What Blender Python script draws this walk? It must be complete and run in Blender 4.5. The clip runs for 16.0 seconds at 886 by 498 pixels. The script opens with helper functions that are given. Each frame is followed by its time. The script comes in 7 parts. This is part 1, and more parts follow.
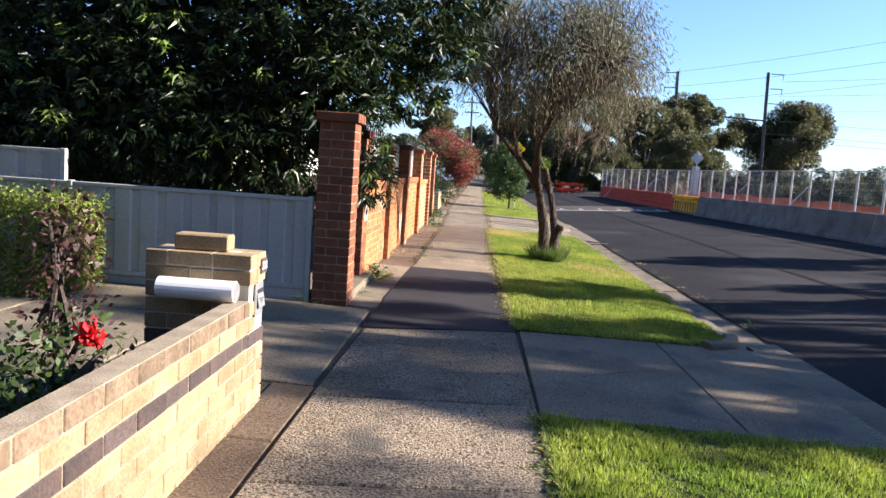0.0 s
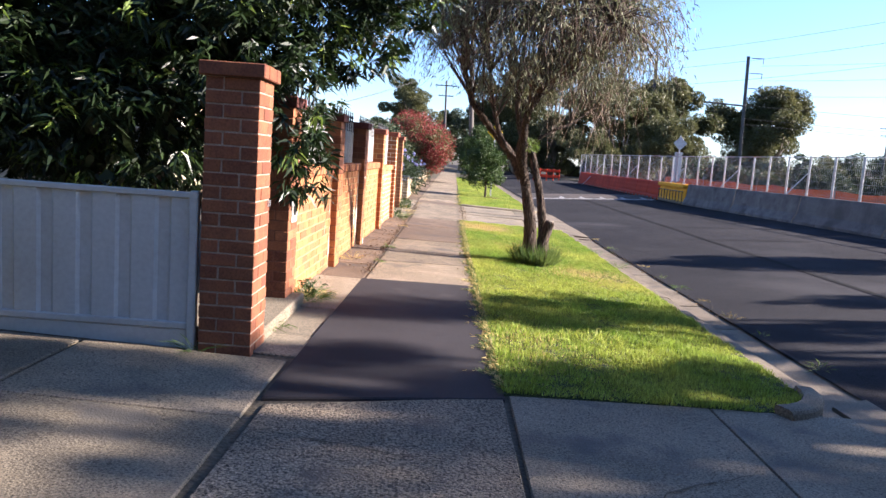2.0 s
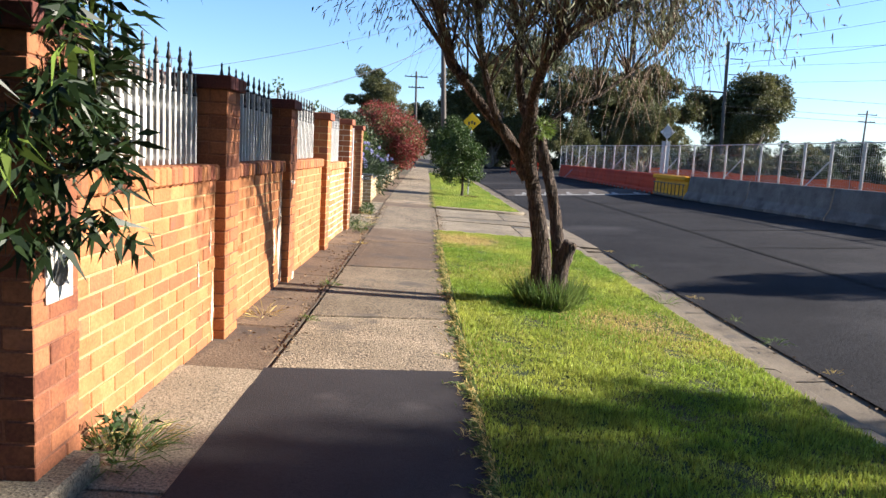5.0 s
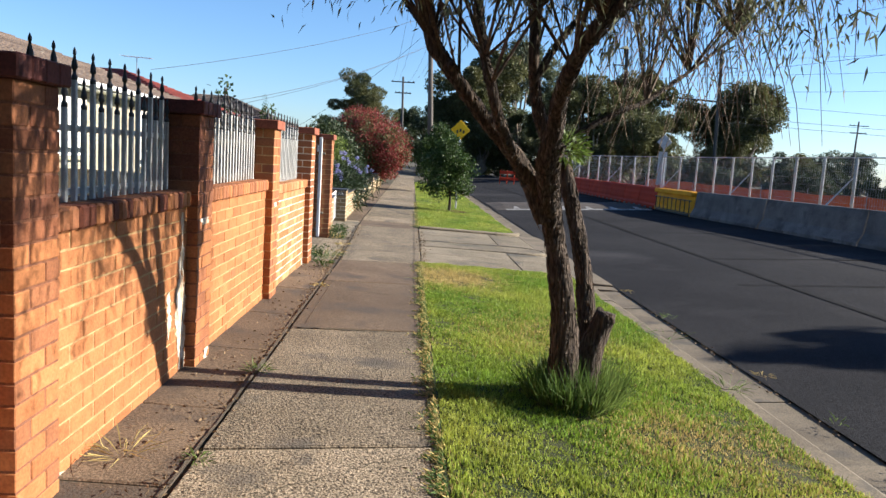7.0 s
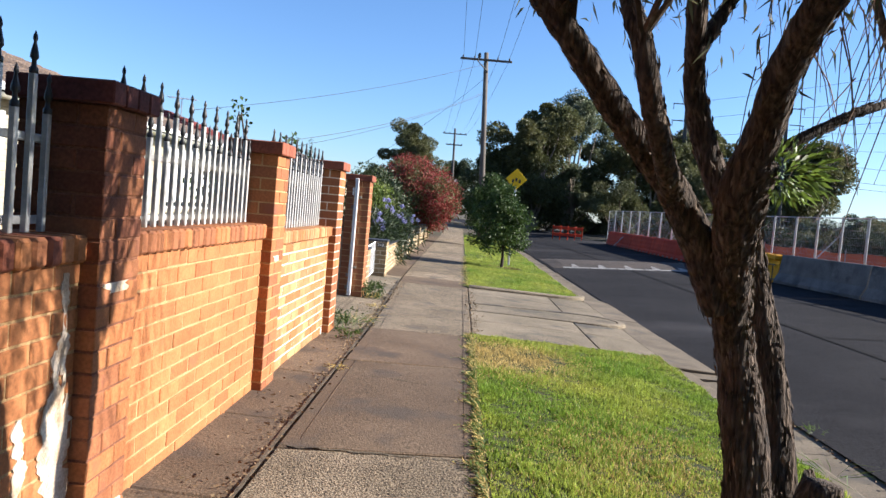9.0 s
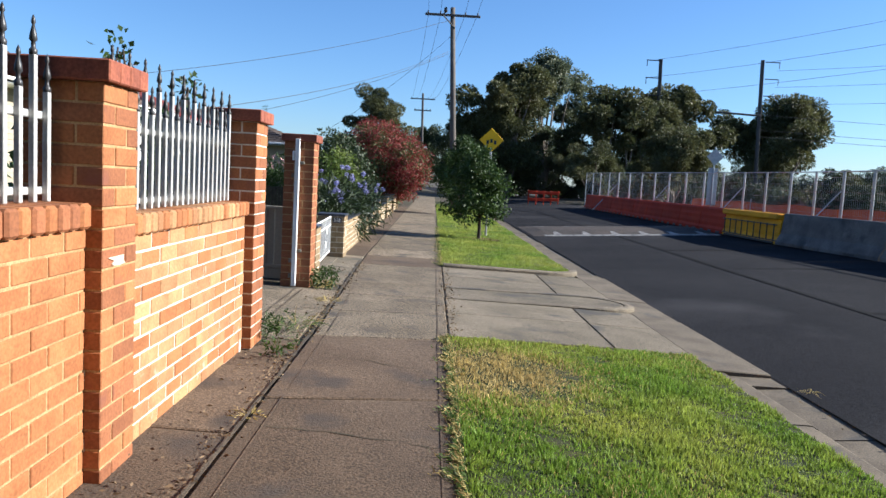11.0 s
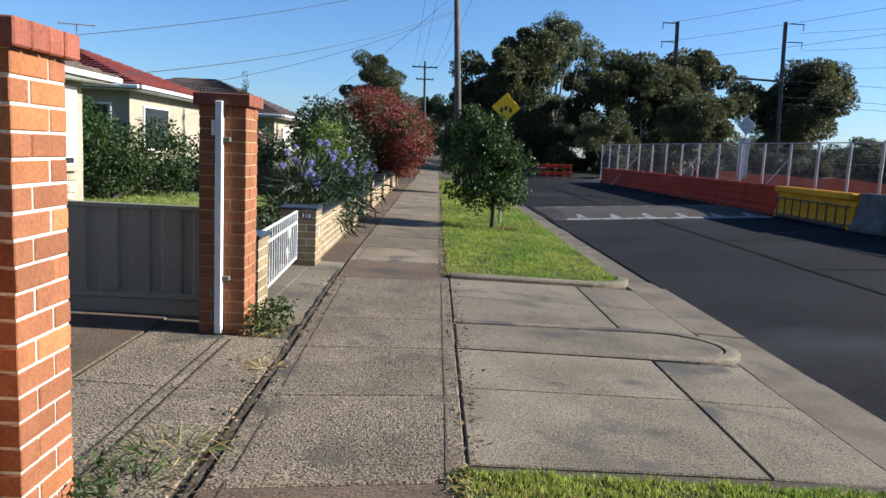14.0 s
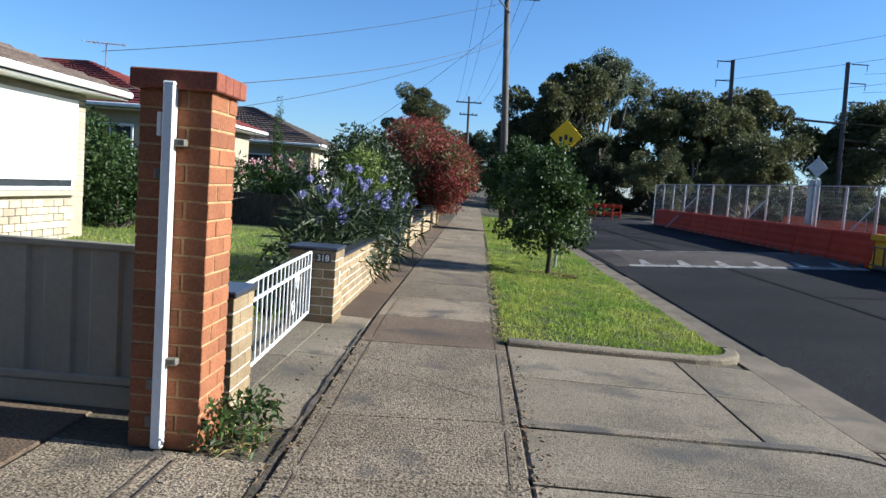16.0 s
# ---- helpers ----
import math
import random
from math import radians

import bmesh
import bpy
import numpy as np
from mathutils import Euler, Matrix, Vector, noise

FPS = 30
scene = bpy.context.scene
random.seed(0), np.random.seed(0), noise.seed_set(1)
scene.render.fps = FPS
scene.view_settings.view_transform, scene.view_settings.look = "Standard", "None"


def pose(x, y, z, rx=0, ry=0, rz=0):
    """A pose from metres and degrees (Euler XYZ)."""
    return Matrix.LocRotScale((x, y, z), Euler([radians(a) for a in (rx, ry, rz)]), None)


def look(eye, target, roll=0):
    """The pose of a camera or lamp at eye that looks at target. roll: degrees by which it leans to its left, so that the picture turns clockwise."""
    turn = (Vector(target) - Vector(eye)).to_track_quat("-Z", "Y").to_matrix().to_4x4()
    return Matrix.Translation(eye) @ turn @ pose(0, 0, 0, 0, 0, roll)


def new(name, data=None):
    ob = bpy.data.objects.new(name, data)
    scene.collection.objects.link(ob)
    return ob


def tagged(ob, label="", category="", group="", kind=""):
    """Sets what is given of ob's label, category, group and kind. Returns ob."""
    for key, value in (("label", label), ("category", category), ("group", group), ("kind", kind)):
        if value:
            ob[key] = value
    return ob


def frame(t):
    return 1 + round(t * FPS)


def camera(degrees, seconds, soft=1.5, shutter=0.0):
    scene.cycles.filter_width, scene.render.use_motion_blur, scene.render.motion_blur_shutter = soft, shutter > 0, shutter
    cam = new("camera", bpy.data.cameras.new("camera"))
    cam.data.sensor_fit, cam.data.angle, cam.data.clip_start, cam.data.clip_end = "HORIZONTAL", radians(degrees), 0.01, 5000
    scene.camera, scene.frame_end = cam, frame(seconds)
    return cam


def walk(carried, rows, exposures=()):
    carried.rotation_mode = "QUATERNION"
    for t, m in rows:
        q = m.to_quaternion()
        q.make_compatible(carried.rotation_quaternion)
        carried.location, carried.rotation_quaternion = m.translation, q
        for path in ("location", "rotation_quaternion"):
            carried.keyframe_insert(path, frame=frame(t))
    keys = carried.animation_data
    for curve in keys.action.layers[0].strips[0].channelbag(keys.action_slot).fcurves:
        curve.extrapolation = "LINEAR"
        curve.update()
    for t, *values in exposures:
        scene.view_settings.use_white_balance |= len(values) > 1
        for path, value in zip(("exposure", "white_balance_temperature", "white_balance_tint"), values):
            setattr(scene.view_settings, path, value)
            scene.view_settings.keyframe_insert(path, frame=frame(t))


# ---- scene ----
cam = camera(62.0, 16.0)

PATH = [
    (0, (0.206, -0.048, 1.415), (0.125, 1.939, 1.201), 3.9),
    (0.5, (0.168, 0.499, 1.423), (0.095, 2.486, 1.202), 4.8),
    (1, (0.177, 1.113, 1.433), (0.097, 3.1, 1.219), 4.0),
    (1.5, (0.203, 1.723, 1.404), (0.115, 3.706, 1.163), 4.2),
    (2, (0.243, 2.316, 1.399), (0.233, 4.301, 1.151), 4.1),
    (2.5, (0.265, 2.896, 1.41), (0.227, 4.882, 1.177), 4.5),
    (3, (0.212, 3.478, 1.42), (0.14, 5.463, 1.183), 3.6),
    (3.5, (0.222, 4.073, 1.47), (0.138, 6.054, 1.206), 3.6),
    (4, (0.213, 4.68, 1.419), (0.163, 6.663, 1.167), 2.9),
    (6.3, (0.326, 7.352, 1.365), (0.467, 9.326, 1.08), 4.5),
    (6.5, (0.327, 7.572, 1.428), (0.463, 9.546, 1.139), 4.4),
    (7, (0.356, 8.146, 1.522), (0.452, 10.129, 1.282), 3.6),
    (7.5, (0.316, 8.688, 1.511), (0.413, 10.667, 1.237), 3.8),
    (8, (0.358, 9.224, 1.493), (0.419, 11.207, 1.242), 3.7),
    (8.5, (0.32, 9.768, 1.447), (0.305, 11.757, 1.237), 5.0),
    (9, (0.318, 10.298, 1.434), (0.277, 12.294, 1.327), 5.1),
    (9.5, (0.292, 10.769, 1.437), (0.221, 12.765, 1.329), 6.0),
    (10, (0.269, 11.36, 1.421), (0.298, 13.355, 1.289), 4.1),
    (10.2, (0.292, 11.621, 1.393), (0.332, 13.614, 1.242), 3.8),
    (12.3, (0.376, 13.715, 1.422), (0.375, 15.704, 1.214), 1.9),
    (12.5, (0.384, 13.99, 1.433), (0.369, 15.978, 1.217), 2.1),
    (13, (0.394, 14.541, 1.475), (0.379, 16.528, 1.246), 2.6),
    (13.5, (0.387, 15.088, 1.481), (0.441, 17.073, 1.239), 2.6),
    (14, (0.348, 15.635, 1.489), (0.378, 17.618, 1.226), 2.7),
    (14.5, (0.268, 16.172, 1.499), (0.347, 18.15, 1.209), 3.1),
    (15, (0.261, 16.664, 1.459), (0.27, 18.643, 1.17), 3.3),
    (15.5, (0.198, 17.172, 1.406), (0.154, 19.156, 1.163), 4.5),
    (16, (0.193, 17.72, 1.388), (0.115, 19.711, 1.218), 4.1),
]
walk(cam, [(t, look(eye, target, roll)) for t, eye, target, roll in PATH],
     exposures=[(0, 2.07, 5850, 18), (2.5, 2.43, 5800, 23), (4.0, 2.30, 5900, 18), (6.5, 1.60, 5800, 10), (9, 1.68, 5700, 13), (12.5, 1.22, 5250, 9), (14, 1.24, 5400, 10), (16, 1.32, 5250, 8)])

# ---- light ----
SUN_DIR = Vector((1.0, 0.06, 0.0)).normalized()
SUN_EL = radians(25)
world = bpy.data.worlds.new("world")
scene.world = world
world.use_nodes = True
wn = world.node_tree.nodes
sky = wn.new("ShaderNodeTexSky")
sky.sky_type, sky.sun_disc = "NISHITA", False
sky.sun_elevation = SUN_EL
sky.sun_rotation = math.atan2(SUN_DIR.x, SUN_DIR.y)
sky.air_density, sky.dust_density, sky.ozone_density = 1.0, 0.35, 5.0
wn["Background"].inputs["Strength"].default_value = 0.06
world.node_tree.links.new(sky.outputs["Color"], wn["Background"].inputs["Color"])
sun = new("sun", bpy.data.lights.new("sun", "SUN"))
sun.data.energy, sun.data.angle, sun.data.color = 5.0, radians(0.55), (1.0, 0.87, 0.68)
to_sun = Vector((SUN_DIR.x * math.cos(SUN_EL), SUN_DIR.y * math.cos(SUN_EL), math.sin(SUN_EL)))
sun.matrix_world = look(to_sun * 100, (0, 0, 0))

# ---- materials ----


def surf(name, c1, c2, scale=3.0, rough=0.85, fine=60.0, grain=0.25, bump=0.3, depth=0.01, rnd=0.0, spec=0.3,
         metal=0.0, stain=None, stain_scale=1.2, stain_at=0.58, island=0.0, world_space=False, speck=0.0, speck_scale=45.0, stretch=None):
    """A surface of two tones with fine grain, bump, stains, and a shift of tone from piece to piece."""
    m = bpy.data.materials.new(name)
    m.use_nodes = True
    n, l = m.node_tree.nodes, m.node_tree.links
    b = n["Principled BSDF"]
    b.inputs["Roughness"].default_value = rough
    b.inputs["Metallic"].default_value = metal
    b.inputs["Specular IOR Level"].default_value = spec
    if world_space:
        co = n.new("ShaderNodeNewGeometry").outputs["Position"]
    else:
        tc = n.new("ShaderNodeTexCoord")
        oi = n.new("ShaderNodeObjectInfo")
        ad = n.new("ShaderNodeVectorMath")
        mu = n.new("ShaderNodeMath")
        mu.operation, mu.inputs[1].default_value = "MULTIPLY", 37.0
        l.new(oi.outputs["Random"], mu.inputs[0])
        l.new(tc.outputs["Object"], ad.inputs[0])
        l.new(mu.outputs[0], ad.inputs[1])
        co = ad.outputs[0]
    if stretch:
        st = n.new("ShaderNodeVectorMath")
        st.operation = "MULTIPLY"
        st.inputs[1].default_value = stretch
        l.new(co, st.inputs[0])
        co = st.outputs[0]

    def noise_at(s, detail=3.0):
        t = n.new("ShaderNodeTexNoise")
        t.inputs["Scale"].default_value, t.inputs["Detail"].default_value = s, detail
        l.new(co, t.inputs["Vector"])
        return t.outputs["Fac"]

    def ramp(fac, lo, hi):
        r = n.new("ShaderNodeMapRange")
        r.inputs[1].default_value, r.inputs[2].default_value = lo, hi
        l.new(fac, r.inputs[0])
        return r.outputs[0]

    def mix(fac, a, bb, mode="MIX"):
        x = n.new("ShaderNodeMix")
        x.data_type, x.blend_type = "RGBA", mode
        for sock, val in ((x.inputs[0], fac), (x.inputs[6], a), (x.inputs[7], bb)):
            if isinstance(val, (float, int)):
                sock.default_value = val
            elif isinstance(val, tuple):
                sock.default_value = (*val, 1)
            else:
                l.new(val, sock)
        return x.outputs[2]

    col = mix(ramp(noise_at(scale), 0.35, 0.65), c1, c2)
    f = noise_at(fine, 4.0)
    g = n.new("ShaderNodeMapRange")
    g.inputs[1].default_value, g.inputs[2].default_value = 0.3, 0.7
    g.inputs[3].default_value, g.inputs[4].default_value = 1 - grain, 1 + grain
    l.new(f, g.inputs[0])
    sc = n.new("ShaderNodeVectorMath")
    sc.operation = "SCALE"
    l.new(col, sc.inputs[0])
    l.new(g.outputs[0], sc.inputs["Scale"])
    col = sc.outputs[0]
    if rnd or island:
        src = n.new("ShaderNodeNewGeometry").outputs["Random Per Island"] if island else n.new("ShaderNodeObjectInfo").outputs["Random"]
        amount = island or rnd
        g2 = n.new("ShaderNodeMapRange")
        g2.inputs[3].default_value, g2.inputs[4].default_value = 1 - amount, 1 + amount
        l.new(src, g2.inputs[0])
        s2 = n.new("ShaderNodeVectorMath")
        s2.operation = "SCALE"
        l.new(col, s2.inputs[0])
        l.new(g2.outputs[0], s2.inputs["Scale"])
        col = s2.outputs[0]
    if speck:
        sp = n.new("ShaderNodeMapRange")
        sp.inputs[1].default_value, sp.inputs[2].default_value = 0.36, 0.47
        sp.inputs[3].default_value, sp.inputs[4].default_value = 1 - speck, 1.0
        l.new(noise_at(speck_scale, 2.0), sp.inputs[0])
        s3 = n.new("ShaderNodeVectorMath")
        s3.operation = "SCALE"
        l.new(col, s3.inputs[0])
        l.new(sp.outputs[0], s3.inputs["Scale"])
        col = s3.outputs[0]
    if stain:
        col = mix(ramp(noise_at(stain_scale, 6.0), stain_at, stain_at + 0.12), col, stain)
    l.new(col, b.inputs["Base Color"])
    if bump:
        bp = n.new("ShaderNodeBump")
        bp.inputs["Strength"].default_value, bp.inputs["Distance"].default_value = bump, depth
        l.new(f, bp.inputs["Height"])
        l.new(bp.outputs[0], b.inputs["Normal"])
    return m


def leaf_mat(name, c1, c2, rough=0.45, spec=0.5, through_light=0.25, scale=0.6, island=0.35):
    m = surf(name, c1, c2, scale=scale, rough=rough, fine=9.0, grain=0.2, bump=0.0, spec=spec, island=island)
    n, l = m.node_tree.nodes, m.node_tree.links
    b = n["Principled BSDF"]
    col = b.inputs["Base Color"].links[0].from_socket
    tr = n.new("ShaderNodeBsdfTranslucent")
    l.new(col, tr.inputs["Color"])
    mx = n.new("ShaderNodeMixShader")
    mx.inputs[0].default_value = through_light
    l.new(b.outputs[0], mx.inputs[1])
    l.new(tr.outputs[0], mx.inputs[2])
    l.new(mx.outputs[0], n["Material Output"].inputs["Surface"])
    return m


M = dict(
    soil=surf("soil", (0.0444, 0.037, 0.0252), (0.0888, 0.074, 0.0481), 0.7, 0.95, 40, 0.4, 0.5, 0.02, world_space=True, stain=(0.0518, 0.0488, 0.0259), stain_scale=0.4, stain_at=0.55),
    turf=surf("turf", (0.022, 0.034, 0.008), (0.05, 0.046, 0.016), 1.4, 0.95, 60, 0.4, 0.6, 0.02, world_space=True),
    lawn=surf("lawn", (0.074, 0.111, 0.0222), (0.148, 0.148, 0.0518), 1.1, 0.95, 50, 0.4, 0.6, 0.02, world_space=True),
    concrete=surf("concrete", (0.221, 0.176, 0.121), (0.155, 0.123, 0.0824), 1.6, 0.9, 75, 0.8, 1.0, 0.014, rnd=0.2, stain=(0.0777, 0.0681, 0.0555), stain_scale=2.2, stain_at=0.57, speck=0.72, speck_scale=62),
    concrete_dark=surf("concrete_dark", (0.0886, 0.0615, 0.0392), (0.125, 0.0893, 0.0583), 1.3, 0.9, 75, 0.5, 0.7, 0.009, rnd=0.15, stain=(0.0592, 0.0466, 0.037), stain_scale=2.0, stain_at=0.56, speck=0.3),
    concrete_smooth=surf("concrete_smooth", (0.201, 0.166, 0.116), (0.133, 0.11, 0.0745), 1.3, 0.88, 90, 0.5, 0.7, 0.009, rnd=0.18, stain=(0.074, 0.0673, 0.0562), stain_scale=1.7, stain_at=0.57, speck=0.5, speck_scale=72),
    kerb=surf("kerb_concrete", (0.155, 0.126, 0.0877), (0.103, 0.0818, 0.0561), 2.4, 0.9, 90, 0.35, 0.4, 0.006, rnd=0.12, stain=(0.074, 0.0666, 0.0555), stain_scale=3.0, stain_at=0.58),
    patch=surf("asphalt_patch", (0.013, 0.011, 0.0125), (0.022, 0.019, 0.021), 1.2, 0.9, 160, 0.4, 0.6, 0.006, stain=(0.035, 0.03, 0.031), stain_scale=1.6, stain_at=0.64, world_space=True, speck=0.3, speck_scale=60),
    asphalt=surf("asphalt", (0.0153, 0.0153, 0.0178), (0.0237, 0.0234, 0.0257), 0.35, 1.0, 90, 0.6, 0.8, 0.008, world_space=True, stain=(0.038, 0.037, 0.039), stain_scale=0.25, stain_at=0.55, speck=0.45, speck_scale=50, spec=0.08),
    strip_black=surf("strip_black", (0.011, 0.011, 0.012), (0.016, 0.016, 0.017), 3, 1.0, 60, 0.2, 0.3, 0.004, world_space=True, spec=0.05),
    asphalt_worn=surf("asphalt_worn", (0.0347, 0.0283, 0.0243), (0.0633, 0.0495, 0.0391), 0.8, 0.92, 120, 0.4, 0.6, 0.006, world_space=True),
    paint=surf("road_paint", (0.273, 0.267, 0.248), (0.124, 0.118, 0.112), 5, 0.8, 60, 0.25, 0.2, 0.003, world_space=True),
    brick_red=surf("brick_red", (0.163, 0.0496, 0.0252), (0.122, 0.0377, 0.0215), 6, 0.85, 70, 0.25, 0.4, 0.004, rnd=0.25, stain=(0.118, 0.0444, 0.0333), stain_scale=7, stain_at=0.62),
    brick_orange=surf("brick_orange", (0.35, 0.142, 0.052), (0.285, 0.108, 0.038), 5, 0.8, 70, 0.2, 0.35, 0.004, rnd=0.16, stain=(0.266, 0.0962, 0.0444), stain_scale=6, stain_at=0.64),
    brick_warm=surf("brick_warm_red", (0.195, 0.0714, 0.0306), (0.135, 0.0475, 0.0243), 5, 0.85, 70, 0.25, 0.4, 0.004, rnd=0.2, stain=(0.124, 0.0403, 0.0248), stain_scale=6, stain_at=0.62),
    brick_rust=surf("brick_rust", (0.259, 0.102, 0.0427), (0.215, 0.0817, 0.035), 5, 0.8, 70, 0.2, 0.35, 0.004, rnd=0.15, stain=(0.192, 0.074, 0.0444), stain_scale=6, stain_at=0.64),
    brick_apricot=surf("brick_apricot", (0.383, 0.217, 0.0979), (0.315, 0.149, 0.0638), 5, 0.8, 70, 0.2, 0.35, 0.004, rnd=0.2, stain=(0.488, 0.407, 0.311), stain_scale=7, stain_at=0.66),
    brick_brown=surf("brick_brown", (0.118, 0.0555, 0.037), (0.163, 0.0666, 0.0407), 5, 0.8, 70, 0.25, 0.35, 0.004, rnd=0.25),
    brick_cream=surf("brick_cream", (0.274, 0.204, 0.115), (0.207, 0.148, 0.0777), 6, 0.8, 80, 0.25, 0.35, 0.004, rnd=0.22, stain=(0.266, 0.163, 0.074), stain_scale=5, stain_at=0.66),
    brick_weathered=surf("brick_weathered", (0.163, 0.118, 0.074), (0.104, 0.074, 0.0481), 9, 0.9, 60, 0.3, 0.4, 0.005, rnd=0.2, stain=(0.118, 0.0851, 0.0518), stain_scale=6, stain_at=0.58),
    mortar_cream=surf("mortar_cream", (0.266, 0.222, 0.155), (0.192, 0.155, 0.107), 9, 0.95, 120, 0.3, 0.5, 0.004, world_space=True),
    brick_dark=surf("brick_dark", (0.0481, 0.037, 0.0333), (0.074, 0.0518, 0.0444), 6, 0.75, 80, 0.3, 0.35, 0.004, rnd=0.25),
    mortar=surf("mortar", (0.383, 0.253, 0.121), (0.306, 0.188, 0.0825), 9, 0.95, 120, 0.3, 0.5, 0.004, world_space=True),
    mortar_dark=surf("mortar_dark", (0.296, 0.222, 0.163), (0.207, 0.148, 0.104), 9, 0.95, 120, 0.3, 0.5, 0.004, world_space=True),
    mortar_rust=surf("mortar_rust", (0.2, 0.085, 0.045), (0.14, 0.06, 0.036), 9, 0.95, 120, 0.3, 0.5, 0.004, world_space=True),
    # maroon cap brick, with the tree crown's shade put into its colour
    brick_crown_shade=surf("brick_crown_shade", (0.12, 0.037, 0.028), (0.085, 0.028, 0.024), 6, 0.85, 70, 0.25, 0.4, 0.004, rnd=0.25, stain=(0.06, 0.028, 0.026), stain_scale=7, stain_at=0.6),
    mortar_white=surf("mortar_white", (0.62, 0.57, 0.47), (0.5, 0.45, 0.36), 9, 0.95, 120, 0.2, 0.5, 0.004, world_space=True),
    lime=surf("lime_render", (0.62, 0.56, 0.47), (0.42, 0.31, 0.21), 9, 0.95, 80, 0.25, 0.5, 0.006, world_space=True),
    cap=surf("brick_cap", (0.252, 0.0814, 0.0444), (0.185, 0.0592, 0.037), 5, 0.85, 70, 0.25, 0.35, 0.004, rnd=0.2),
    tile_dark=surf("dark_tile", (0.0259, 0.0296, 0.0407), (0.0407, 0.0407, 0.0481), 6, 0.3, 40, 0.2, 0.1, 0.002, spec=0.5),
    steel=surf("fence_sheet", (0.382, 0.382, 0.36), (0.329, 0.329, 0.306), 1.5, 0.45, 30, 0.07, 0.08, 0.003, stain=(0.2, 0.189, 0.163), stain_scale=1.6, stain_at=0.66, spec=0.4),
    steel_grey=surf("fence_sheet_beige", (0.296, 0.268, 0.2), (0.252, 0.226, 0.17), 1.5, 0.5, 30, 0.07, 0.08, 0.003, stain=(0.178, 0.163, 0.133), stain_scale=1.3, stain_at=0.62, spec=0.4),
    bar=surf("silver_paint", (0.527, 0.527, 0.51), (0.442, 0.433, 0.408), 6, 0.4, 60, 0.12, 0.1, 0.002, metal=0.25, rnd=0.08, stain=(0.4, 0.3, 0.2), stain_scale=9, stain_at=0.72),
    black_iron=surf("black_iron", (0.022, 0.022, 0.025), (0.035, 0.035, 0.037), 8, 0.45, 60, 0.2, 0.1, 0.002, spec=0.5),
    white_paint=surf("white_paint", (0.78, 0.78, 0.76), (0.7, 0.69, 0.65), 4, 0.5, 50, 0.06, 0.08, 0.002, stain=(0.5, 0.42, 0.32), stain_scale=5, stain_at=0.7),
    barrier=surf("barrier_concrete", (0.141, 0.135, 0.126), (0.0851, 0.0814, 0.0755), 2.2, 0.9, 60, 0.35, 0.35, 0.006, rnd=0.12, stain=(0.0629, 0.0592, 0.0555), stain_scale=1.8, stain_at=0.58),
    red_plastic=surf("red_plastic", (0.42, 0.043, 0.014), (0.33, 0.032, 0.012), 1.5, 0.7, 40, 0.15, 0.15, 0.003, rnd=0.15, stain=(0.24, 0.03, 0.015), stain_scale=2.0, stain_at=0.6, spec=0.15),
    yellow_plastic=surf("yellow_plastic", (0.72, 0.36, 0.01), (0.6, 0.27, 0.01), 1.5, 0.65, 40, 0.12, 0.1, 0.003, stain=(0.34, 0.16, 0.02), stain_scale=2.2, stain_at=0.64, spec=0.2),
    galv=surf("galvanised", (0.374, 0.382, 0.389), (0.302, 0.31, 0.317), 6, 0.4, 40, 0.12, 0.1, 0.002, metal=0.6),
    orange_mesh=surf("orange_barrier_mesh", (0.504, 0.119, 0.035), (0.42, 0.091, 0.035), 1.0, 0.8, 30, 0.15, 0.1, 0.003),
    pole=surf("pole_wood", (0.124, 0.111, 0.0959), (0.0918, 0.0806, 0.0707), 2, 0.9, 30, 0.25, 0.4, 0.01),
    pole_dark=surf("pole_dark_steel", (0.0444, 0.0444, 0.0444), (0.0666, 0.0629, 0.0592), 1, 0.7, 30, 0.2, 0.1, 0.01),
    bark=surf("bark", (0.085, 0.062, 0.046), (0.03, 0.022, 0.017), 55, 0.95, 70, 0.7, 1.0, 0.04, stain=(0.14, 0.112, 0.088), stain_scale=34, stain_at=0.6, stretch=(1.0, 1.0, 0.14)),
    bark_flake=surf("bark_flake", (0.12, 0.092, 0.07), (0.05, 0.037, 0.028), 6, 0.95, 60, 0.4, 0.3, 0.01, island=0.5),
    joint_soil=surf("joint_soil", (0.05, 0.041, 0.03), (0.1, 0.083, 0.06), 9, 0.95, 90, 0.5, 0.8, 0.01, world_space=True),
    bark_dark=surf("bark_dark", (0.0444, 0.0355, 0.0281), (0.0666, 0.0518, 0.0407), 5, 0.95, 30, 0.4, 0.8, 0.02),
    bark_pale=surf("bark_pale", (0.222, 0.192, 0.155), (0.148, 0.126, 0.104), 2, 0.9, 20, 0.3, 0.6, 0.02),
    cable=surf("cable", (0.03, 0.03, 0.032), (0.04, 0.04, 0.04), 3, 0.6, 20, 0.1, 0.0),
    roof_red=surf("roof_tile_red", (0.17, 0.0355, 0.0266), (0.111, 0.0266, 0.0222), 2, 0.7, 20, 0.2, 0.2, 0.01, rnd=0.15),
    roof_brown=surf("roof_tile_brown", (0.0962, 0.0703, 0.0555), (0.148, 0.111, 0.0888), 2, 0.85, 20, 0.25, 0.3, 0.01, rnd=0.2, stain=(0.207, 0.178, 0.141), stain_scale=3, stain_at=0.6),
    roof_dark=surf("roof_tile_dark", (0.0555, 0.0444, 0.0385), (0.0888, 0.0666, 0.0555), 2, 0.85, 20, 0.25, 0.3, 0.01, rnd=0.2),
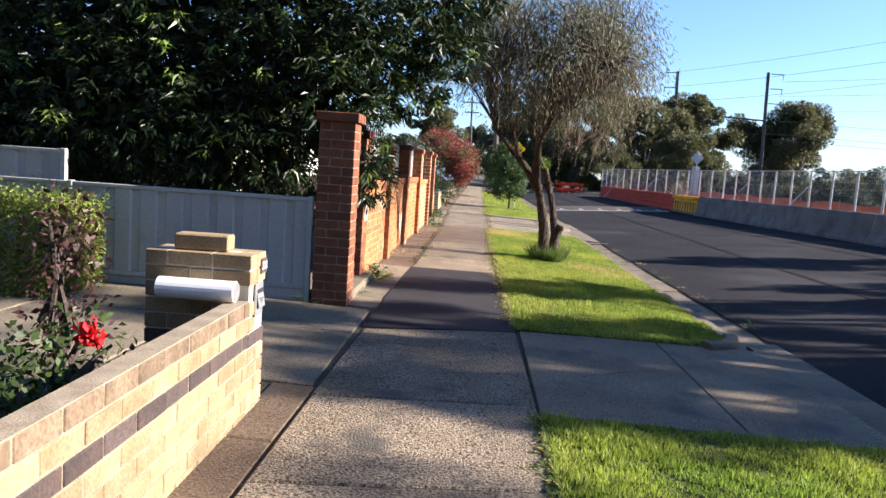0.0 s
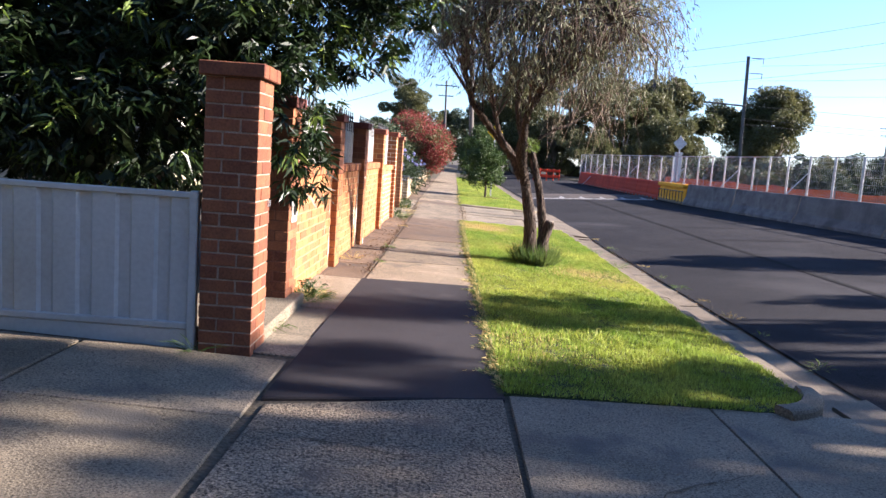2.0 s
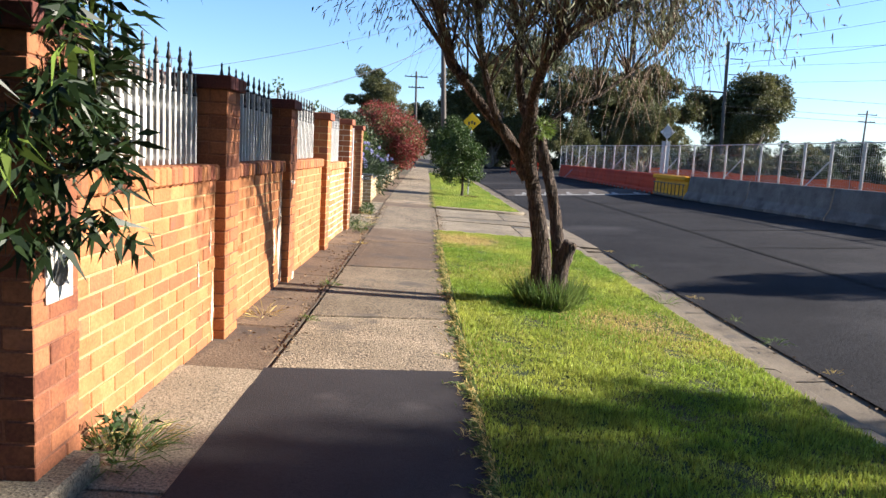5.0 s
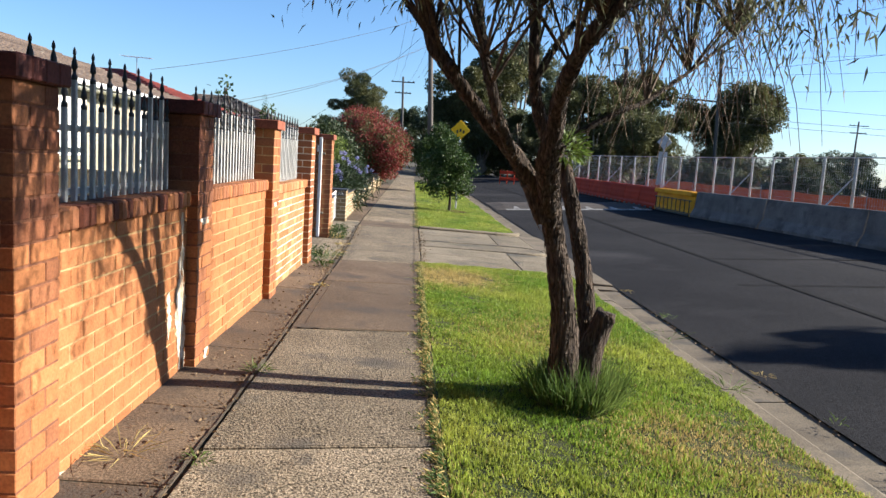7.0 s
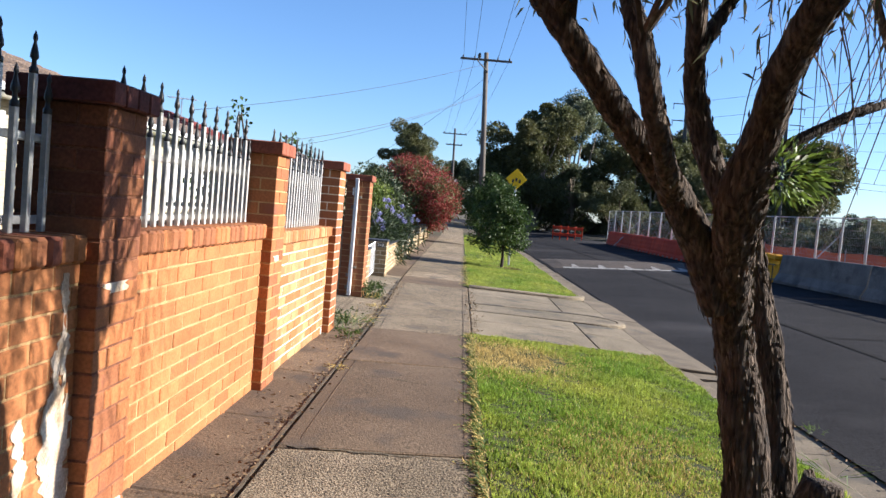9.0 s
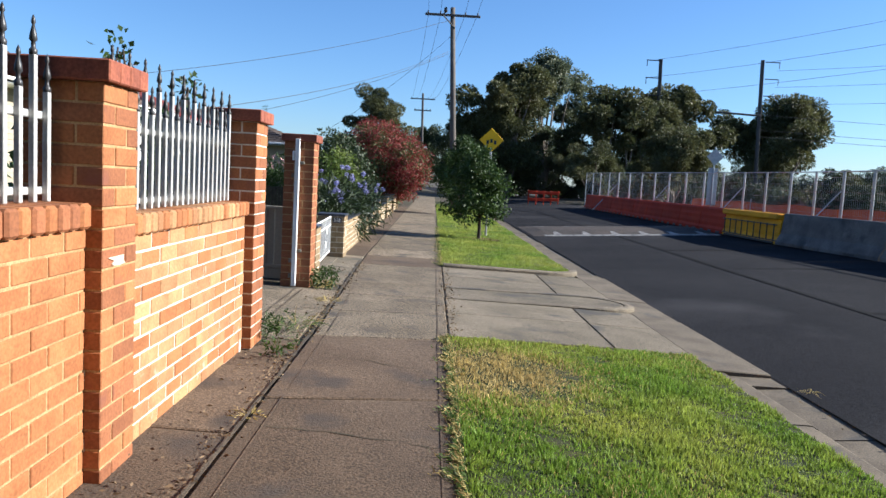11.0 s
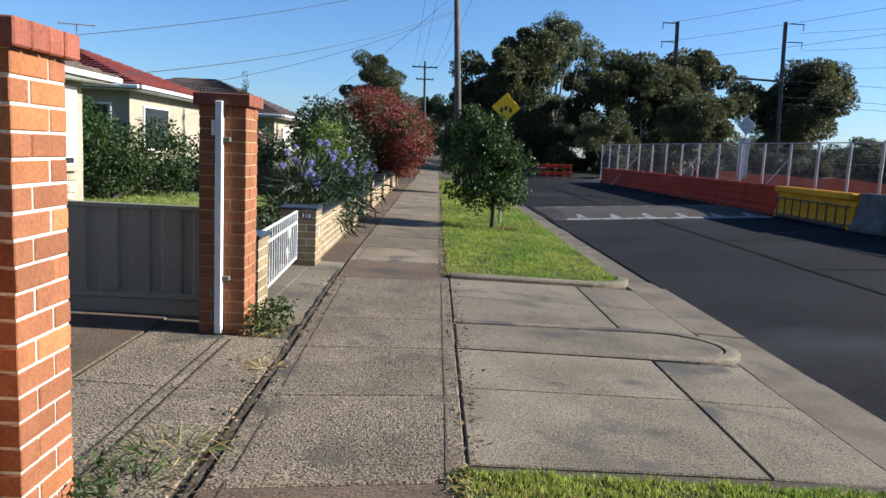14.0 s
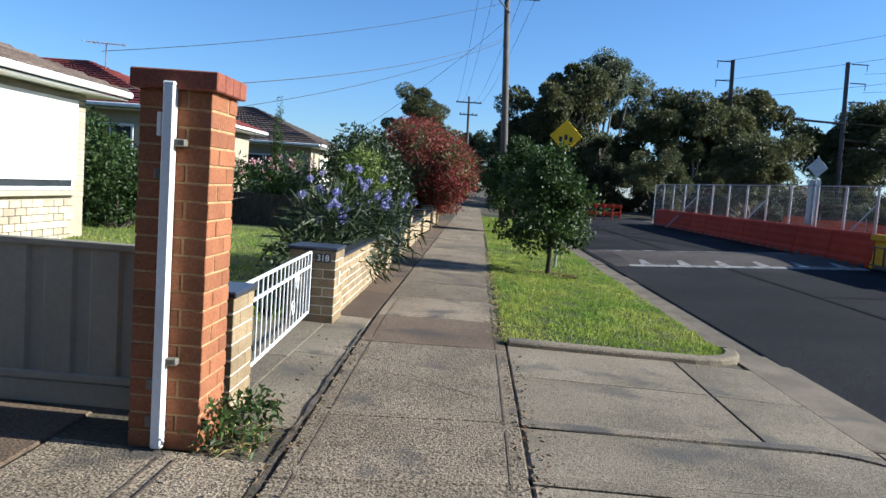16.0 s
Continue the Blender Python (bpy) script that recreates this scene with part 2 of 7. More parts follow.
    wall_cream=surf("house_wall_cream", (0.37, 0.322, 0.237), (0.318, 0.274, 0.196), 3, 0.85, 40, 0.1, 0.2, 0.004, rnd=0.08),
    stone=surf("house_stone", (0.444, 0.385, 0.281), (0.37, 0.311, 0.215), 4, 0.85, 40, 0.2, 0.3, 0.006, rnd=0.25),
    wall_brown=surf("house_wall_brown", (0.192, 0.118, 0.0814), (0.148, 0.0888, 0.0629), 3, 0.85, 40, 0.2, 0.2, 0.004),
    blind=surf("canvas_blind", (0.7, 0.68, 0.62), (0.64, 0.61, 0.55), 1.5, 0.8, 60, 0.04, 0.05, 0.002),
    glass_dark=surf("window_glass", (0.03, 0.035, 0.04), (0.04, 0.045, 0.05), 1, 0.05, 10, 0.05, 0.0, spec=0.6),
    flower_red=leaf_mat("flower_red", (0.62, 0.02, 0.015), (0.5, 0.01, 0.01), 0.6),
    flower_blue=leaf_mat("flower_blue", (0.288, 0.288, 0.527), (0.368, 0.368, 0.595), 0.7),
    flower_pink=leaf_mat("flower_pink", (0.7, 0.3, 0.32), (0.75, 0.45, 0.45), 0.7),
    leaf_big=leaf_mat("leaf_glossy", (0.00992, 0.0214, 0.00555), (0.0174, 0.0325, 0.00794), 0.42, 0.4, 0.25),
    leaf_new=leaf_mat("leaf_young", (0.118, 0.192, 0.0296), (0.163, 0.222, 0.0444), 0.4, 0.5, 0.35),
    leaf_grey=leaf_mat("leaf_grey_green", (0.1, 0.11, 0.058), (0.15, 0.155, 0.085), 0.6, 0.3, 0.3),
    twig_dry=leaf_mat("dry_twigs", (0.185, 0.137, 0.0999), (0.252, 0.192, 0.141), 0.8, 0.2, 0.2),
    leaf_green=leaf_mat("leaf_green", (0.0283, 0.0535, 0.0126), (0.0535, 0.0884, 0.0189), 0.55, 0.3, 0.3),
    leaf_hedge=leaf_mat("leaf_hedge", (0.0962, 0.141, 0.0222), (0.192, 0.222, 0.037), 0.5, 0.4, 0.35),
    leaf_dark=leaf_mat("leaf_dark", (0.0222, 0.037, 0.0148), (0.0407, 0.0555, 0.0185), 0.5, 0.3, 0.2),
    leaf_gum=leaf_mat("leaf_gum", (0.0607, 0.0706, 0.026), (0.11, 0.11, 0.0433), 0.55, 0.3, 0.3, 0.25),
    leaf_pale=leaf_mat("leaf_pale_gum", (0.0888, 0.111, 0.0592), (0.133, 0.148, 0.0814), 0.5, 0.4, 0.3, 0.3),
    leaf_red=leaf_mat("leaf_red", (0.17, 0.027, 0.0259), (0.226, 0.0543, 0.0415), 0.6, 0.3, 0.35, 0.8),
    leaf_maroon=leaf_mat("leaf_maroon", (0.028, 0.012, 0.012), (0.05, 0.022, 0.018), 0.5, 0.4, 0.25),
    grass=leaf_mat("grass_blade", (0.155, 0.245, 0.0272), (0.311, 0.347, 0.0575), 0.6, 0.3, 0.4, 0.9, 0.5),
    grass_long=leaf_mat("grass_long", (0.07, 0.125, 0.025), (0.13, 0.17, 0.045), 0.6, 0.3, 0.35, 0.9),
    grass_dry=leaf_mat("grass_dry", (0.499, 0.385, 0.16), (0.42, 0.328, 0.115), 0.8, 0.2, 0.3, 0.9),
    litter=leaf_mat("dry_leaf", (0.12, 0.08, 0.045), (0.2, 0.14, 0.08), 0.8, 0.2, 0.1),
    yellow_sign=surf("yellow_sign", (0.85, 0.5, 0.01), (0.8, 0.46, 0.01), 2, 0.4, 20, 0.05, 0.0),
    brass=surf("weathered_brass", (0.148, 0.133, 0.104), (0.222, 0.207, 0.17), 9, 0.5, 30, 0.2, 0.1, 0.002, metal=0.5),
    plate=surf("pale_metal_plate", (0.6, 0.57, 0.5), (0.5, 0.47, 0.41), 12, 0.5, 40, 0.15, 0.1, 0.002, metal=0.2),
    pipe=surf("white_pvc", (0.8, 0.8, 0.8), (0.74, 0.74, 0.73), 3, 0.4, 40, 0.05, 0.05, 0.002),
)

# ---- building helpers ----


def mesh_of(name, verts, faces, mat, smooth=False):
    me = bpy.data.meshes.new(name)
    me.from_pydata(verts, [], faces)
    me.materials.append(mat)
    if smooth:
        me.shade_smooth()
    return me


def fast_mesh(name, verts, quads, mat):
    """A mesh from arrays of points and four-cornered faces."""
    me = bpy.data.meshes.new(name)
    v, q = np.asarray(verts, np.float32), np.asarray(quads, np.int32)
    me.vertices.add(len(v))
    me.vertices.foreach_set("co", v.ravel())
    k = q.shape[1]
    me.loops.add(q.size)
    me.loops.foreach_set("vertex_index", q.ravel())
    me.polygons.add(len(q))
    me.polygons.foreach_set("loop_start", np.arange(0, q.size, k, dtype=np.int32))
    me.update(calc_edges=True)
    me.materials.append(mat)
    return me


def piece(name, me, parent=None, m=None, label=""):
    ob = new(name, me)
    ob.parent = parent
    if m is not None:
        ob.matrix_basis = m
    if label:
        ob["label"] = label
    return ob


def thing(name, label, category, at=(0, 0, 0), group="", kind=""):
    """An Empty at a thing's base."""
    ob = new(name)
    ob.empty_display_size = 0.1
    ob.location = at
    return tagged(ob, label, category, group, kind)


BOXES = {}


def box_mesh(sx, sy, sz, mat, c=0.004):
    """A box about its centre with chamfered edges, shared between alike pieces."""
    key = (round(sx, 3), round(sy, 3), round(sz, 3), mat.name, c)
    if key not in BOXES:
        bm = bmesh.new()
        bmesh.ops.create_cube(bm, size=1.0)
        bmesh.ops.scale(bm, vec=(sx, sy, sz), verts=bm.verts)
        if c:
            bmesh.ops.bevel(bm, geom=bm.edges[:], offset=min(c, 0.3 * min(sx, sy, sz)), segments=1, affect="EDGES")
        me = bpy.data.meshes.new(mat.name + "_box")
        bm.to_mesh(me)
        bm.free()
        me.materials.append(mat)
        BOXES[key] = me
    return BOXES[key]


def boxed(name, lo, hi, mat, parent=None, c=0.004, label=""):
    """A chamfered box between two corners in the world."""
    size = [hi[i] - lo[i] for i in range(3)]
    mid = Vector([(hi[i] + lo[i]) / 2 for i in range(3)])
    if parent:
        mid = mid - (parent.location + (parent.parent.location if parent.parent else Vector()))
    return piece(name, box_mesh(*size, mat, c), parent, Matrix.Translation(mid), label)


def tube(points, radii, sides=8, closed_ends=True):
    """Points and faces of a tapered tube along a line."""
    verts, faces = [], []
    pts = [Vector(p) for p in points]
    up = Vector((0.31, 0.17, 0.93)).normalized()
    for i, p in enumerate(pts):
        d = (pts[min(i + 1, len(pts) - 1)] - pts[max(i - 1, 0)]).normalized()
        a = d.cross(up if abs(d.dot(up)) < 0.95 else Vector((1, 0, 0))).normalized()
        b = d.cross(a)
        for k in range(sides):
            t = 2 * math.pi * k / sides
            verts.append(p + (a * math.cos(t) + b * math.sin(t)) * radii[i])
    for i in range(len(pts) - 1):
        for k in range(sides):
            k2 = (k + 1) % sides
            faces.append((i * sides + k, i * sides + k2, (i + 1) * sides + k2, (i + 1) * sides + k))
    if closed_ends:
        faces.append(tuple(range(sides - 1, -1, -1)))
        faces.append(tuple((len(pts) - 1) * sides + k for k in range(sides)))
    return verts, faces


def joined(parts_list):
    verts, faces = [], []
    for v, f in parts_list:
        o = len(verts)
        verts += [tuple(p) for p in v]
        faces += [tuple(i + o for i in q) for q in f]
    return verts, faces


def lathe(profile, sides=12):
    """Points and faces of a turned body from (radius, height) pairs."""
    verts, faces = [], []
    for r, z in profile:
        for k in range(sides):
            t = 2 * math.pi * k / sides
            verts.append((r * math.cos(t), r * math.sin(t), z))
    for i in range(len(profile) - 1):
        for k in range(sides):
            k2 = (k + 1) % sides
            faces.append((i * sides + k, i * sides + k2, (i + 1) * sides + k2, (i + 1) * sides + k))
    faces.append(tuple(range(sides - 1, -1, -1)))
    faces.append(tuple((len(profile) - 1) * sides + k for k in range(sides)))
    return verts, faces


# ---- ground ----
ROAD_X, FALL = 3.40, 0.035


def zg(x, y=0.0):
    """Height of the footpath side: a slight fall to the kerb."""
    return -FALL * max(x, -3.0)


def zr(x):
    """Height of the road: it rises away from the gutter."""
    return -0.17 + 0.058 * (min(x, 9.7) - ROAD_X)


def prism(poly, top, thick=0.08, c=0.008):
    """A slab over a plan outline with a worn, rounded rim; top(x, y) is its height."""
    n = len(poly)
    cx, cy = sum(p[0] for p in poly) / n, sum(p[1] for p in poly) / n
    inner = []
    for x, y in poly:
        d = math.hypot(x - cx, y - cy)
        inner.append((x - (x - cx) / d * c * 1.5, y - (y - cy) / d * c * 1.5))
    v = [(x, y, top(x, y) - thick) for x, y in poly] + [(x, y, top(x, y) - c) for x, y in poly] + [(x, y, top(x, y)) for x, y in inner]
    f = [tuple(range(2 * n, 3 * n))]
    for i in range(n):
        j = (i + 1) % n
        f += [(i, j, n + j, n + i), (n + i, n + j, 2 * n + j, 2 * n + i)]
    return v, f


def slab(name, poly, mat, parent, top=zg, thick=0.08, lift=0.0, c=0.008, tilt=(0, 0), label=""):
    cx, cy = sum(p[0] for p in poly) / len(poly), sum(p[1] for p in poly) / len(poly)
    v, f = prism(poly, lambda x, y: top(x, y) + lift + tilt[0] * (x - cx) + tilt[1] * (y - cy), thick, c)
    cz = top(cx, cy)
    me = mesh_of(name, [(x - cx, y - cy, z - cz) for x, y, z in v], f, mat)
    return piece(name, me, parent, Matrix.Translation((cx, cy, cz)), label)


def quad(x0, x1, y0, y1):
    return [(x0, y0), (x1, y0), (x1, y1), (x0, y1)]


# one sheet of earth to the horizon
xs = [-1500, -300, -60, -12, -3, -1, 0.6, 2.8, 3.0, 3.2, 9.7, 11.5, 30, 120, 1500]
zs = [0.08, 0.08, 0.08, 0.08, 0.085, 0.016, -0.04, -0.117, -0.3, -0.3, 0.02, 0.16, 0.2, 0.2, 0.2]
ys = [-1500, -200, -30, 0, 12, 24, 60, 140, 500, 2500]
gv = [(x, y, z) for y in ys for x, z in zip(xs, zs)]
gf = [(j * len(xs) + i, j * len(xs) + i + 1, (j + 1) * len(xs) + i + 1, (j + 1) * len(xs) + i) for j in range(len(ys) - 1) for i in range(len(xs) - 1)]
tagged(new("ground", mesh_of("ground", gv, gf, M["soil"])), "dry bare earth under street and yards", "ground", kind="structure")

# road, its bend far ahead is hidden by trees
rv, rf = [], []
ry = [-60, -20, 0, 10, 20, 30, 36, 50, 62, 90, 140, 220]
for y in ry:
    shift = -0.0016 * max(0, y - 50) ** 2
    for x in (ROAD_X, 5.0, 6.5, 8.0, 9.9, 12.5 if y < 58 else 9.95):
        rv.append((x + shift, y, zr(x) + 0.0))
for j in range(len(ry) - 1):
    for i in range(5):
        a = j * 6 + i
        rf.append((a, a + 1, a + 7, a + 6))
road = tagged(new("road", mesh_of("road", rv, rf, M["asphalt"])), "dark grey asphalt road", "road", kind="structure")

# speed hump with its worn paint
def hump_top(x, y):
    s = max(0.0, 1 - ((y - 37.0) / 2.3) ** 2)
    return zr(x) + 0.085 * s * max(0.0, min(1.0, (x - 3.5) / 0.45)) + 0.006


hv, hf = [], []
for j in range(13):
    y = 34.7 + 4.6 * j / 12
    for x in (3.5, 3.72, 3.95, 5.0, 6.5, 8.0, 9.2):
        hv.append((x, y, hump_top(x, y)))
for j in range(12):
    for i in range(6):
        a = j * 7 + i
        hf.append((a, a + 1, a + 8, a + 7))
hump = tagged(new("road_hump", mesh_of("road_hump", hv, hf, M["asphalt_worn"])), "worn asphalt speed hump across the road", "speed hump", kind="structure")


def paint_strip(poly):
    v = [(x, y, hump_top(x, y) + 0.005) for x, y in poly] + [(x, y, hump_top(x, y) - 0.01) for x, y in poly]
    n = len(poly)
    f = [tuple(range(n))] + [(i, n + i, n + (i + 1) % n, (i + 1) % n) for i in range(n)]
    piece("painted_mark", mesh_of("painted_mark", v, f, M["paint"]), hump)


for row, (ya, yb) in enumerate(((34.72, 34.98), (39.02, 39.28))):
    for k in range(6):
        x0 = 3.85 + k * 0.9
        paint_strip(quad(x0, x0 + 0.86, ya, yb))
        tip = yb + 0.75 if row == 0 else ya - 0.75
        paint_strip([(x0 + 0.3, yb if row == 0 else ya), (x0 + 0.56, yb if row == 0 else ya), (x0 + 0.5, tip), (x0 + 0.4, tip)])

# narrow dark strips with uneven edges along and across the asphalt
def road_strip(x0, y0, x1, y1, w):
    d = Vector((x1 - x0, y1 - y0)).normalized()
    n_ = 14
    left, right = [], []
    for i in range(n_ + 1):
        t = i / n_
        x, y = x0 + (x1 - x0) * t, y0 + (y1 - y0) * t
        o = random.uniform(-0.02, 0.02)
        left.append((x - d.y * (w / 2 + o), y + d.x * (w / 2 + o), zr(x) + 0.004))
        right.append((x + d.y * (w / 2 - o), y - d.x * (w / 2 - o), zr(x) + 0.004))
    f = [(i, i + 1, n_ + 2 + i, n_ + 1 + i) for i in range(n_)]
    piece("bitumen_seal", mesh_of("bitumen_seal", left + right, f, M["strip_black"]), road)


road_strip(6.0, 6, 6.05, 34.6, 0.13)
road_strip(5.95, 39.5, 6.0, 58, 0.13)
for y_, xa, xb in ((26.5, 6.1, 9.2), (21.7, 6.1, 9.3), (18.8, 5.3, 8.2), (30.2, 6.1, 8.8)):
    road_strip(xa, y_, xb, y_ - 0.25, 0.12)

# ---- kerb, gutter and footpath ----
kerb = thing("kerb", "weathered concrete kerb and gutter along the road", "kerb", kind="structure")


def kerb_block(y0, y1, low=False):
    """One length of kerb: top, rounded nose and gutter pan, one cast profile."""
    h = -0.105 if not low else -0.135
    prof = [(2.83, -0.3), (2.83, h), (2.97, h - 0.004), (3.02, h - 0.03), (3.06, -0.205 if not low else -0.165), (ROAD_X + 0.01, -0.185 if not low else -0.17), (ROAD_X + 0.01, -0.32)]
    v = [(x - 3.1, -(y1 - y0) / 2 + 0.004, z) for x, z in prof] + [(x - 3.1, (y1 - y0) / 2 - 0.004, z) for x, z in prof]
    n = len(prof)
    f = [(i, i + 1, n + i + 1, n + i) for i in range(n - 1)] + [(n - 1, 0, n, 2 * n - 1), tuple(range(n - 1, -1, -1)), tuple(range(n, 2 * n))]
    piece("kerb_block", mesh_of("kerb_block", v, f, M["kerb"]), kerb, Matrix.Translation((3.1, (y0 + y1) / 2, random.uniform(-0.006, 0.004))))


y = -8.0
while y < 64:
    low = 4.2 < y + 0.6 < 7.4 or 18.8 < y + 0.6 < 25.0
    kerb_block(y, y + 1.2, low)
    y += 1.2

footpath = thing("footpath", "cracked grey concrete footpath of separate slabs", "footpath", kind="structure")


def left_edge(y):
    return -0.70 + 0.012 * max(0, min(y - 4, 8)) if y < 12 else (-0.60 if y < 19 else -0.60 - 0.022 * min(y - 19, 6))


def right_edge(y):
    return 0.67 if y < 4.5 else max(0.56, 0.67 - 0.012 * (y - 4.5))


JOINTS = [-6.2, -4.6, -3.0, -1.4, 0.2, 1.75, 3.1, 4.35, 6.4]
JOINTS2 = [10.35, 11.85, 14.5, 16.95, 18.75, 19.95, 21.05, 22.0, 24.05, 25.35, 26.7, 28.1]
while JOINTS2[-1] < 70:
    JOINTS2.append(JOINTS2[-1] + 1.45)
for js in (JOINTS, JOINTS2):
    for y0, y1 in zip(js, js[1:]):
        g = 0.008
        skew = 0.27 if 6 < y1 < 7 else 0.13
        a, b = (0.13 if y0 > 0 else 0.0), (skew if y1 > 0 else 0.0)
        poly = [(left_edge(y0), y0 + g - a), (right_edge(y0), y0 + g + a), (right_edge(y1), y1 - g + b), (left_edge(y1), y1 - g - b)]
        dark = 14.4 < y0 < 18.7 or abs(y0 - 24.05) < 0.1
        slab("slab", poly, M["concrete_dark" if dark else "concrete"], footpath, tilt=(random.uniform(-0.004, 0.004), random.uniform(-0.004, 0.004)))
# black asphalt patch between the slabs
slab("asphalt_patch", [(-0.71, 6.20), (0.66, 6.62), (0.58, 10.5), (-0.66, 10.26)], M["patch"], footpath, lift=0.004, label="dark asphalt patch filling a stretch of path")

# strip of old concrete between path and fences
y = 7.05
for y1 in (7.6, 8.6, 10.2, 11.3, 12.3, 13.6, 14.9, 16.2, 17.5, 18.4):
    slab("edge_slab", [(-1.15, y + 0.006), (left_edge(y) - 0.025, y + 0.006), (left_edge(y1) - 0.025, y1 - 0.006), (-1.15, y1 - 0.006)], M["concrete_smooth" if y1 < 10.5 else "concrete_dark"], footpath, lift=random.uniform(-0.012, 0.0), tilt=(random.uniform(-0.01, 0.01), random.uniform(-0.006, 0.006)))
    y = y1
y = -6.0
for y1 in (-4.2, -2.5, -0.8, 0.8, 2.3, 3.45, 4.4):
    slab("edge_slab", [(-0.98, y + 0.006), (left_edge(y) - 0.025, y + 0.006), (left_edge(y1) - 0.025, y1 - 0.006), (-0.98, y1 - 0.006)], M["concrete_dark"], footpath, lift=-0.006)
    y = y1
for k in range(16):
    y0 = 21.6 + k * 1.7
    slab("edge_slab", [(-1.12, y0 + 0.006), (left_edge(y0) - 0.03, y0 + 0.006), (left_edge(y0 + 1.7) - 0.03, y0 + 1.69), (-1.12, y0 + 1.69)], M["concrete_smooth" if k < 2 else "concrete_dark"], footpath, lift=-0.008)
# gate sill ahead of the first brick pier
boxed("gate_sill", (-2.4, 7.3, 0.0), (-0.99, 8.75, 0.115), M["concrete_smooth"], footpath, 0.012)

driveway = thing("driveway", "grey concrete driveway of large slabs with joints", "driveway", kind="structure")
for (x0, x1, ya, yb) in ((-2.05, -0.74, 4.42, 5.9), (-2.05, -0.74, 5.91, 6.95), (-3.4, -2.07, 4.42, 5.9), (-3.4, -2.07, 5.91, 6.95), (-6.5, -3.42, 4.0, 6.95), (-10, -6.52, 4.0, 6.95)):
    slab("driveway_slab", quad(x0 + 0.004, x1 - 0.004, ya, yb), M["concrete_smooth"], driveway, lift=-0.004)
apron = thing("crossover", "pale concrete vehicle crossover between path and gutter", "crossover", kind="structure")


def za(x, y=0.0):
    return zg(x) - 0.012 * max(0, x - 2.2)


for (x0, x1) in ((0.69, 1.985), (1.995, 2.985)):
    slab("crossover_slab", [(x0, 4.33 + 0.03 * x0), (x1, 4.33 + 0.03 * x1), (x1, 6.62 + 0.14 * x1), (x0, 6.62 + 0.14 * x0)], M["concrete_smooth"], apron, za, lift=-0.003)
slab("crossover_slab", [(2.995, 4.2), (3.39, 4.1), (3.39, 7.6), (2.995, 7.3)], M["kerb"], apron, za, lift=-0.012)
for k, (ya, yb) in enumerate(((19.08, 20.25), (20.26, 21.2), (22.22, 23.3), (23.31, 24.46))):
    slab("crossover_slab", [(0.574, ya), (2.125, ya + 0.1), (2.125, yb + 0.1), (0.574, yb)], M["concrete_smooth"], apron, za, lift=-0.003)
    slab("crossover_slab", [(2.14, ya + 0.1), (2.86, ya + 0.12), (2.86, yb + 0.12), (2.14, yb + 0.1)], M["concrete_smooth"], apron, za, lift=-0.006)
slab("crossover_slab", quad(2.87, 3.39, 18.7, 21.1), M["kerb"], apron, za, lift=-0.012)
slab("crossover_slab", quad(2.87, 3.39, 22.5, 25.0), M["kerb"], apron, za, lift=-0.012)


def tongue_ring(d):
    return [(0.574, 21.21 + d), (1.0, 21.23 + d), (1.5, 21.255 + d), (2.4, 21.3 + d)] + [(2.4 + (0.62 - d) * math.sin(a), 21.81 - (0.51 - d) * math.cos(a)) for a in [math.pi * k / 14 for k in range(1, 14)]] + [(2.4, 22.32 - d), (1.5, 22.265 - d), (1.0, 22.24 - d), (0.574, 22.21 - d)]


slab("kerb_return", tongue_ring(0.135), M["concrete_smooth"], apron, za, thick=0.12, lift=0.016, c=0.012, tilt=(0.014, 0.0), label="worn concrete panel inside a rounded kerb end")
rings = [[(x, y, za(x) + (h if h <= 0 else 0.45 * h * min(1.0, 0.1 + 0.45 * (x - 0.574)))) for x, y in tongue_ring(d)] for d, h in ((0.0, -0.06), (0.0, 0.03), (0.014, 0.055), (0.04, 0.07), (0.1, 0.07), (0.118, 0.062), (0.124, 0.0))]
m = len(rings[0])
piece("kerb_rim", mesh_of("kerb_rim", [p for r in rings for p in r], [(j * m + i, j * m + i + 1, (j + 1) * m + i + 1, (j + 1) * m + i) for j in range(len(rings) - 1) for i in range(m - 1)], M["concrete_smooth"]), apron, Matrix.Identity(4), "raised rounded concrete rim")
slab("gutter_slab", quad(2.9, 3.39, 21.11, 22.49), M["kerb"], apron, za, lift=-0.02)
drive2 = thing("driveway", "stained concrete driveway between brick gate piers", "driveway", kind="structure")
for (x0, x1, ya, yb) in ((-1.75, -0.67, 18.45, 19.85), (-1.75, -0.67, 19.86, 21.1), (-3.2, -1.77, 18.45, 19.85), (-3.2, -1.77, 19.86, 21.5), (-6.25, -3.22, 18.45, 21.5)):
    slab("driveway_slab", quad(x0 + 0.005, x1 - 0.03 * (x1 > -1), ya, yb), M["concrete_dark" if x1 < -1 else "concrete"], drive2, lift=-0.006)

for ya, yb in ((21.65, 23.1), (23.11, 24.48)):
    slab("path_slab", quad(-2.3, -1.125, ya, yb), M["concrete_smooth"], drive2, lift=-0.004)
# lawns behind the fences, turf on the nature strip
lawn = tagged(new("lawn", mesh_of("lawn", [(-12, 21.7, 0.17), (-2.3, 21.7, 0.11), (-2.3, 24.6, 0.11), (-1.3, 24.6, 0.1), (-1.3, 60, 0.1), (-12, 60, 0.17)], [(0, 1, 2, 3, 4, 5)], M["lawn"])), "mown front lawn with dry patches", "lawn", kind="structure")
STRIPS = []


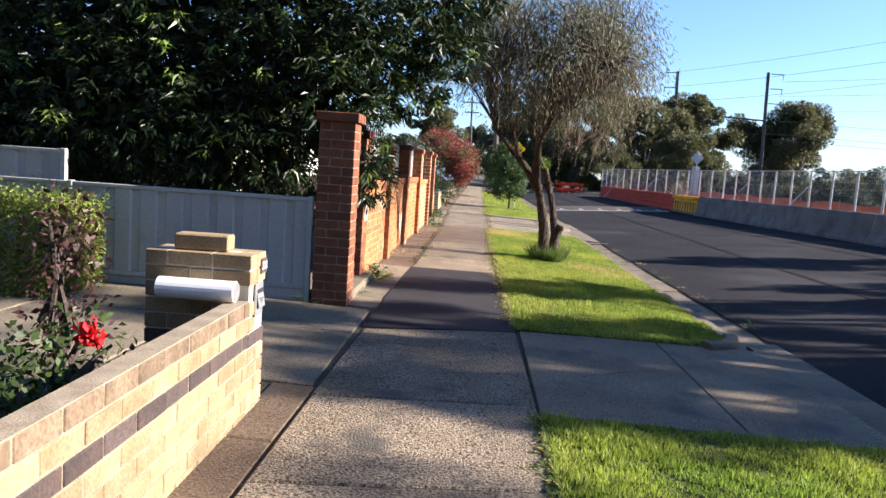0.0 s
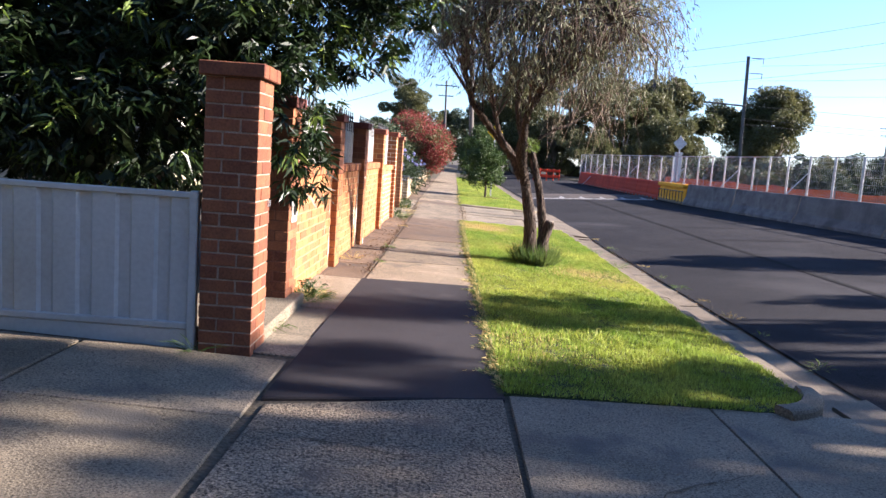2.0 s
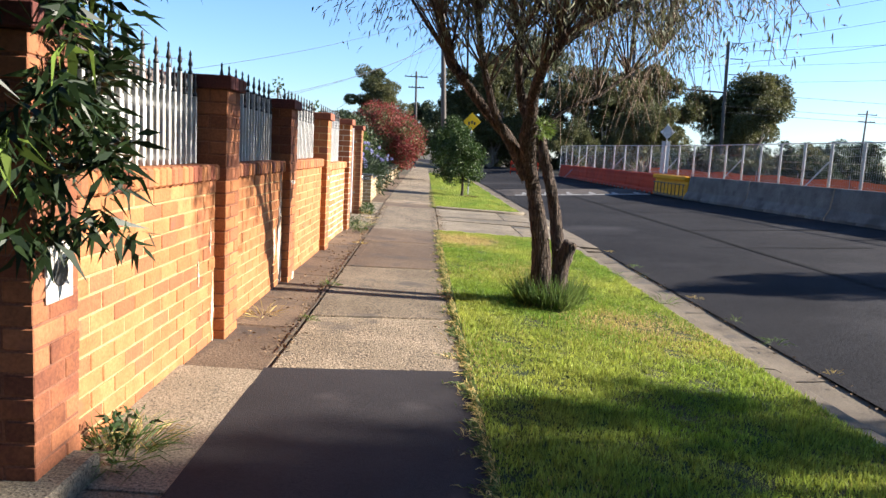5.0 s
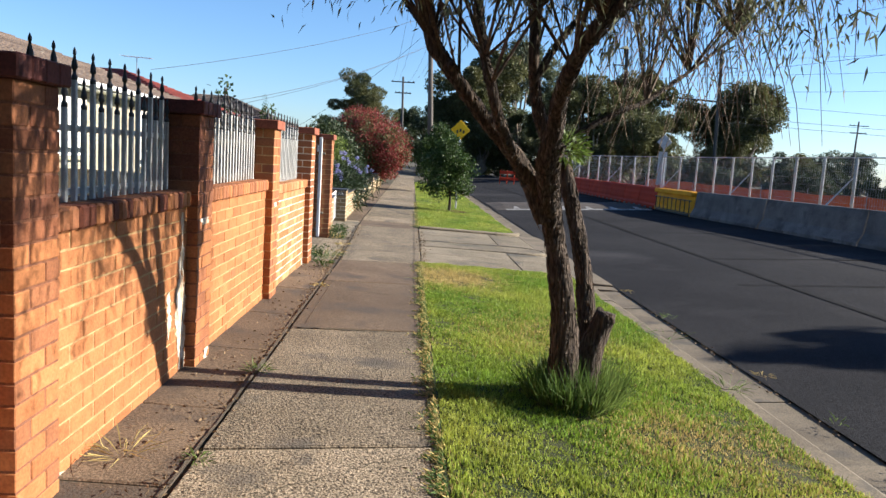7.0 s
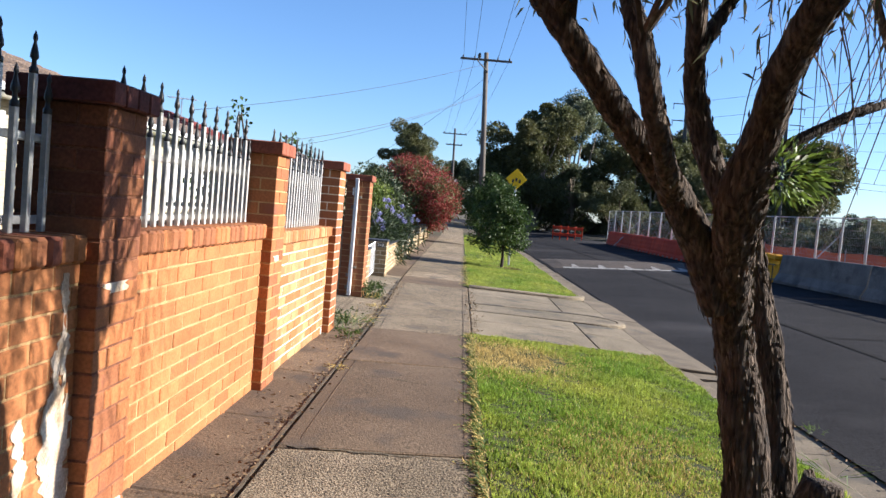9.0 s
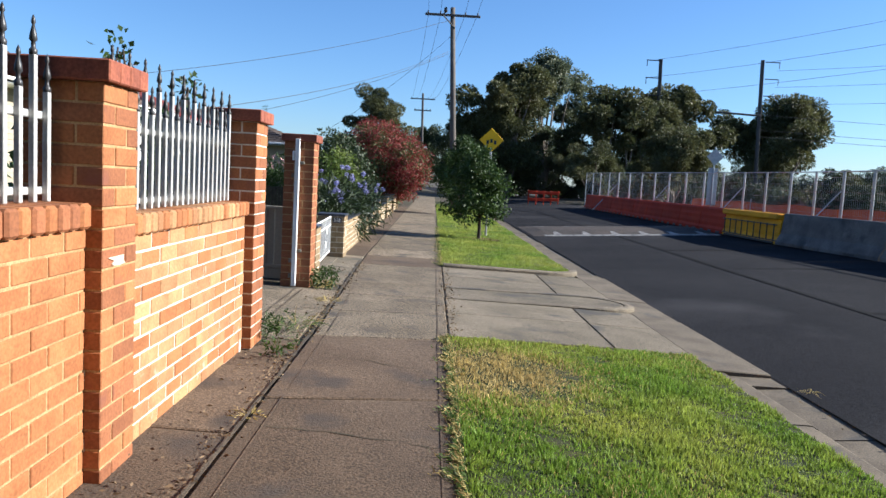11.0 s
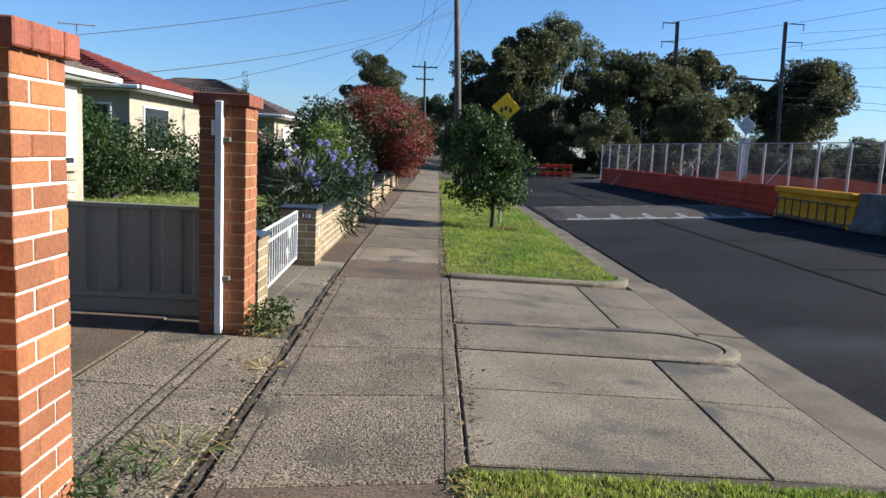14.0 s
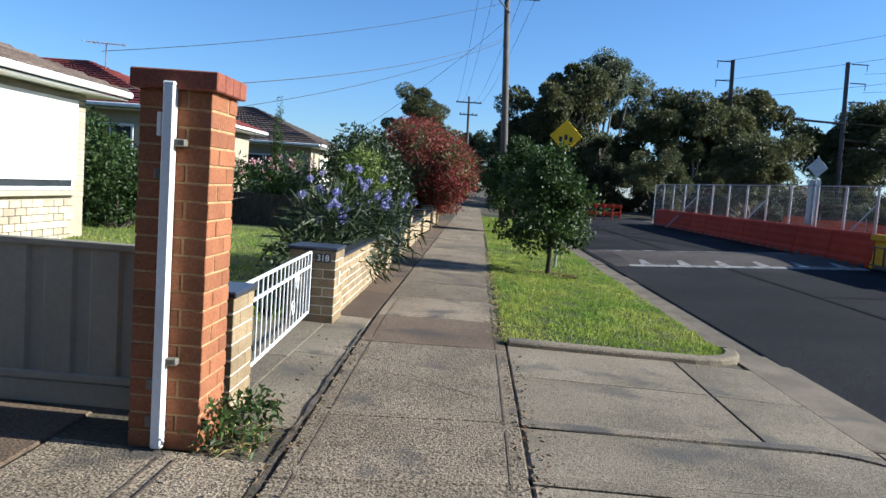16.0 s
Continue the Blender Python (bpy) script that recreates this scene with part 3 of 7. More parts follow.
def corner_arc(y0):
    """The rounded corner of a grass strip at the kerb."""
    return [(2.2 + 0.62 * math.sin(a), y0 + 0.16 + 0.6 * (1 - math.cos(a))) for a in [math.pi / 2 * k / 8 for k in range(9)]]


def strip_outline(y0, y1, near_round, far_round):
    """Plan of a grass strip with a rounded corner at the kerb."""
    xr = 2.82
    pts = [(right_edge(y0) + 0.01, y0)]
    if near_round:
        pts += corner_arc(y0)
    else:
        pts += [(xr, y0 - 0.3)]
    if far_round:
        pts += [(xr, y1 + 0.1), (2.4, y1 + 0.08)]
    else:
        pts += [(xr, y1)]
    pts += [(right_edge(y1) + 0.01, y1)]
    return pts


nature = thing("nature_strip", "turf strip between footpath and kerb", "grass strip", kind="structure")
for y0, y1, nr, fr in ((-8, 4.28, False, True), (6.74, 18.98, True, True), (24.5, 60, True, False)):
    poly = strip_outline(y0, y1, nr, fr)
    STRIPS.append(poly)
    slab("turf", poly, M["turf"], nature, lift=0.006, thick=0.15, c=0.02)
# low concrete edging round the corners of the grass strips
def edging(pts, w=0.13, lift=0.055):
    side = []
    for i in range(len(pts)):
        (xa, ya), (xb, yb) = pts[max(i - 1, 0)], pts[min(i + 1, len(pts) - 1)]
        d = Vector((xb - xa, yb - ya)).normalized()
        side.append((d.y, -d.x))
    loops = [[(x + a * o, y + b * o, za(x) + h) for (x, y), (a, b) in zip(pts, side)] for o, h in ((w, -0.14), (w, lift - 0.025), (w - 0.012, lift - 0.008), (w - 0.035, lift), (0.0, lift), (-0.01, lift - 0.02), (-0.01, -0.1))]
    m = len(pts)
    v = [p for r in loops for p in r]
    f = [(j * m + i, j * m + i + 1, (j + 1) * m + i + 1, (j + 1) * m + i) for j in range(len(loops) - 1) for i in range(m - 1)]
    f += [tuple(j * m for j in range(len(loops))), tuple(j * m + m - 1 for j in range(len(loops) - 1, -1, -1))]
    piece("edging", mesh_of("edging", v, f, M["concrete_smooth"]), nature, Matrix.Identity(4), "low rounded concrete edging round the grass")


edging([(0.585, 24.5), (1.1, 24.545), (1.7, 24.6)] + corner_arc(24.5))
edging(corner_arc(6.74)[2:])

# hairline cracks in the old slabs
def crack(holder, x0, y0, x1, y1, w=0.007, top=zg, up=0.003):
    n_ = 16
    d = Vector((x1 - x0, y1 - y0)).normalized()
    left, right = [], []
    for i in range(n_ + 1):
        t = i / n_
        o = random.uniform(-0.025, 0.025)
        hw = w * random.uniform(0.25, 1.0) * (0.3 + 0.7 * math.sin(math.pi * min(0.97, t + 0.03)))
        x, y = x0 + (x1 - x0) * t - d.y * o, y0 + (y1 - y0) * t + d.x * o
        left.append((x - d.y * hw, y + d.x * hw, top(x) + up))
        right.append((x + d.y * hw, y - d.x * hw, top(x) + up))
    f = [(n_ + 1 + i, n_ + 2 + i, i + 1, i) for i in range(n_)]
    piece("crack", mesh_of("crack", left + right, f, M["soil"]), holder, Matrix.Identity(4))


random.seed(77)
for a in ((-0.6, 14.4, 0.55, 14.55, 0.014), (-0.55, 16.35, 0.5, 16.2, 0.009), (-0.3, 11.2, 0.5, 11.9, 0.007), (-0.6, 18.1, 0.45, 17.7, 0.008), (-0.5, 20.4, 0.5, 20.9, 0.008), (-0.2, 4.9, 0.6, 5.2, 0.009), (-0.6, 5.75, 0.3, 5.6, 0.009), (-0.4, 23.0, 0.5, 22.5, 0.008)):
    crack(footpath, *a)
for a in ((0.7, 23.4, 1.9, 23.1, 0.007), (1.9, 20.5, 2.8, 20.0, 0.008), (0.8, 20.7, 1.7, 20.3, 0.006), (0.9, 5.2, 1.9, 5.9, 0.008), (2.1, 5.0, 2.9, 5.6, 0.008)):
    crack(apron, *a, top=za)

# grooves tooled along the slab edges
def groove(holder, edge, off, y0, y1, w=0.0045):
    n_ = max(2, int((y1 - y0) / 0.3))
    v_ = []
    for i in range(n_ + 1):
        yv = y0 + (y1 - y0) * i / n_
        for dx in (-w, w):
            v_.append((edge(yv) + off + dx, yv, zg(edge(yv)) - FALL * off + 0.0042))
    piece("tooled_groove", mesh_of("tooled_groove", v_, [(2 * i, 2 * i + 1, 2 * i + 3, 2 * i + 2) for i in range(n_)], M["concrete_dark"]), holder, Matrix.Identity(4))


for ya, yb in zip(JOINTS2[2:12], JOINTS2[3:13]):
    groove(footpath, left_edge, 0.1, ya + 0.05, yb - 0.05)
    groove(footpath, right_edge, -0.09, ya + 0.05, yb - 0.05)
groove(drive2, lambda yv: -1.18, 0.0, 18.5, 21.0, 0.0045)
groove(drive2, lambda yv: -1.10, 0.0, 18.5, 21.0, 0.006)

# ---- brickwork ----
COURSE, BL, BW, BH = 0.0857, 0.23, 0.11, 0.076


def pier(label, x1, y0, courses, mats, mortar, z0=0.0, width=0.345, cap=True, cap_mat=None, group="brick piers", upper=None):
    """A square brick pier, one and a half bricks wide, laid pinwheel, with a brick cap. x1: its street face; y0: its near face."""
    xc, yc = x1 - width / 2, y0 + width / 2
    ob = thing("brick_pier", label, "brick pier", (xc, yc, z0), group)
    w = width
    core = w - 0.009
    piece("mortar_core", box_mesh(core, core, courses * COURSE - 0.004, mortar, 0.0), ob, Matrix.Translation((0, 0, courses * COURSE / 2)))
    s = w - BW - 0.01
    for k in range(courses):
        z = (k + 0.5) * COURSE
        flip = k % 2
        for q in range(4):
            along = (-1 if flip else 1) * (w - s) / 2
            m = Matrix.Rotation(q * math.pi / 2, 4, "Z") @ Matrix.Translation((along + random.uniform(-0.002, 0.002), -(w - BW) / 2 + random.uniform(-0.003, 0.002), z))
            laid = upper[0] if upper and k >= upper[1] else mats
            piece("brick", box_mesh(s, BW, BH, laid[random.randrange(len(laid))]), ob, m)
    if cap:
        h, o = 0.088, 0.035
        zc = courses * COURSE + h / 2
        n = 4
        cw = (w + 2 * o) / n
        for k in range(n):
            piece("cap_brick", box_mesh(w + 2 * o, cw - 0.004, h, cap_mat or M["cap"], 0.006), ob, Matrix.Translation((random.uniform(-0.003, 0.003), -w / 2 - o + (k + 0.5) * cw, zc)))
        piece("cap_mortar", box_mesh(w + 0.04, w + 0.04, h - 0.015, mortar, 0.0), ob, Matrix.Translation((0, 0, zc)))
    return ob


def brick_bay(label, name, x, y0, y1, courses, mats, mortar, coping=None, z0=0.0, depth=0.11, x_end=None, bands=None, group="", band_mat=None, cope_name="coping_brick", blen=BL, top_mat=None):
    """A wall of stretcher bond along the path; x: its street face."""
    x_end = x if x_end is None else x_end
    ang = math.atan2(-(x_end - x), y1 - y0)
    L = math.hypot(x_end - x, y1 - y0)
    ob = thing(name, label, "brick wall", (x, y0, z0), group)
    turn = Matrix.Rotation(ang, 4, "Z")
    H = courses * COURSE
    piece("mortar_core", box_mesh(depth - 0.009, L, H, mortar, 0.0), ob, turn @ Matrix.Translation((-depth / 2, L / 2, H / 2)))
    for k in range(courses):
        pos = -(blen + 0.01) / 2 if k % 2 else 0.0
        while pos < L - 0.02:
            a, b = max(pos, 0.0), min(pos + blen, L)
            if b - a > 0.03:
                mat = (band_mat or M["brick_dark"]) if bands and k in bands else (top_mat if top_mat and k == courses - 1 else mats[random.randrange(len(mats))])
                ln = round((b - a) / 0.01) * 0.01
                piece("brick", box_mesh(depth, ln, BH, mat), ob, turn @ Matrix.Translation((-depth / 2 + random.uniform(-0.003, 0.003), (a + b) / 2, (k + 0.5) * COURSE)))
            pos += blen + 0.01
    if coping:
        h, o = 0.105, 0.03
        n = int(L / 0.086)
        step = L / n
        for k in range(n):
            piece(cope_name, box_mesh(depth + 0.14 + o, step - 0.008, h, coping[random.randrange(len(coping))], 0.012), ob,
                  turn @ Matrix.Translation((-(depth + 0.14 - o) / 2 + random.uniform(-0.004, 0.004), (k + 0.5) * step, H + h / 2)))
        piece("coping_mortar", box_mesh(depth + 0.13, L - 0.01, h - 0.02, mortar, 0.0), ob, turn @ Matrix.Translation((-(depth + 0.11) / 2, L / 2, H + h / 2)))
    return ob


# cream brick garden wall with a letterbox pier
cream, dark = M["brick_cream"], M["brick_dark"]
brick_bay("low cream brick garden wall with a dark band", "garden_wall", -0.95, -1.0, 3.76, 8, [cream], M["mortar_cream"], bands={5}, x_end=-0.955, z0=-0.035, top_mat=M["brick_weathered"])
lb = thing("letterbox_pier", "cream brick letterbox pier with a loose brick on top", "letterbox", (-1.24, 3.9, -0.045))
piece("mortar_core", box_mesh(0.55, 0.25, 11 * COURSE - 0.01, M["mortar_white"], 0.0), lb, Matrix.Translation((0, 0, 11 * COURSE / 2)))
for k in range(11):
    z = (k + 0.5) * COURSE
    mt = dark if k == 5 else cream
    if k in (8,):
        cells = ((-0.285, -0.06),)
    else:
        cells = ((-0.285, -0.05), (-0.04, 0.07), (0.08, 0.285)) if k % 2 else ((-0.285, -0.17), (-0.16, 0.07), (0.08, 0.285))
    for a, b in cells:
        for yy in (-0.08, 0.08):
            if k in (6, 7, 8) and a > 0.05 and yy > 0:
                continue
            piece("brick", box_mesh(b - a, 0.11, BH, mt), lb, Matrix.Translation(((a + b) / 2, yy, z)))
    if k not in (6, 7):
        piece("brick", box_mesh(0.105, 0.045, BH, mt), lb, Matrix.Translation((0.235, 0.0, z)))
piece("letter_plate", box_mesh(0.012, 0.13, 0.18, M["galv"], 0.004), lb, Matrix.Translation((0.288, 0.012, 0.685)), "grey metal letterbox plate with a slot")
piece("letter_slot", box_mesh(0.008, 0.1, 0.024, M["black_iron"], 0.002), lb, Matrix.Translation((0.2945, 0.016, 0.73)))
piece("flap", box_mesh(0.006, 0.104, 0.085, M["galv"], 0.003), lb, Matrix.Translation((0.301, 0.014, 0.682)) @ Matrix.Rotation(-0.16, 4, "Y"), "dented grey metal letter flap")
piece("number_tile", box_mesh(0.01, 0.1, 0.085, M["brick_dark"], 0.003), lb, Matrix.Translation((0.289, 0.083, 0.862)), "dark house number tile")


def writing(text, size, mat, parent, m, name="lettering"):
    cu = bpy.data.curves.new(name, "FONT")
    cu.body, cu.size, cu.align_x, cu.align_y, cu.extrude = text, size, "CENTER", "CENTER", 0.001
    tmp = bpy.data.objects.new("tmp", cu)
    scene.collection.objects.link(tmp)
    me = bpy.data.meshes.new_from_object(tmp.evaluated_get(bpy.context.evaluated_depsgraph_get()))
    bpy.data.objects.remove(tmp)
    me.materials.clear()
    me.materials.append(mat)
    return piece(name, me, parent, m)


FACE_STREET = Matrix(((0, 0, 1, 0), (1, 0, 0, 0), (0, 1, 0, 0), (0, 0, 0, 1)))
FACE_NEAR = Matrix(((1, 0, 0, 0), (0, 0, -1, 0), (0, 1, 0, 0), (0, 0, 0, 1)))
writing("322", 0.062, M["white_paint"], lb, Matrix.Translation((0.2955, 0.083, 0.862)) @ FACE_STREET, "house_number")
for k in range(3):
    piece("lettering", box_mesh(0.003, 0.06 - 0.015 * k, 0.006, M["black_iron"], 0.0), lb, Matrix.Translation((0.3055, 0.012, 0.69 - 0.013 * k)))
loose = tagged(new("loose_brick", box_mesh(0.29, 0.13, 0.085, cream, 0.008)), "loose cream brick resting on the letterbox pier", "brick")
loose.location, loose.rotation_euler = (-1.25, 3.88, -0.045 + 11 * COURSE + 0.0425), (0, 0, 0.06)
pv, pf = lathe([(0.052, 0), (0.056, 0.004), (0.056, 0.41), (0.052, 0.414), (0.03, 0.414)], 20)
pipe = tagged(new("paper_tube", mesh_of("paper_tube", pv, pf, M["pipe"], False)), "white plastic newspaper tube on the garden wall", "newspaper holder")
pipe.matrix_basis = Matrix.Translation((-1.42, 3.69, 8 * COURSE - 0.035 + 0.058)) @ Matrix.Rotation(math.pi / 2, 4, "Y")
part_end = piece("end_cap", mesh_of("end_cap", *lathe([(0.05, 0), (0.05, 0.012), (0.0, 0.012)], 16), M["galv"]), pipe, Matrix.Translation((0, 0, 0.405)))

# red and orange brick front fence
R, RD, RU, O, A, B = M["brick_red"], M["brick_warm"], M["brick_rust"], M["brick_orange"], M["brick_apricot"], M["brick_brown"]
XF = lambda yy: -1.09 + 0.0135 * (yy - 8.7)
pier("tall red brick gate pier with a brick cap", -0.985, 6.98, 21, [RD], M["mortar_dark"], cap_mat=RD)
p320 = tagged(writing("320", 0.06, M["galv"], None, Matrix.Translation((-0.981, 7.3, 1.0)) @ FACE_STREET, "house_number"), "small pale metal house number 320 on the brick pier", "house number")
PIERS = (8.47, 10.87, 13.07, 15.5, 17.97)
# first three piers: darker bricks from course 13 up paint the crown's shade
for k, yy in enumerate(PIERS):
    if k < 3:
        pier("red-brown brick fence pier, upper courses and cap darkened for tree shade", XF(yy), yy - 0.02, 20, [RU, RD] if k == 0 else [O, O, RU], M["mortar_rust"], cap_mat=M["brick_crown_shade"], upper=([RU, RD, RD], 13))
    elif k == 3:
        pier("orange brick fence pier with a brick cap", XF(yy), yy - 0.02, 20, [O, RU], M["mortar"])
    else:
        pier("orange brick pier with white mortar and a brick cap", XF(yy), yy - 0.02, 20, [O, RU, RU], M["mortar_white"], z0=0.03)
for k in range(4):
    ya, yb = PIERS[k] + 0.33, PIERS[k + 1] - 0.02
    n, mats, cop, mor = (13, [O, O, RU] if k == 0 else [O], [O, RU, R] if k < 2 else [O, RU], M["mortar"]) if k < 3 else (12, [A, A, A, A, O, O], [A, A, O], M["mortar_white"])
    brick_bay("orange brick fence wall with a soldier-brick coping" if k < 3 else "mottled apricot brick fence wall with pale mortar", "fence_wall", XF(ya) - 0.07, ya, yb, n, mats, mor, coping=cop, x_end=XF(yb) - 0.07, group="fence walls", z0=0.0 if k < 3 else 0.02)
# crumbling lime render in the corner of a pier and along the wall foot
def lime_patch(yc, z0, z1, w, on_pier):
    n = 48
    left, right = [], []
    for i in range(n + 1):
        q = Vector((yc * 3.1, z0 * 5.0, i * (z1 - z0) / n * 9.0))
        wa, wb = 0.4 + 0.9 * noise.noise(q) + 0.3 * noise.noise(q * 5), 0.4 + 0.9 * noise.noise(q + Vector((5, 0, 0))) + 0.3 * noise.noise(q * 5.3)
        z = z0 + (z1 - z0) * i / n
        taper = 1.0 if z1 - z0 < w else 0.35 + 0.65 * math.sin(math.pi * min(1, max(0.06, i / n)))
        left.append((yc - w * taper * max(0.02, wa), z))
        right.append((yc + w * taper * max(0.02, wb), z))
    rim = left + right[::-1]
    x = XF(yc) + (0.003 if on_pier else -0.067)
    v = [(x, a, b) for a, b in rim] + [(x - 0.005, a, b) for a, b in rim]
    m = len(rim)
    f = [(i, i + 1, m - 2 - i, m - 1 - i) for i in range(n)] + [(i, (i + 1) % m, m + (i + 1) % m, m + i) for i in range(m)]
    tagged(new("lime_render", mesh_of("lime_render", v, f, M["lime"])), "crumbling white lime render on the brick", "render patch", kind="structure")


for args in ((12.93, 0.05, 0.8, 0.11, False), (12.95, 0.7, 1.08, 0.07, False), (12.72, 0.3, 0.6, 0.09, False), (13.0, 0.02, 0.62, 0.15, False), (12.97, 0.3, 0.95, 0.035, False), (12.87, 0.33, 0.47, 0.1, False), (13.2, 0.99, 1.03, 0.16, True), (13.28, 0.0, 0.1, 0.13, True), (13.45, 0.02, 0.09, 0.2, False), (15.5, 0.02, 0.7, 0.035, False), (15.62, 0.95, 0.99, 0.15, True), (10.75, 0.62, 0.85, 0.035, False), (10.5, 0.45, 0.62, 0.045, False), (17.9, 0.02, 0.12, 0.08, False), (11.3, 0.02, 0.1, 0.2, False), (10.8, 0.02, 0.5, 0.05, False)):
    lime_patch(*args)
lt = thing("mail_slot", "round letterbox opening in a pale tile on the brick", "letterbox", (XF(8.47) + 0.004, 8.63, 0.86))
piece("tile", box_mesh(0.012, 0.2, 0.22, M["plate"], 0.006), lt, Matrix.Translation((0.0, 0, 0)))
piece("opening", mesh_of("opening", *lathe([(0.055, 0), (0.055, 0.004), (0.045, 0.006)], 16), M["black_iron"]), lt, Matrix.Translation((0.007, 0, 0)) @ Matrix.Rotation(math.pi / 2, 4, "Y"))

# steel picket panels on the walls
fin_v, fin_f = lathe([(0.011, 0), (0.0155, 0.004), (0.0155, 0.02), (0.009, 0.027), (0.008, 0.048), (0.0155, 0.057), (0.0135, 0.075), (0.005, 0.112), (0.009, 0.122), (0.007, 0.135), (0.001, 0.15)], 8)
FINIAL = mesh_of("finial", fin_v, fin_f, M["black_iron"], True)
for k in range(4):
    ya, yb = PIERS[k] + 0.36, PIERS[k + 1] - 0.05
    base = (13 * COURSE if k < 3 else 12 * COURSE + 0.02) + 0.105
    xx = XF((ya + yb) / 2) - 0.2
    pan = thing("picket_panel", "silver-painted steel picket panel with black spear tips", "fence panel", (xx, ya, base), "picket panels")
    L = yb - ya
    top = 1.62 - base
    piece("rail", box_mesh(0.03, L, 0.03, M["bar"]), pan, Matrix.Translation((0, L / 2, 0.045)))
    piece("rail", box_mesh(0.03, L, 0.03, M["bar"]), pan, Matrix.Translation((0, L / 2, top - 0.06)))
    n = int(L / 0.098)
    for i in range(n):
        p = L * (i + 0.5) / n
        h = top + (0.16 if i % 2 == 0 else 0.03)
        bar = piece("bar", box_mesh(0.024, 0.024, h, M["bar"], 0.003), pan, Matrix.Translation((0.026, p, h / 2 + 0.002)))
        piece("spear_tip", FINIAL, bar, Matrix.Translation((0, 0, h / 2 - 0.003)))

# gate pier with the white steel post, then the next garden's low wall
pier("tall orange-red brick gate pier with a brick cap", -1.05, 21.12, 20, [RU], M["mortar"], z0=0.03)
post = thing("gate_post", "white square steel gate post on the brick pier", "gate post", (-1.235, 21.085, 0.05))
piece("post", box_mesh(0.052, 0.052, 1.71, M["white_paint"], 0.006), post, Matrix.Translation((0, 0, 0.855)))
piece("post_cap", box_mesh(0.056, 0.056, 0.02, M["white_paint"], 0.008), post, Matrix.Translation((0, 0, 1.715)))
for z in (0.42, 1.45):
    piece("hinge", box_mesh(0.06, 0.04, 0.035, M["brass"], 0.006), post, Matrix.Translation((0.05, 0.012, z)))
piece("latch", box_mesh(0.022, 0.03, 0.11, M["white_paint"], 0.004), post, Matrix.Translation((-0.05, 0.015, 1.53)))
for z in (1.3, 0.3, 0.12):
    piece("latch", box_mesh(0.03, 0.03, 0.05, M["brass"], 0.004), post, Matrix.Translation((-0.05, 0.014, z)))


def low_pier(y0, h_courses, label, w=0.36, x1=-1.06):
    ob = thing("low_pier", label, "brick pier", (x1 - w / 2, y0 + w / 2, 0.02), "low cream piers")
    piece("mortar_core", box_mesh(w - 0.014, w - 0.014, h_courses * COURSE, M["mortar_white"], 0), ob, Matrix.Translation((0, 0, h_courses * COURSE / 2)))
    s = w - BW - 0.01
    for k in range(h_courses):
        for q in range(4):
            m = Matrix.Rotation(q * math.pi / 2, 4, "Z") @ Matrix.Translation(((-1 if k % 2 else 1) * (w - s) / 2, -(w - BW) / 2, (k + 0.5) * COURSE))
            piece("brick", box_mesh(s, BW, BH, cream), ob, m)
    piece("cap_tile", box_mesh(w + 0.03, w + 0.03, 0.035, M["tile_dark"], 0.008), ob, Matrix.Translation((0, 0, h_courses * COURSE + 0.0175)), "glazed dark capping tile")
    return ob


low_pier(21.6, 8, "short cream brick gate pier with a dark tile cap")
lp = low_pier(24.5, 8, "cream brick letterbox pier with a dark tile cap and number", 0.44)
piece("number_tile", box_mesh(0.15, 0.008, 0.085, M["tile_dark"], 0.003), lp, Matrix.Translation((0.1, -0.226, 0.62)), "dark house number tile")
writing("318", 0.08, M["white_paint"], lp, Matrix.Translation((0.1, -0.2315, 0.62)) @ FACE_NEAR, "house_number")
slotm = piece("letter_slot", box_mesh(0.008, 0.07, 0.13, M["plate"], 0.003), lp, Matrix.Translation((0.224, -0.02, 0.42)))
yy = 24.95
for k in range(5):
    ln = 3.7
    n_c = 7 if k == 0 else 6
    w = brick_bay("low cream brick garden wall with a dark tile coping", "garden_wall", -1.10 - 0.02 * k, yy, yy + ln, n_c, [cream], M["mortar_white"], x_end=-1.12 - 0.02 * k, group="low garden walls", z0=0.0)
    tiles = 9
    for i in range(tiles):
        piece("coping_tile", box_mesh(0.15, ln / tiles - 0.006, 0.03, M["tile_dark"], 0.006), w, Matrix.Translation((-0.055, (i + 0.5) * ln / tiles, n_c * COURSE + 0.016)))
    low_pier(yy + ln, 8, "cream brick garden pier with a dark tile cap", 0.34, -1.06 - 0.02 * k)
    yy += ln + 0.34


def scroll(cx, cz, r, turns, flip):
    pts = []
    for i in range(22):
        a = i / 21 * turns * 2 * math.pi
        rr = r * (1 - 0.72 * i / 21)
        pts.append((0, cx + flip * rr * math.cos(a), cz + rr * math.sin(a)))
    return tube(pts, [0.006] * len(pts), 5)


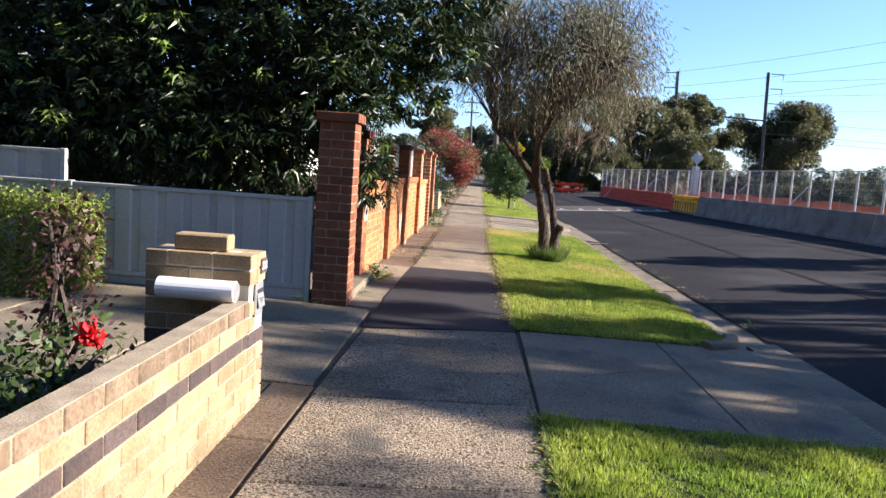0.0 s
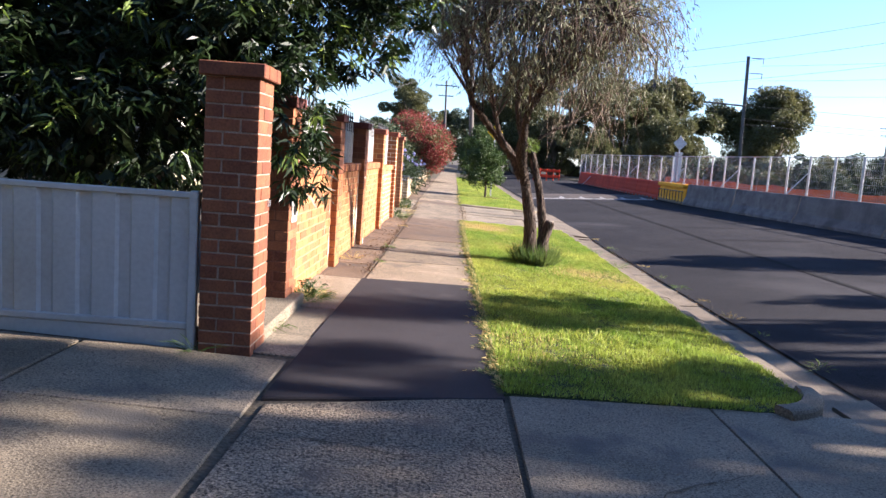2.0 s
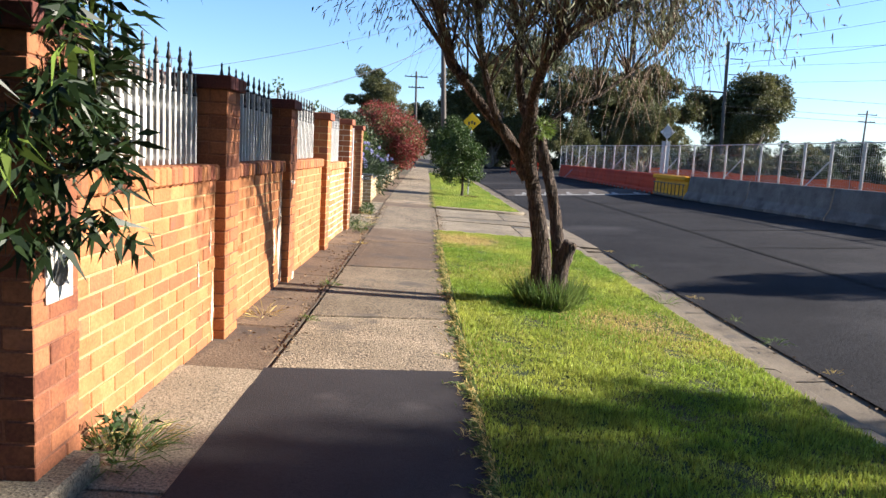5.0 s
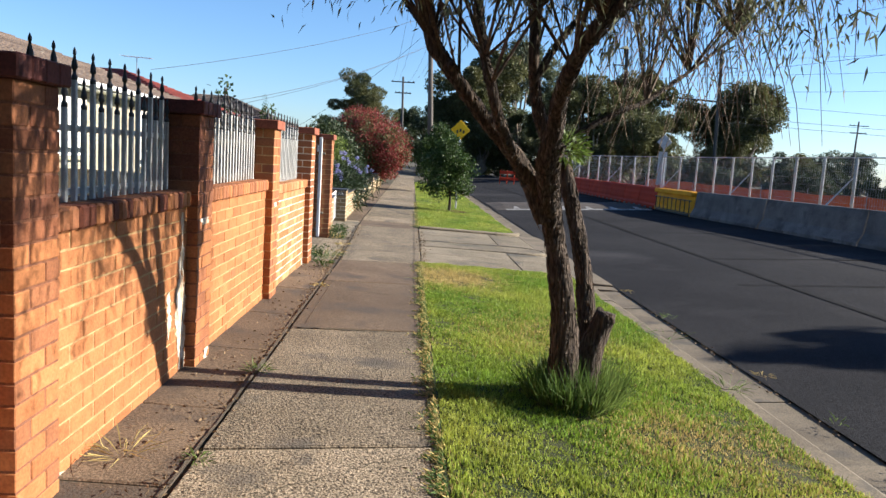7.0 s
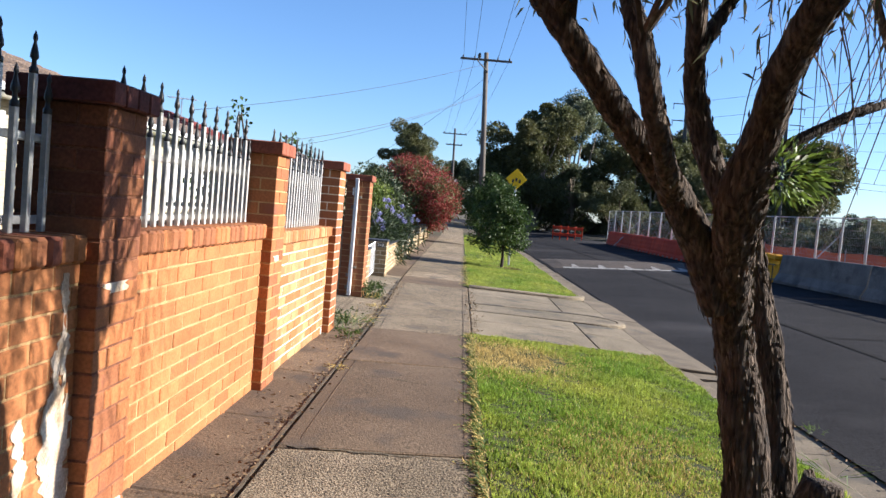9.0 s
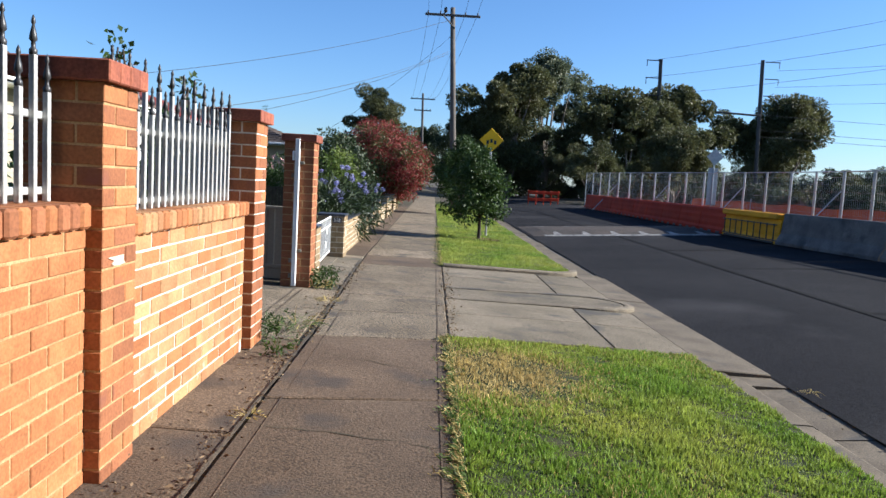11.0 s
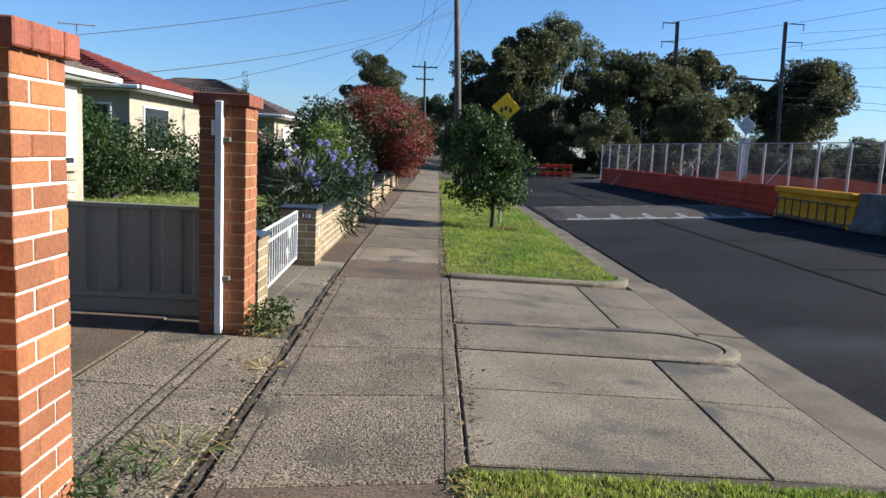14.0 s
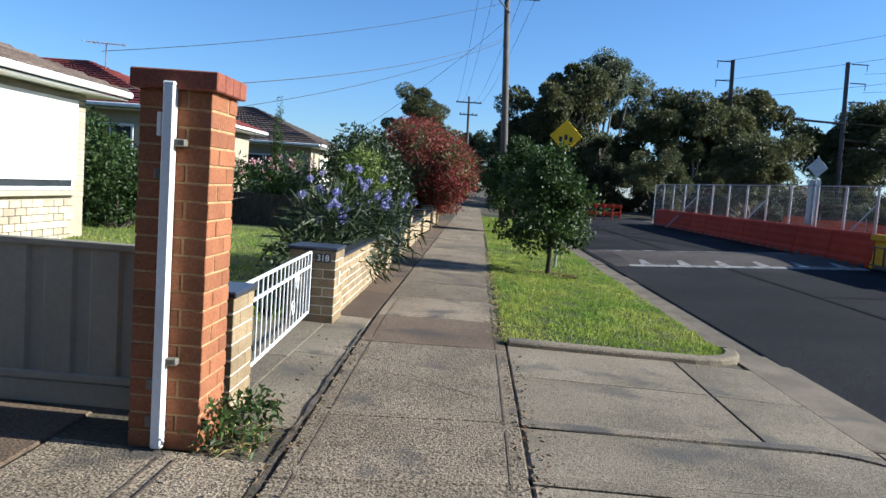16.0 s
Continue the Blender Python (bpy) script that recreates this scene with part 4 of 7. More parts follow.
gate = thing("garden_gate", "white wrought-iron garden gate with scrolls", "gate", (-1.17, 22.05, 0.1))
gate.rotation_euler = (0, 0, 0.045)
GL, GH = 2.35, 0.6
for z in (0.04, 0.47, GH):
    piece("rail", box_mesh(0.02, GL, 0.02, M["white_paint"], 0.003), gate, Matrix.Translation((0, GL / 2, z)))
for i in range(18):
    p = GL * i / 17
    w = 0.022 if i in (0, 17) else 0.011
    piece("bar", box_mesh(w, w, GH - 0.04, M["white_paint"], 0.002), gate, Matrix.Translation((0, p, GH / 2 + 0.02)))
for args in ((1.72, 0.40, 0.075, 1.4, 1), (1.58, 0.2, 0.075, 1.4, -1)):
    piece("scroll", mesh_of("scroll", *scroll(*args), M["white_paint"], True), gate, Matrix.Translation((0.012, 0, 0)))

# ribbed sheet-steel side fences
def sheet_fence(label, x0, x1, y, z0, z1, mat, name="sheet_fence"):
    ob = thing(name, label, "fence", (x1, y, z0))
    L, H = x1 - x0, z1 - z0
    v, f, x = [], [], 0.0
    prof = []
    while x < L:
        prof += [(x, 0), (x + 0.145, 0), (x + 0.165, 0.018), (x + 0.235, 0.018), (x + 0.255, 0.0)]
        x += 0.255
    prof = [(min(a, L), b) for a, b in prof] + [(L, 0)]
    for a, b in prof:
        v += [(-a, b, 0.12), (-a, b, H - 0.04)]
    f = [(2 * i, 2 * i + 1, 2 * i + 3, 2 * i + 2) for i in range(len(prof) - 1)]
    sh = piece("sheet", mesh_of("sheet", v, f, mat), ob)
    md = sh.modifiers.new("thick", "SOLIDIFY")
    md.thickness = 0.003
    piece("top_rail", box_mesh(L, 0.045, 0.04, mat, 0.006), ob, Matrix.Translation((-L / 2, 0.008, H - 0.02)))
    piece("bottom_rail", box_mesh(L, 0.045, 0.045, mat, 0.006), ob, Matrix.Translation((-L / 2, 0.008, 0.155)))
    piece("plinth", box_mesh(L, 0.03, 0.13, mat, 0.006), ob, Matrix.Translation((-L / 2, 0.012, 0.065)))
    k = 0.0
    while k <= L + 0.1:
        piece("post", box_mesh(0.055, 0.06, H + 0.02, mat, 0.008), ob, Matrix.Translation((-min(k, L), 0.008, H / 2)))
        k += 2.38
    return ob


sheet_fence("pale grey ribbed steel side fence with rails", -6.2, -1.39, 7.02, 0.03, 1.06, M["steel"])
sheet_fence("beige ribbed steel side fence with a top rail", -6.35, -1.42, 21.55, 0.06, 0.96, M["steel_grey"])
sheet_fence("pale grey ribbed steel boundary fence behind the hedge", -13.0, -4.0, 7.3, 0.05, 1.36, M["steel"])

# ---- road works on the far side ----
def barrier_x(y):
    return 9.62 if y > 31.5 else 9.62 + 0.115 * (31.5 - y)


def barrier_unit(name, label, y0, y1, mat, kind):
    """A road barrier: flared foot, battered sides; plastic ones are ribbed and notched."""
    x0, x1 = barrier_x(y0), barrier_x(y1)
    ang = math.atan2(-(x1 - x0), y1 - y0)
    L = math.hypot(x1 - x0, y1 - y0) - 0.03
    ob = thing(name, label, "road barrier", (x0, y0, zr(9.7) + 0.0), name + "s")
    ob.rotation_euler = (0, 0, ang)
    if kind == "concrete":
        prof = [(-0.30, 0), (-0.30, 0.08), (-0.17, 0.30), (-0.10, 0.80), (-0.085, 0.82), (0.085, 0.82), (0.10, 0.80), (0.17, 0.30), (0.30, 0.08), (0.30, 0)]
        v = [(x, 0.015, z) for x, z in prof] + [(x, L, z) for x, z in prof]
        n = len(prof)
        f = [(i, i + 1, n + i + 1, n + i) for i in range(n - 1)] + [tuple(range(n - 1, -1, -1)), tuple(range(n, 2 * n))]
        piece("body", mesh_of("body", v, f, mat), ob)
        for p in (0.25, 0.75):
            piece("lifting_slot", box_mesh(0.62, 0.35, 0.07, M["black_iron"], 0.004), ob, Matrix.Translation((0, L * p, 0.036)))
        return
    prof = [(-0.22, 0), (-0.22, 0.12), (-0.17, 0.2), (-0.172, 0.3), (-0.15, 0.42), (-0.148, 0.52), (-0.122, 0.62), (-0.118, 0.74), (-0.07, 0.8)]
    prof = prof + [(-x, z) for x, z in reversed(prof)]
    v = [(x, 0.01, z) for x, z in prof] + [(x, L, z) for x, z in prof]
    n = len(prof)
    f = [(i, i + 1, n + i + 1, n + i) for i in range(n - 1)] + [tuple(range(n - 1, -1, -1)), tuple(range(n, 2 * n))]
    piece("body", mesh_of("body", v, f, mat), ob)
    if kind == "ribbed":
        for i in range(9):
            piece("rib", box_mesh(0.03, 0.03, 0.46, M["black_iron"], 0.006), ob, Matrix.Translation((-0.235, L * (i + 0.5) / 9, 0.3)), "dark steel upright of the frame")
        for z in (0.09, 0.5):
            piece("frame_rail", box_mesh(0.03, L - 0.1, 0.03, M["black_iron"], 0.006), ob, Matrix.Translation((-0.235, L / 2, z)), "dark steel rail of the frame")
        piece("top_beam", box_mesh(0.42, L - 0.02, 0.16, mat, 0.03), ob, Matrix.Translation((-0.06, L / 2, 0.72)))
        piece("wheel_plinth", box_mesh(0.5, L - 0.4, 0.06, M["black_iron"], 0.01), ob, Matrix.Translation((0, L / 2, 0.03)))
    else:
        for i in range(3):
            piece("fork_slot", box_mesh(0.46, 0.3, 0.07, M["black_iron"], 0.01), ob, Matrix.Translation((0, L * (i + 0.5) / 3, 0.036)))


ya = 31.5
while ya > -14:
    barrier_unit("concrete_barrier", "grey precast concrete road barrier with stains", ya - 3.8, ya, M["barrier"], "concrete")
    ya -= 3.8
barrier_unit("yellow_barrier", "yellow ribbed plastic road barrier", 31.5, 35.2, M["yellow_plastic"], "ribbed")
ya = 35.2
while ya < 56:
    barrier_unit("red_barrier", "red water-filled plastic road barrier", ya, ya + 2.1, M["red_plastic"], "plain")
    ya += 2.1


def mesh_panel(p0, p1, h=2.1, z0=0.2, brace=False):
    """A temporary fence panel of steel tube and thin wires."""
    p0, p1 = Vector((*p0, z0)), Vector((*p1, z0))
    d = p1 - p0
    L, ang = d.length, math.atan2(d.y, d.x)
    ob = thing("mesh_fence_panel", "galvanised wire mesh temporary fence panel", "fence panel", p0, "temporary fence panels")
    ob.rotation_euler = (0, 0, ang)
    for x in (0.03, L - 0.03):
        piece("upright", mesh_of("upright", *tube([(x, 0, 0.0), (x, 0, h)], [0.024, 0.024], 6), M["galv"]), ob)
    for z in (0.15, h - 0.02):
        piece("rail", mesh_of("rail", *tube([(0.03, 0, z), (L - 0.03, 0, z)], [0.018, 0.018], 5), M["galv"]), ob)
    w = [tube([(x, 0, 0.15), (x, 0, h)], [0.0035, 0.0035], 3, False) for x in [0.1 + i * 0.1 for i in range(int(L / 0.1) - 1)]]
    w += [tube([(0.03, 0, z), (L - 0.03, 0, z)], [0.0035, 0.0035], 3, False) for z in [0.15 + i * 0.22 for i in range(9)]]
    piece("wire_mesh", mesh_of("wire_mesh", *joined(w), M["galv"]), ob)
    piece("foot_block", box_mesh(0.6, 0.24, 0.14, M["red_plastic"] if brace else M["barrier"], 0.02), ob, Matrix.Translation((0, 0, 0.07)))
    if brace:
        piece("brace", mesh_of("brace", *tube([(0.1, 0, h * 0.72), (0.1, 1.3, 0.02)], [0.02, 0.02], 5), M["galv"]), ob)


FENCE = [(14.6, 6.0), (14.1, 10), (13.7, 14), (13.3, 18), (12.9, 22), (12.7, 25), (12.5, 28), (12.4, 31), (12.4, 34), (12.3, 37), (12.0, 40), (11.6, 43), (11.1, 46), (10.7, 49), (10.3, 52), (10.0, 55), (9.8, 58)]
for i in range(len(FENCE) - 1):
    mid = tuple((p + q) / 2 for p, q in zip(FENCE[i], FENCE[i + 1]))
    mesh_panel(FENCE[i], mid, brace=i % 2 == 0)
    mesh_panel(mid, FENCE[i + 1])
back = [(24.0 + 0.02 * i * i, 10 + 4.0 * i) for i in range(9)]
for i in range(len(back) - 1):
    mesh_panel(back[i], back[i + 1])
# orange site mesh on pickets
om = thing("site_mesh", "orange plastic site mesh on steel pickets", "barrier mesh", (17.0, 8, 0.2))
v, f = [], []
for i in range(60):
    t = i / 59
    x, yv = 0.6 * math.sin(t * 40) * 0.12 - 2.0 * t, 46 * t
    for z in (0.12, 0.5, 0.92):
        v.append((x + 0.05 * math.sin(t * 90 + z * 5), yv, z + 0.04 * math.sin(t * 60)))
for i in range(59):
    for j in range(2):
        a = i * 3 + j
        f.append((a, a + 3, a + 4, a + 1))
sh = piece("mesh_sheet", mesh_of("mesh_sheet", v, f, M["orange_mesh"]), om)
sh.modifiers.new("thick", "SOLIDIFY").thickness = 0.004
for i in range(14):
    t = i / 13
    piece("picket", mesh_of("picket", *tube([(-2.0 * t, 46 * t, 0), (-2.0 * t, 46 * t, 1.1)], [0.02, 0.02], 4), M["galv"]), om)
# folding orange barrier boards at the end of the works
for i in range(4):
    b = thing("barrier_board", "orange and white striped barrier board on legs", "road barrier", (6.8 + 0.62 * i, 60 + 0.8 * i, zr(8)), "barrier boards")
    for z in (0.35, 0.8):
        piece("board", box_mesh(0.58, 0.04, 0.2, M["red_plastic"], 0.01), b, Matrix.Translation((0, 0, z)))
    for x in (-0.24, 0.24):
        piece("leg", box_mesh(0.06, 0.05, 0.95, M["red_plastic"], 0.01), b, Matrix.Translation((x, 0.05, 0.475)))

# ---- poles, wires and signs ----
def power_pole(x, y, h, lean, label, arms, mat, r=0.14, arm_dir=(1, 0)):
    ob = thing("power_pole", label, "power pole", (x, y, -0.1))
    piece("pole", mesh_of("pole", *tube([(0, 0, 0), (lean * 0.5, 0, h * 0.5), (lean, 0, h)], [r, r * 0.85, r * 0.68], 12), mat, True), ob)
    for z, half in arms:
        k = lean * z / h
        a = piece("crossarm", box_mesh(2 * half, 0.1, 0.11, mat, 0.01), ob, Matrix.Translation((k, -0.15, z)))
        for s in (-0.9, -0.45, 0.45, 0.9):
            piece("insulator", mesh_of("insulator", *lathe([(0.02, 0), (0.045, 0.03), (0.03, 0.06), (0.045, 0.09), (0.015, 0.13)], 8), M["pole_dark"], True), a, Matrix.Translation((s * half, 0, 0.055)))
    return ob


p_main = power_pole(1.42, 49.5, 9.9, -0.55, "tall round timber street power pole with a crossarm", [(9.5, 1.35)], M["pole"], 0.17)
piece("street_light", mesh_of("street_light", *joined([tube([(0, -0.1, 0), (-0.6, -1.2, 0.35), (-0.5, -2.0, 0.4)], [0.03, 0.03, 0.03], 6), tube([(-0.5, -1.9, 0.4), (-0.5, -2.5, 0.38)], [0.09, 0.07], 8)]), M["pole_dark"]), p_main, Matrix.Translation((-0.4, 0, 8.9)))
power_pole(-0.9, 92, 10.5, -0.3, "distant timber power pole with two crossarms", [(9.9, 1.3), (8.7, 0.9)], M["pole_dark"], 0.16)


def rail_mast(x, y, h, side, lean):
    ob = thing("rail_mast", "dark steel railway mast with bracket arms", "mast", (x, y, 0.1), "railway masts")
    piece("mast", box_mesh(0.27, 0.27, h, M["pole_dark"], 0.02), ob, Matrix.Translation((0, 0, h / 2)) @ Matrix.Rotation(lean, 4, "Y"))
    for i in range(3):
        z = h - 0.15 - i * 1.55
        a = piece("bracket", box_mesh(1.35, 0.08, 0.08, M["pole_dark"], 0.01), ob, Matrix.Translation((side * 0.8, 0, z)))
        piece("insulator", box_mesh(0.06, 0.06, 0.5, M["pole_dark"], 0.02), a, Matrix.Translation((side * 0.6, 0, -0.3)))
    return ob


rail_mast(20.5, 80, 13.2, -1, -0.03)
rail_mast(30.4, 81.5, 13.9, 1, -0.03)
beam = tagged(new("rail_gantry", box_mesh(9.0, 0.17, 0.17, M["pole_dark"], 0.03)), "dark steel railway gantry beam between masts", "gantry")
beam.matrix_basis = Matrix.Translation((25.8, 81, 9.0)) @ Matrix.Rotation(0.03, 4, "Y")


def wire(p0, p1, sag, r=0.012):
    p0, p1 = Vector(p0), Vector(p1)
    pts = [p0.lerp(p1, i / 16) - Vector((0, 0, sag * 4 * (i / 16) * (1 - i / 16))) for i in range(17)]
    tagged(new("overhead_wire", mesh_of("overhead_wire", *tube(pts, [r * 0.7] * 17, 4, False), M["cable"])), "thin black overhead power wire", "wire", "overhead wires")


for dx in (-1.2, -0.6, 0.6, 1.2):
    wire((0.9 + dx, 49.4, 9.55), (1.3 + dx, 5, 10.6), 0.5)
    wire((0.9 + dx, 49.6, 9.55), (-1.1 + dx, 92, 9.9), 0.5)
for a, b, s in (((0.85, 49.4, 9.2), (-9.3, 35.9, 4.1), 0.3), ((0.85, 49.4, 7.7), (-5.85, 29.5, 2.55), 0.4), ((0.85, 49.4, 7.6), (-7.75, 38.0, 2.9), 0.35), ((0.85, 49.4, 8.4), (-6.4, 50.0, 2.7), 0.3)):
    wire(a, b, s)
for z in (13.1, 11.6, 10.0):
    wire((31.6, 81.5, z), (70, 40, z + 1.5), 0.8, 0.02)
    wire((19.3, 80, z), (44, 30, z + 2.0), 0.8, 0.02)
for z in (9.0, 7.6, 7.0):
    wire((30.4, 81.5, z), (110, 81, z), 0.5, 0.025)
power_pole(62, 110, 10.5, 0.2, "distant pole with crossarms beyond the railway", [(9.9, 1.4), (8.9, 1.2)], M["pole_dark"], 0.16)


def hump_sign(x, y, z, s):
    ob = thing("road_sign", "yellow diamond warning sign on a grey pole", "road sign", (x, y, zg(x)))
    piece("pole", mesh_of("pole", *tube([(0, 0, -0.1), (0, 0, z + 0.22)], [0.03, 0.03], 8), M["galv"]), ob)
    turn = Matrix.Translation((0, -0.045, z)) @ Matrix.Rotation(math.pi / 4, 4, "Y")
    pl = piece("diamond_plate", box_mesh(s, 0.012, s, M["yellow_sign"], 0.004), ob, turn)
    for k in (-1, 0, 1):
        piece("symbol", box_mesh(0.06, 0.006, 0.1, M["black_iron"], 0.002), pl, Matrix.Rotation(-math.pi / 4, 4, "Y") @ Matrix.Translation((k * 0.1, -0.008, -0.02 - 0.04 * abs(k))))


hump_sign(1.85, 32.3, 2.58, 0.45)
rs = thing("road_sign", "back of a grey metal diamond sign on a post", "road sign", (14.6, 50, 0.2))
piece("post", mesh_of("post", *tube([(0, 0, -0.1), (0, 0, 3.6)], [0.035, 0.035], 8), M["galv"]), rs)
piece("plate", box_mesh(0.62, 0.012, 0.62, M["galv"], 0.004), rs, Matrix.Translation((0, -0.04, 3.1)) @ Matrix.Rotation(math.pi / 4, 4, "Y"))
piece("plate", box_mesh(0.5, 0.02, 1.9, M["galv"], 0.01), rs, Matrix.Translation((0, 0.05, 1.6)))

# ---- plants ----
rng = np.random.default_rng(7)


def leaf_cloud(name, centres, dirs, length, width, mat, parent=None, spread=0.25, bend=0.25, label=""):
    """Many small bent leaves, each a kinked blade of four corners, as one mesh. centres: roots; dirs: the ways they point."""
    c = np.asarray(centres, float)
    d = np.asarray(dirs, float) + rng.normal(0, spread, (len(c), 3))
    d /= np.linalg.norm(d, axis=1, keepdims=True) + 1e-9
    s = np.cross(d, rng.normal(0, 1, (len(c), 3)))
    s /= np.linalg.norm(s, axis=1, keepdims=True) + 1e-9
    nrm = np.cross(d, s)
    L = length * rng.uniform(0.6, 1.25, (len(c), 1))
    W = width * rng.uniform(0.7, 1.2, (len(c), 1))
    mid = c + d * L * 0.45 + nrm * L * 0.06
    tip = c + d * L - nrm * L * bend * rng.uniform(0, 1, (len(c), 1)) - np.array([0, 0, 1]) * L * bend * 0.5
    v = np.stack([c, mid - s * W * 0.5, tip, mid + s * W * 0.5], 1).reshape(-1, 3)
    q = np.arange(len(c) * 4).reshape(-1, 4)
    me = fast_mesh(name, v, q, mat)
    ob = new(name, me)
    ob.parent = parent
    if parent:
        ob.matrix_basis = Matrix.Translation(-parent.location)
    if label:
        ob["label"] = label
    return ob


def in_blob(n, centre, radii, shell=0.55):
    """Points in an ellipsoid, most of them towards its skin."""
    d = rng.normal(0, 1, (n, 3))
    d /= np.linalg.norm(d, axis=1, keepdims=True)
    r = rng.uniform(shell ** 3, 1, (n, 1)) ** (1 / 3)
    return np.asarray(centre) + d * r * np.asarray(radii), d


def limb(p0, p1, r0, r1, wob=0.08, n=7, seed=0):
    rr = random.Random(seed)
    p0, p1 = Vector(p0), Vector(p1)
    L = (p1 - p0).length
    pts, rad = [], []
    for i in range(n):
        t = i / (n - 1)
        w = math.sin(t * math.pi) * wob * L
        pts.append(p0.lerp(p1, t) + Vector((rr.uniform(-1, 1), rr.uniform(-1, 1), rr.uniform(-0.5, 0.5))) * w)
        rad.append(r0 + (r1 - r0) * t)
    return pts, rad


def clump_crown(blobs, per_m3, clump=0.35, leaves=26):
    """Roots and ways of leaves in many small clumps that fill the blobs unevenly."""
    cs, ds = [], []
    for centre, radii in blobs:
        n = max(6, int(per_m3 * 4.19 * radii[0] * radii[1] * radii[2]))
        cc, _ = in_blob(n, centre, radii, 0.45)
        for c in cc:
            k = int(leaves * rng.uniform(0.5, 1.4))
            p, d = in_blob(k, c, (clump, clump, clump * 0.7), 0.2)
            cs.append(p)
            ds.append(d + np.array([0, 0, 0.15]))
    return np.concatenate(cs), np.concatenate(ds)


# street tree: two leaning stems, spreading limbs, fine hanging grey-green foliage
tree = thing("street_tree", "twin-stemmed rough-barked street tree with fine drooping foliage", "tree", (1.47, 12.88, -0.06))
stems = [
    ([(1.46, 12.88, -0.12), (1.43, 12.87, 0.25), (1.40, 12.86, 0.58), (1.34, 12.86, 0.88), (1.29, 12.85, 1.10), (1.22, 12.73, 1.34), (1.18, 12.62, 1.52), (1.19, 12.54, 1.66)], [0.150, 0.118, 0.098, 0.086, 0.078, 0.082, 0.092, 0.070]),
    ([(1.69, 13.08, -0.12), (1.64, 13.09, 0.35), (1.57, 13.10, 0.80), (1.51, 13.12, 1.08), (1.44, 13.14, 1.34), (1.38, 13.17, 1.58)], [0.115, 0.082, 0.066, 0.062, 0.060, 0.056]),
]
limbs = [
    ([(1.22, 12.80, 1.18), (1.09, 12.76, 1.43), (0.98, 12.72, 1.58), (0.86, 12.67, 1.70), (0.75, 12.62, 1.81), (0.60, 12.56, 1.98), (0.50, 12.54, 2.10), (0.43, 12.56, 2.20), (0.33, 12.62, 2.55), (0.21, 12.60, 3.13)], [0.078, 0.074, 0.068, 0.062, 0.058, 0.054, 0.052, 0.050, 0.042, 0.022]),
    ([(0.99, 12.68, 1.55), (0.90, 12.54, 1.67), (0.83, 12.44, 1.80), (0.78, 12.42, 1.96), (0.74, 12.50, 2.12), (0.67, 12.72, 2.60), (0.56, 12.85, 3.22)], [0.050, 0.045, 0.042, 0.040, 0.038, 0.032, 0.018]),
    ([(1.35, 13.17, 1.52), (1.24, 13.19, 1.75), (1.16, 13.15, 1.96), (1.11, 13.05, 2.20), (1.11, 13.10, 2.55), (1.17, 13.35, 3.30)], [0.068, 0.060, 0.054, 0.048, 0.040, 0.020]),
    ([(1.15, 12.60, 1.54), (1.18, 12.50, 1.74), (1.17, 12.37, 1.90), (1.19, 12.20, 2.06), (1.29, 11.98, 2.28), (1.60, 12.00, 2.52), (2.00, 12.20, 2.76), (2.42, 12.50, 3.20)], [0.078, 0.070, 0.062, 0.057, 0.052, 0.044, 0.034, 0.018]),
    ([(1.30, 13.00, 1.62), (1.45, 13.00, 1.76), (1.68, 13.02, 1.90), (1.88, 13.06, 1.99), (2.20, 13.20, 2.22), (2.55, 13.35, 2.50)], [0.036, 0.028, 0.023, 0.019, 0.015, 0.009]),
    ([(1.13, 13.10, 2.06), (1.24, 13.15, 2.28), (1.42, 13.30, 2.52), (1.67, 13.48, 2.82), (1.94, 13.67, 3.22)], [0.036, 0.032, 0.027, 0.022, 0.013]),
    ([(0.56, 12.47, 2.05), (0.39, 12.75, 2.30), (0.17, 13.05, 2.63), (-0.02, 13.30, 2.95)], [0.032, 0.028, 0.021, 0.012]),
    ([(1.28, 12.00, 2.26), (1.26, 11.80, 2.55), (1.22, 11.65, 2.85), (1.20, 11.55, 3.15)], [0.034, 0.028, 0.021, 0.012]),
    ([(1.60, 12.00, 2.52), (1.72, 11.75, 2.72), (1.85, 11.50, 2.95), (2.00, 11.30, 3.10)], [0.028, 0.024, 0.018, 0.010]),
]


def smooth_tube(pts, rad, sides, sub=4):
    """A tube through points along a soft curve."""
    P = [Vector(p) for p in pts]
    out, rr = [], []
    for i in range(len(P) - 1):
        a, b, c, d = P[max(i - 1, 0)], P[i], P[i + 1], P[min(i + 2, len(P) - 1)]
        for k in range(sub):
            t = k / sub
            out.append(0.5 * ((2 * b) + (c - a) * t + (2 * a - 5 * b + 4 * c - d) * t * t + (3 * b - a - 3 * c + d) * t ** 3))
            rr.append(rad[i] + (rad[i + 1] - rad[i]) * t)
    out.append(P[-1])
    rr.append(rad[-1])
    return tube(out, rr, sides)


def rough_bark(name, pts, rad, parent, mat, sides=20, amount=0.012):
    v, f = smooth_tube(pts, rad, sides, 9)
    vv = []
    centre = [Vector(p) for p in pts]
    for p in v:
        p = Vector(p)
        n = noise.noise(Vector((p.x * 22, p.y * 22, p.z * 4))) + 0.6 * noise.noise(p * 40)
        c = min(centre, key=lambda q: (q - p).length)
        o = (p - c)
        o.z *= 0.2
        vv.append(p + o.normalized() * n * amount)
    return piece(name, mesh_of(name, [tuple(p) for p in vv], f, mat, True), parent, Matrix.Translation(-parent.location))


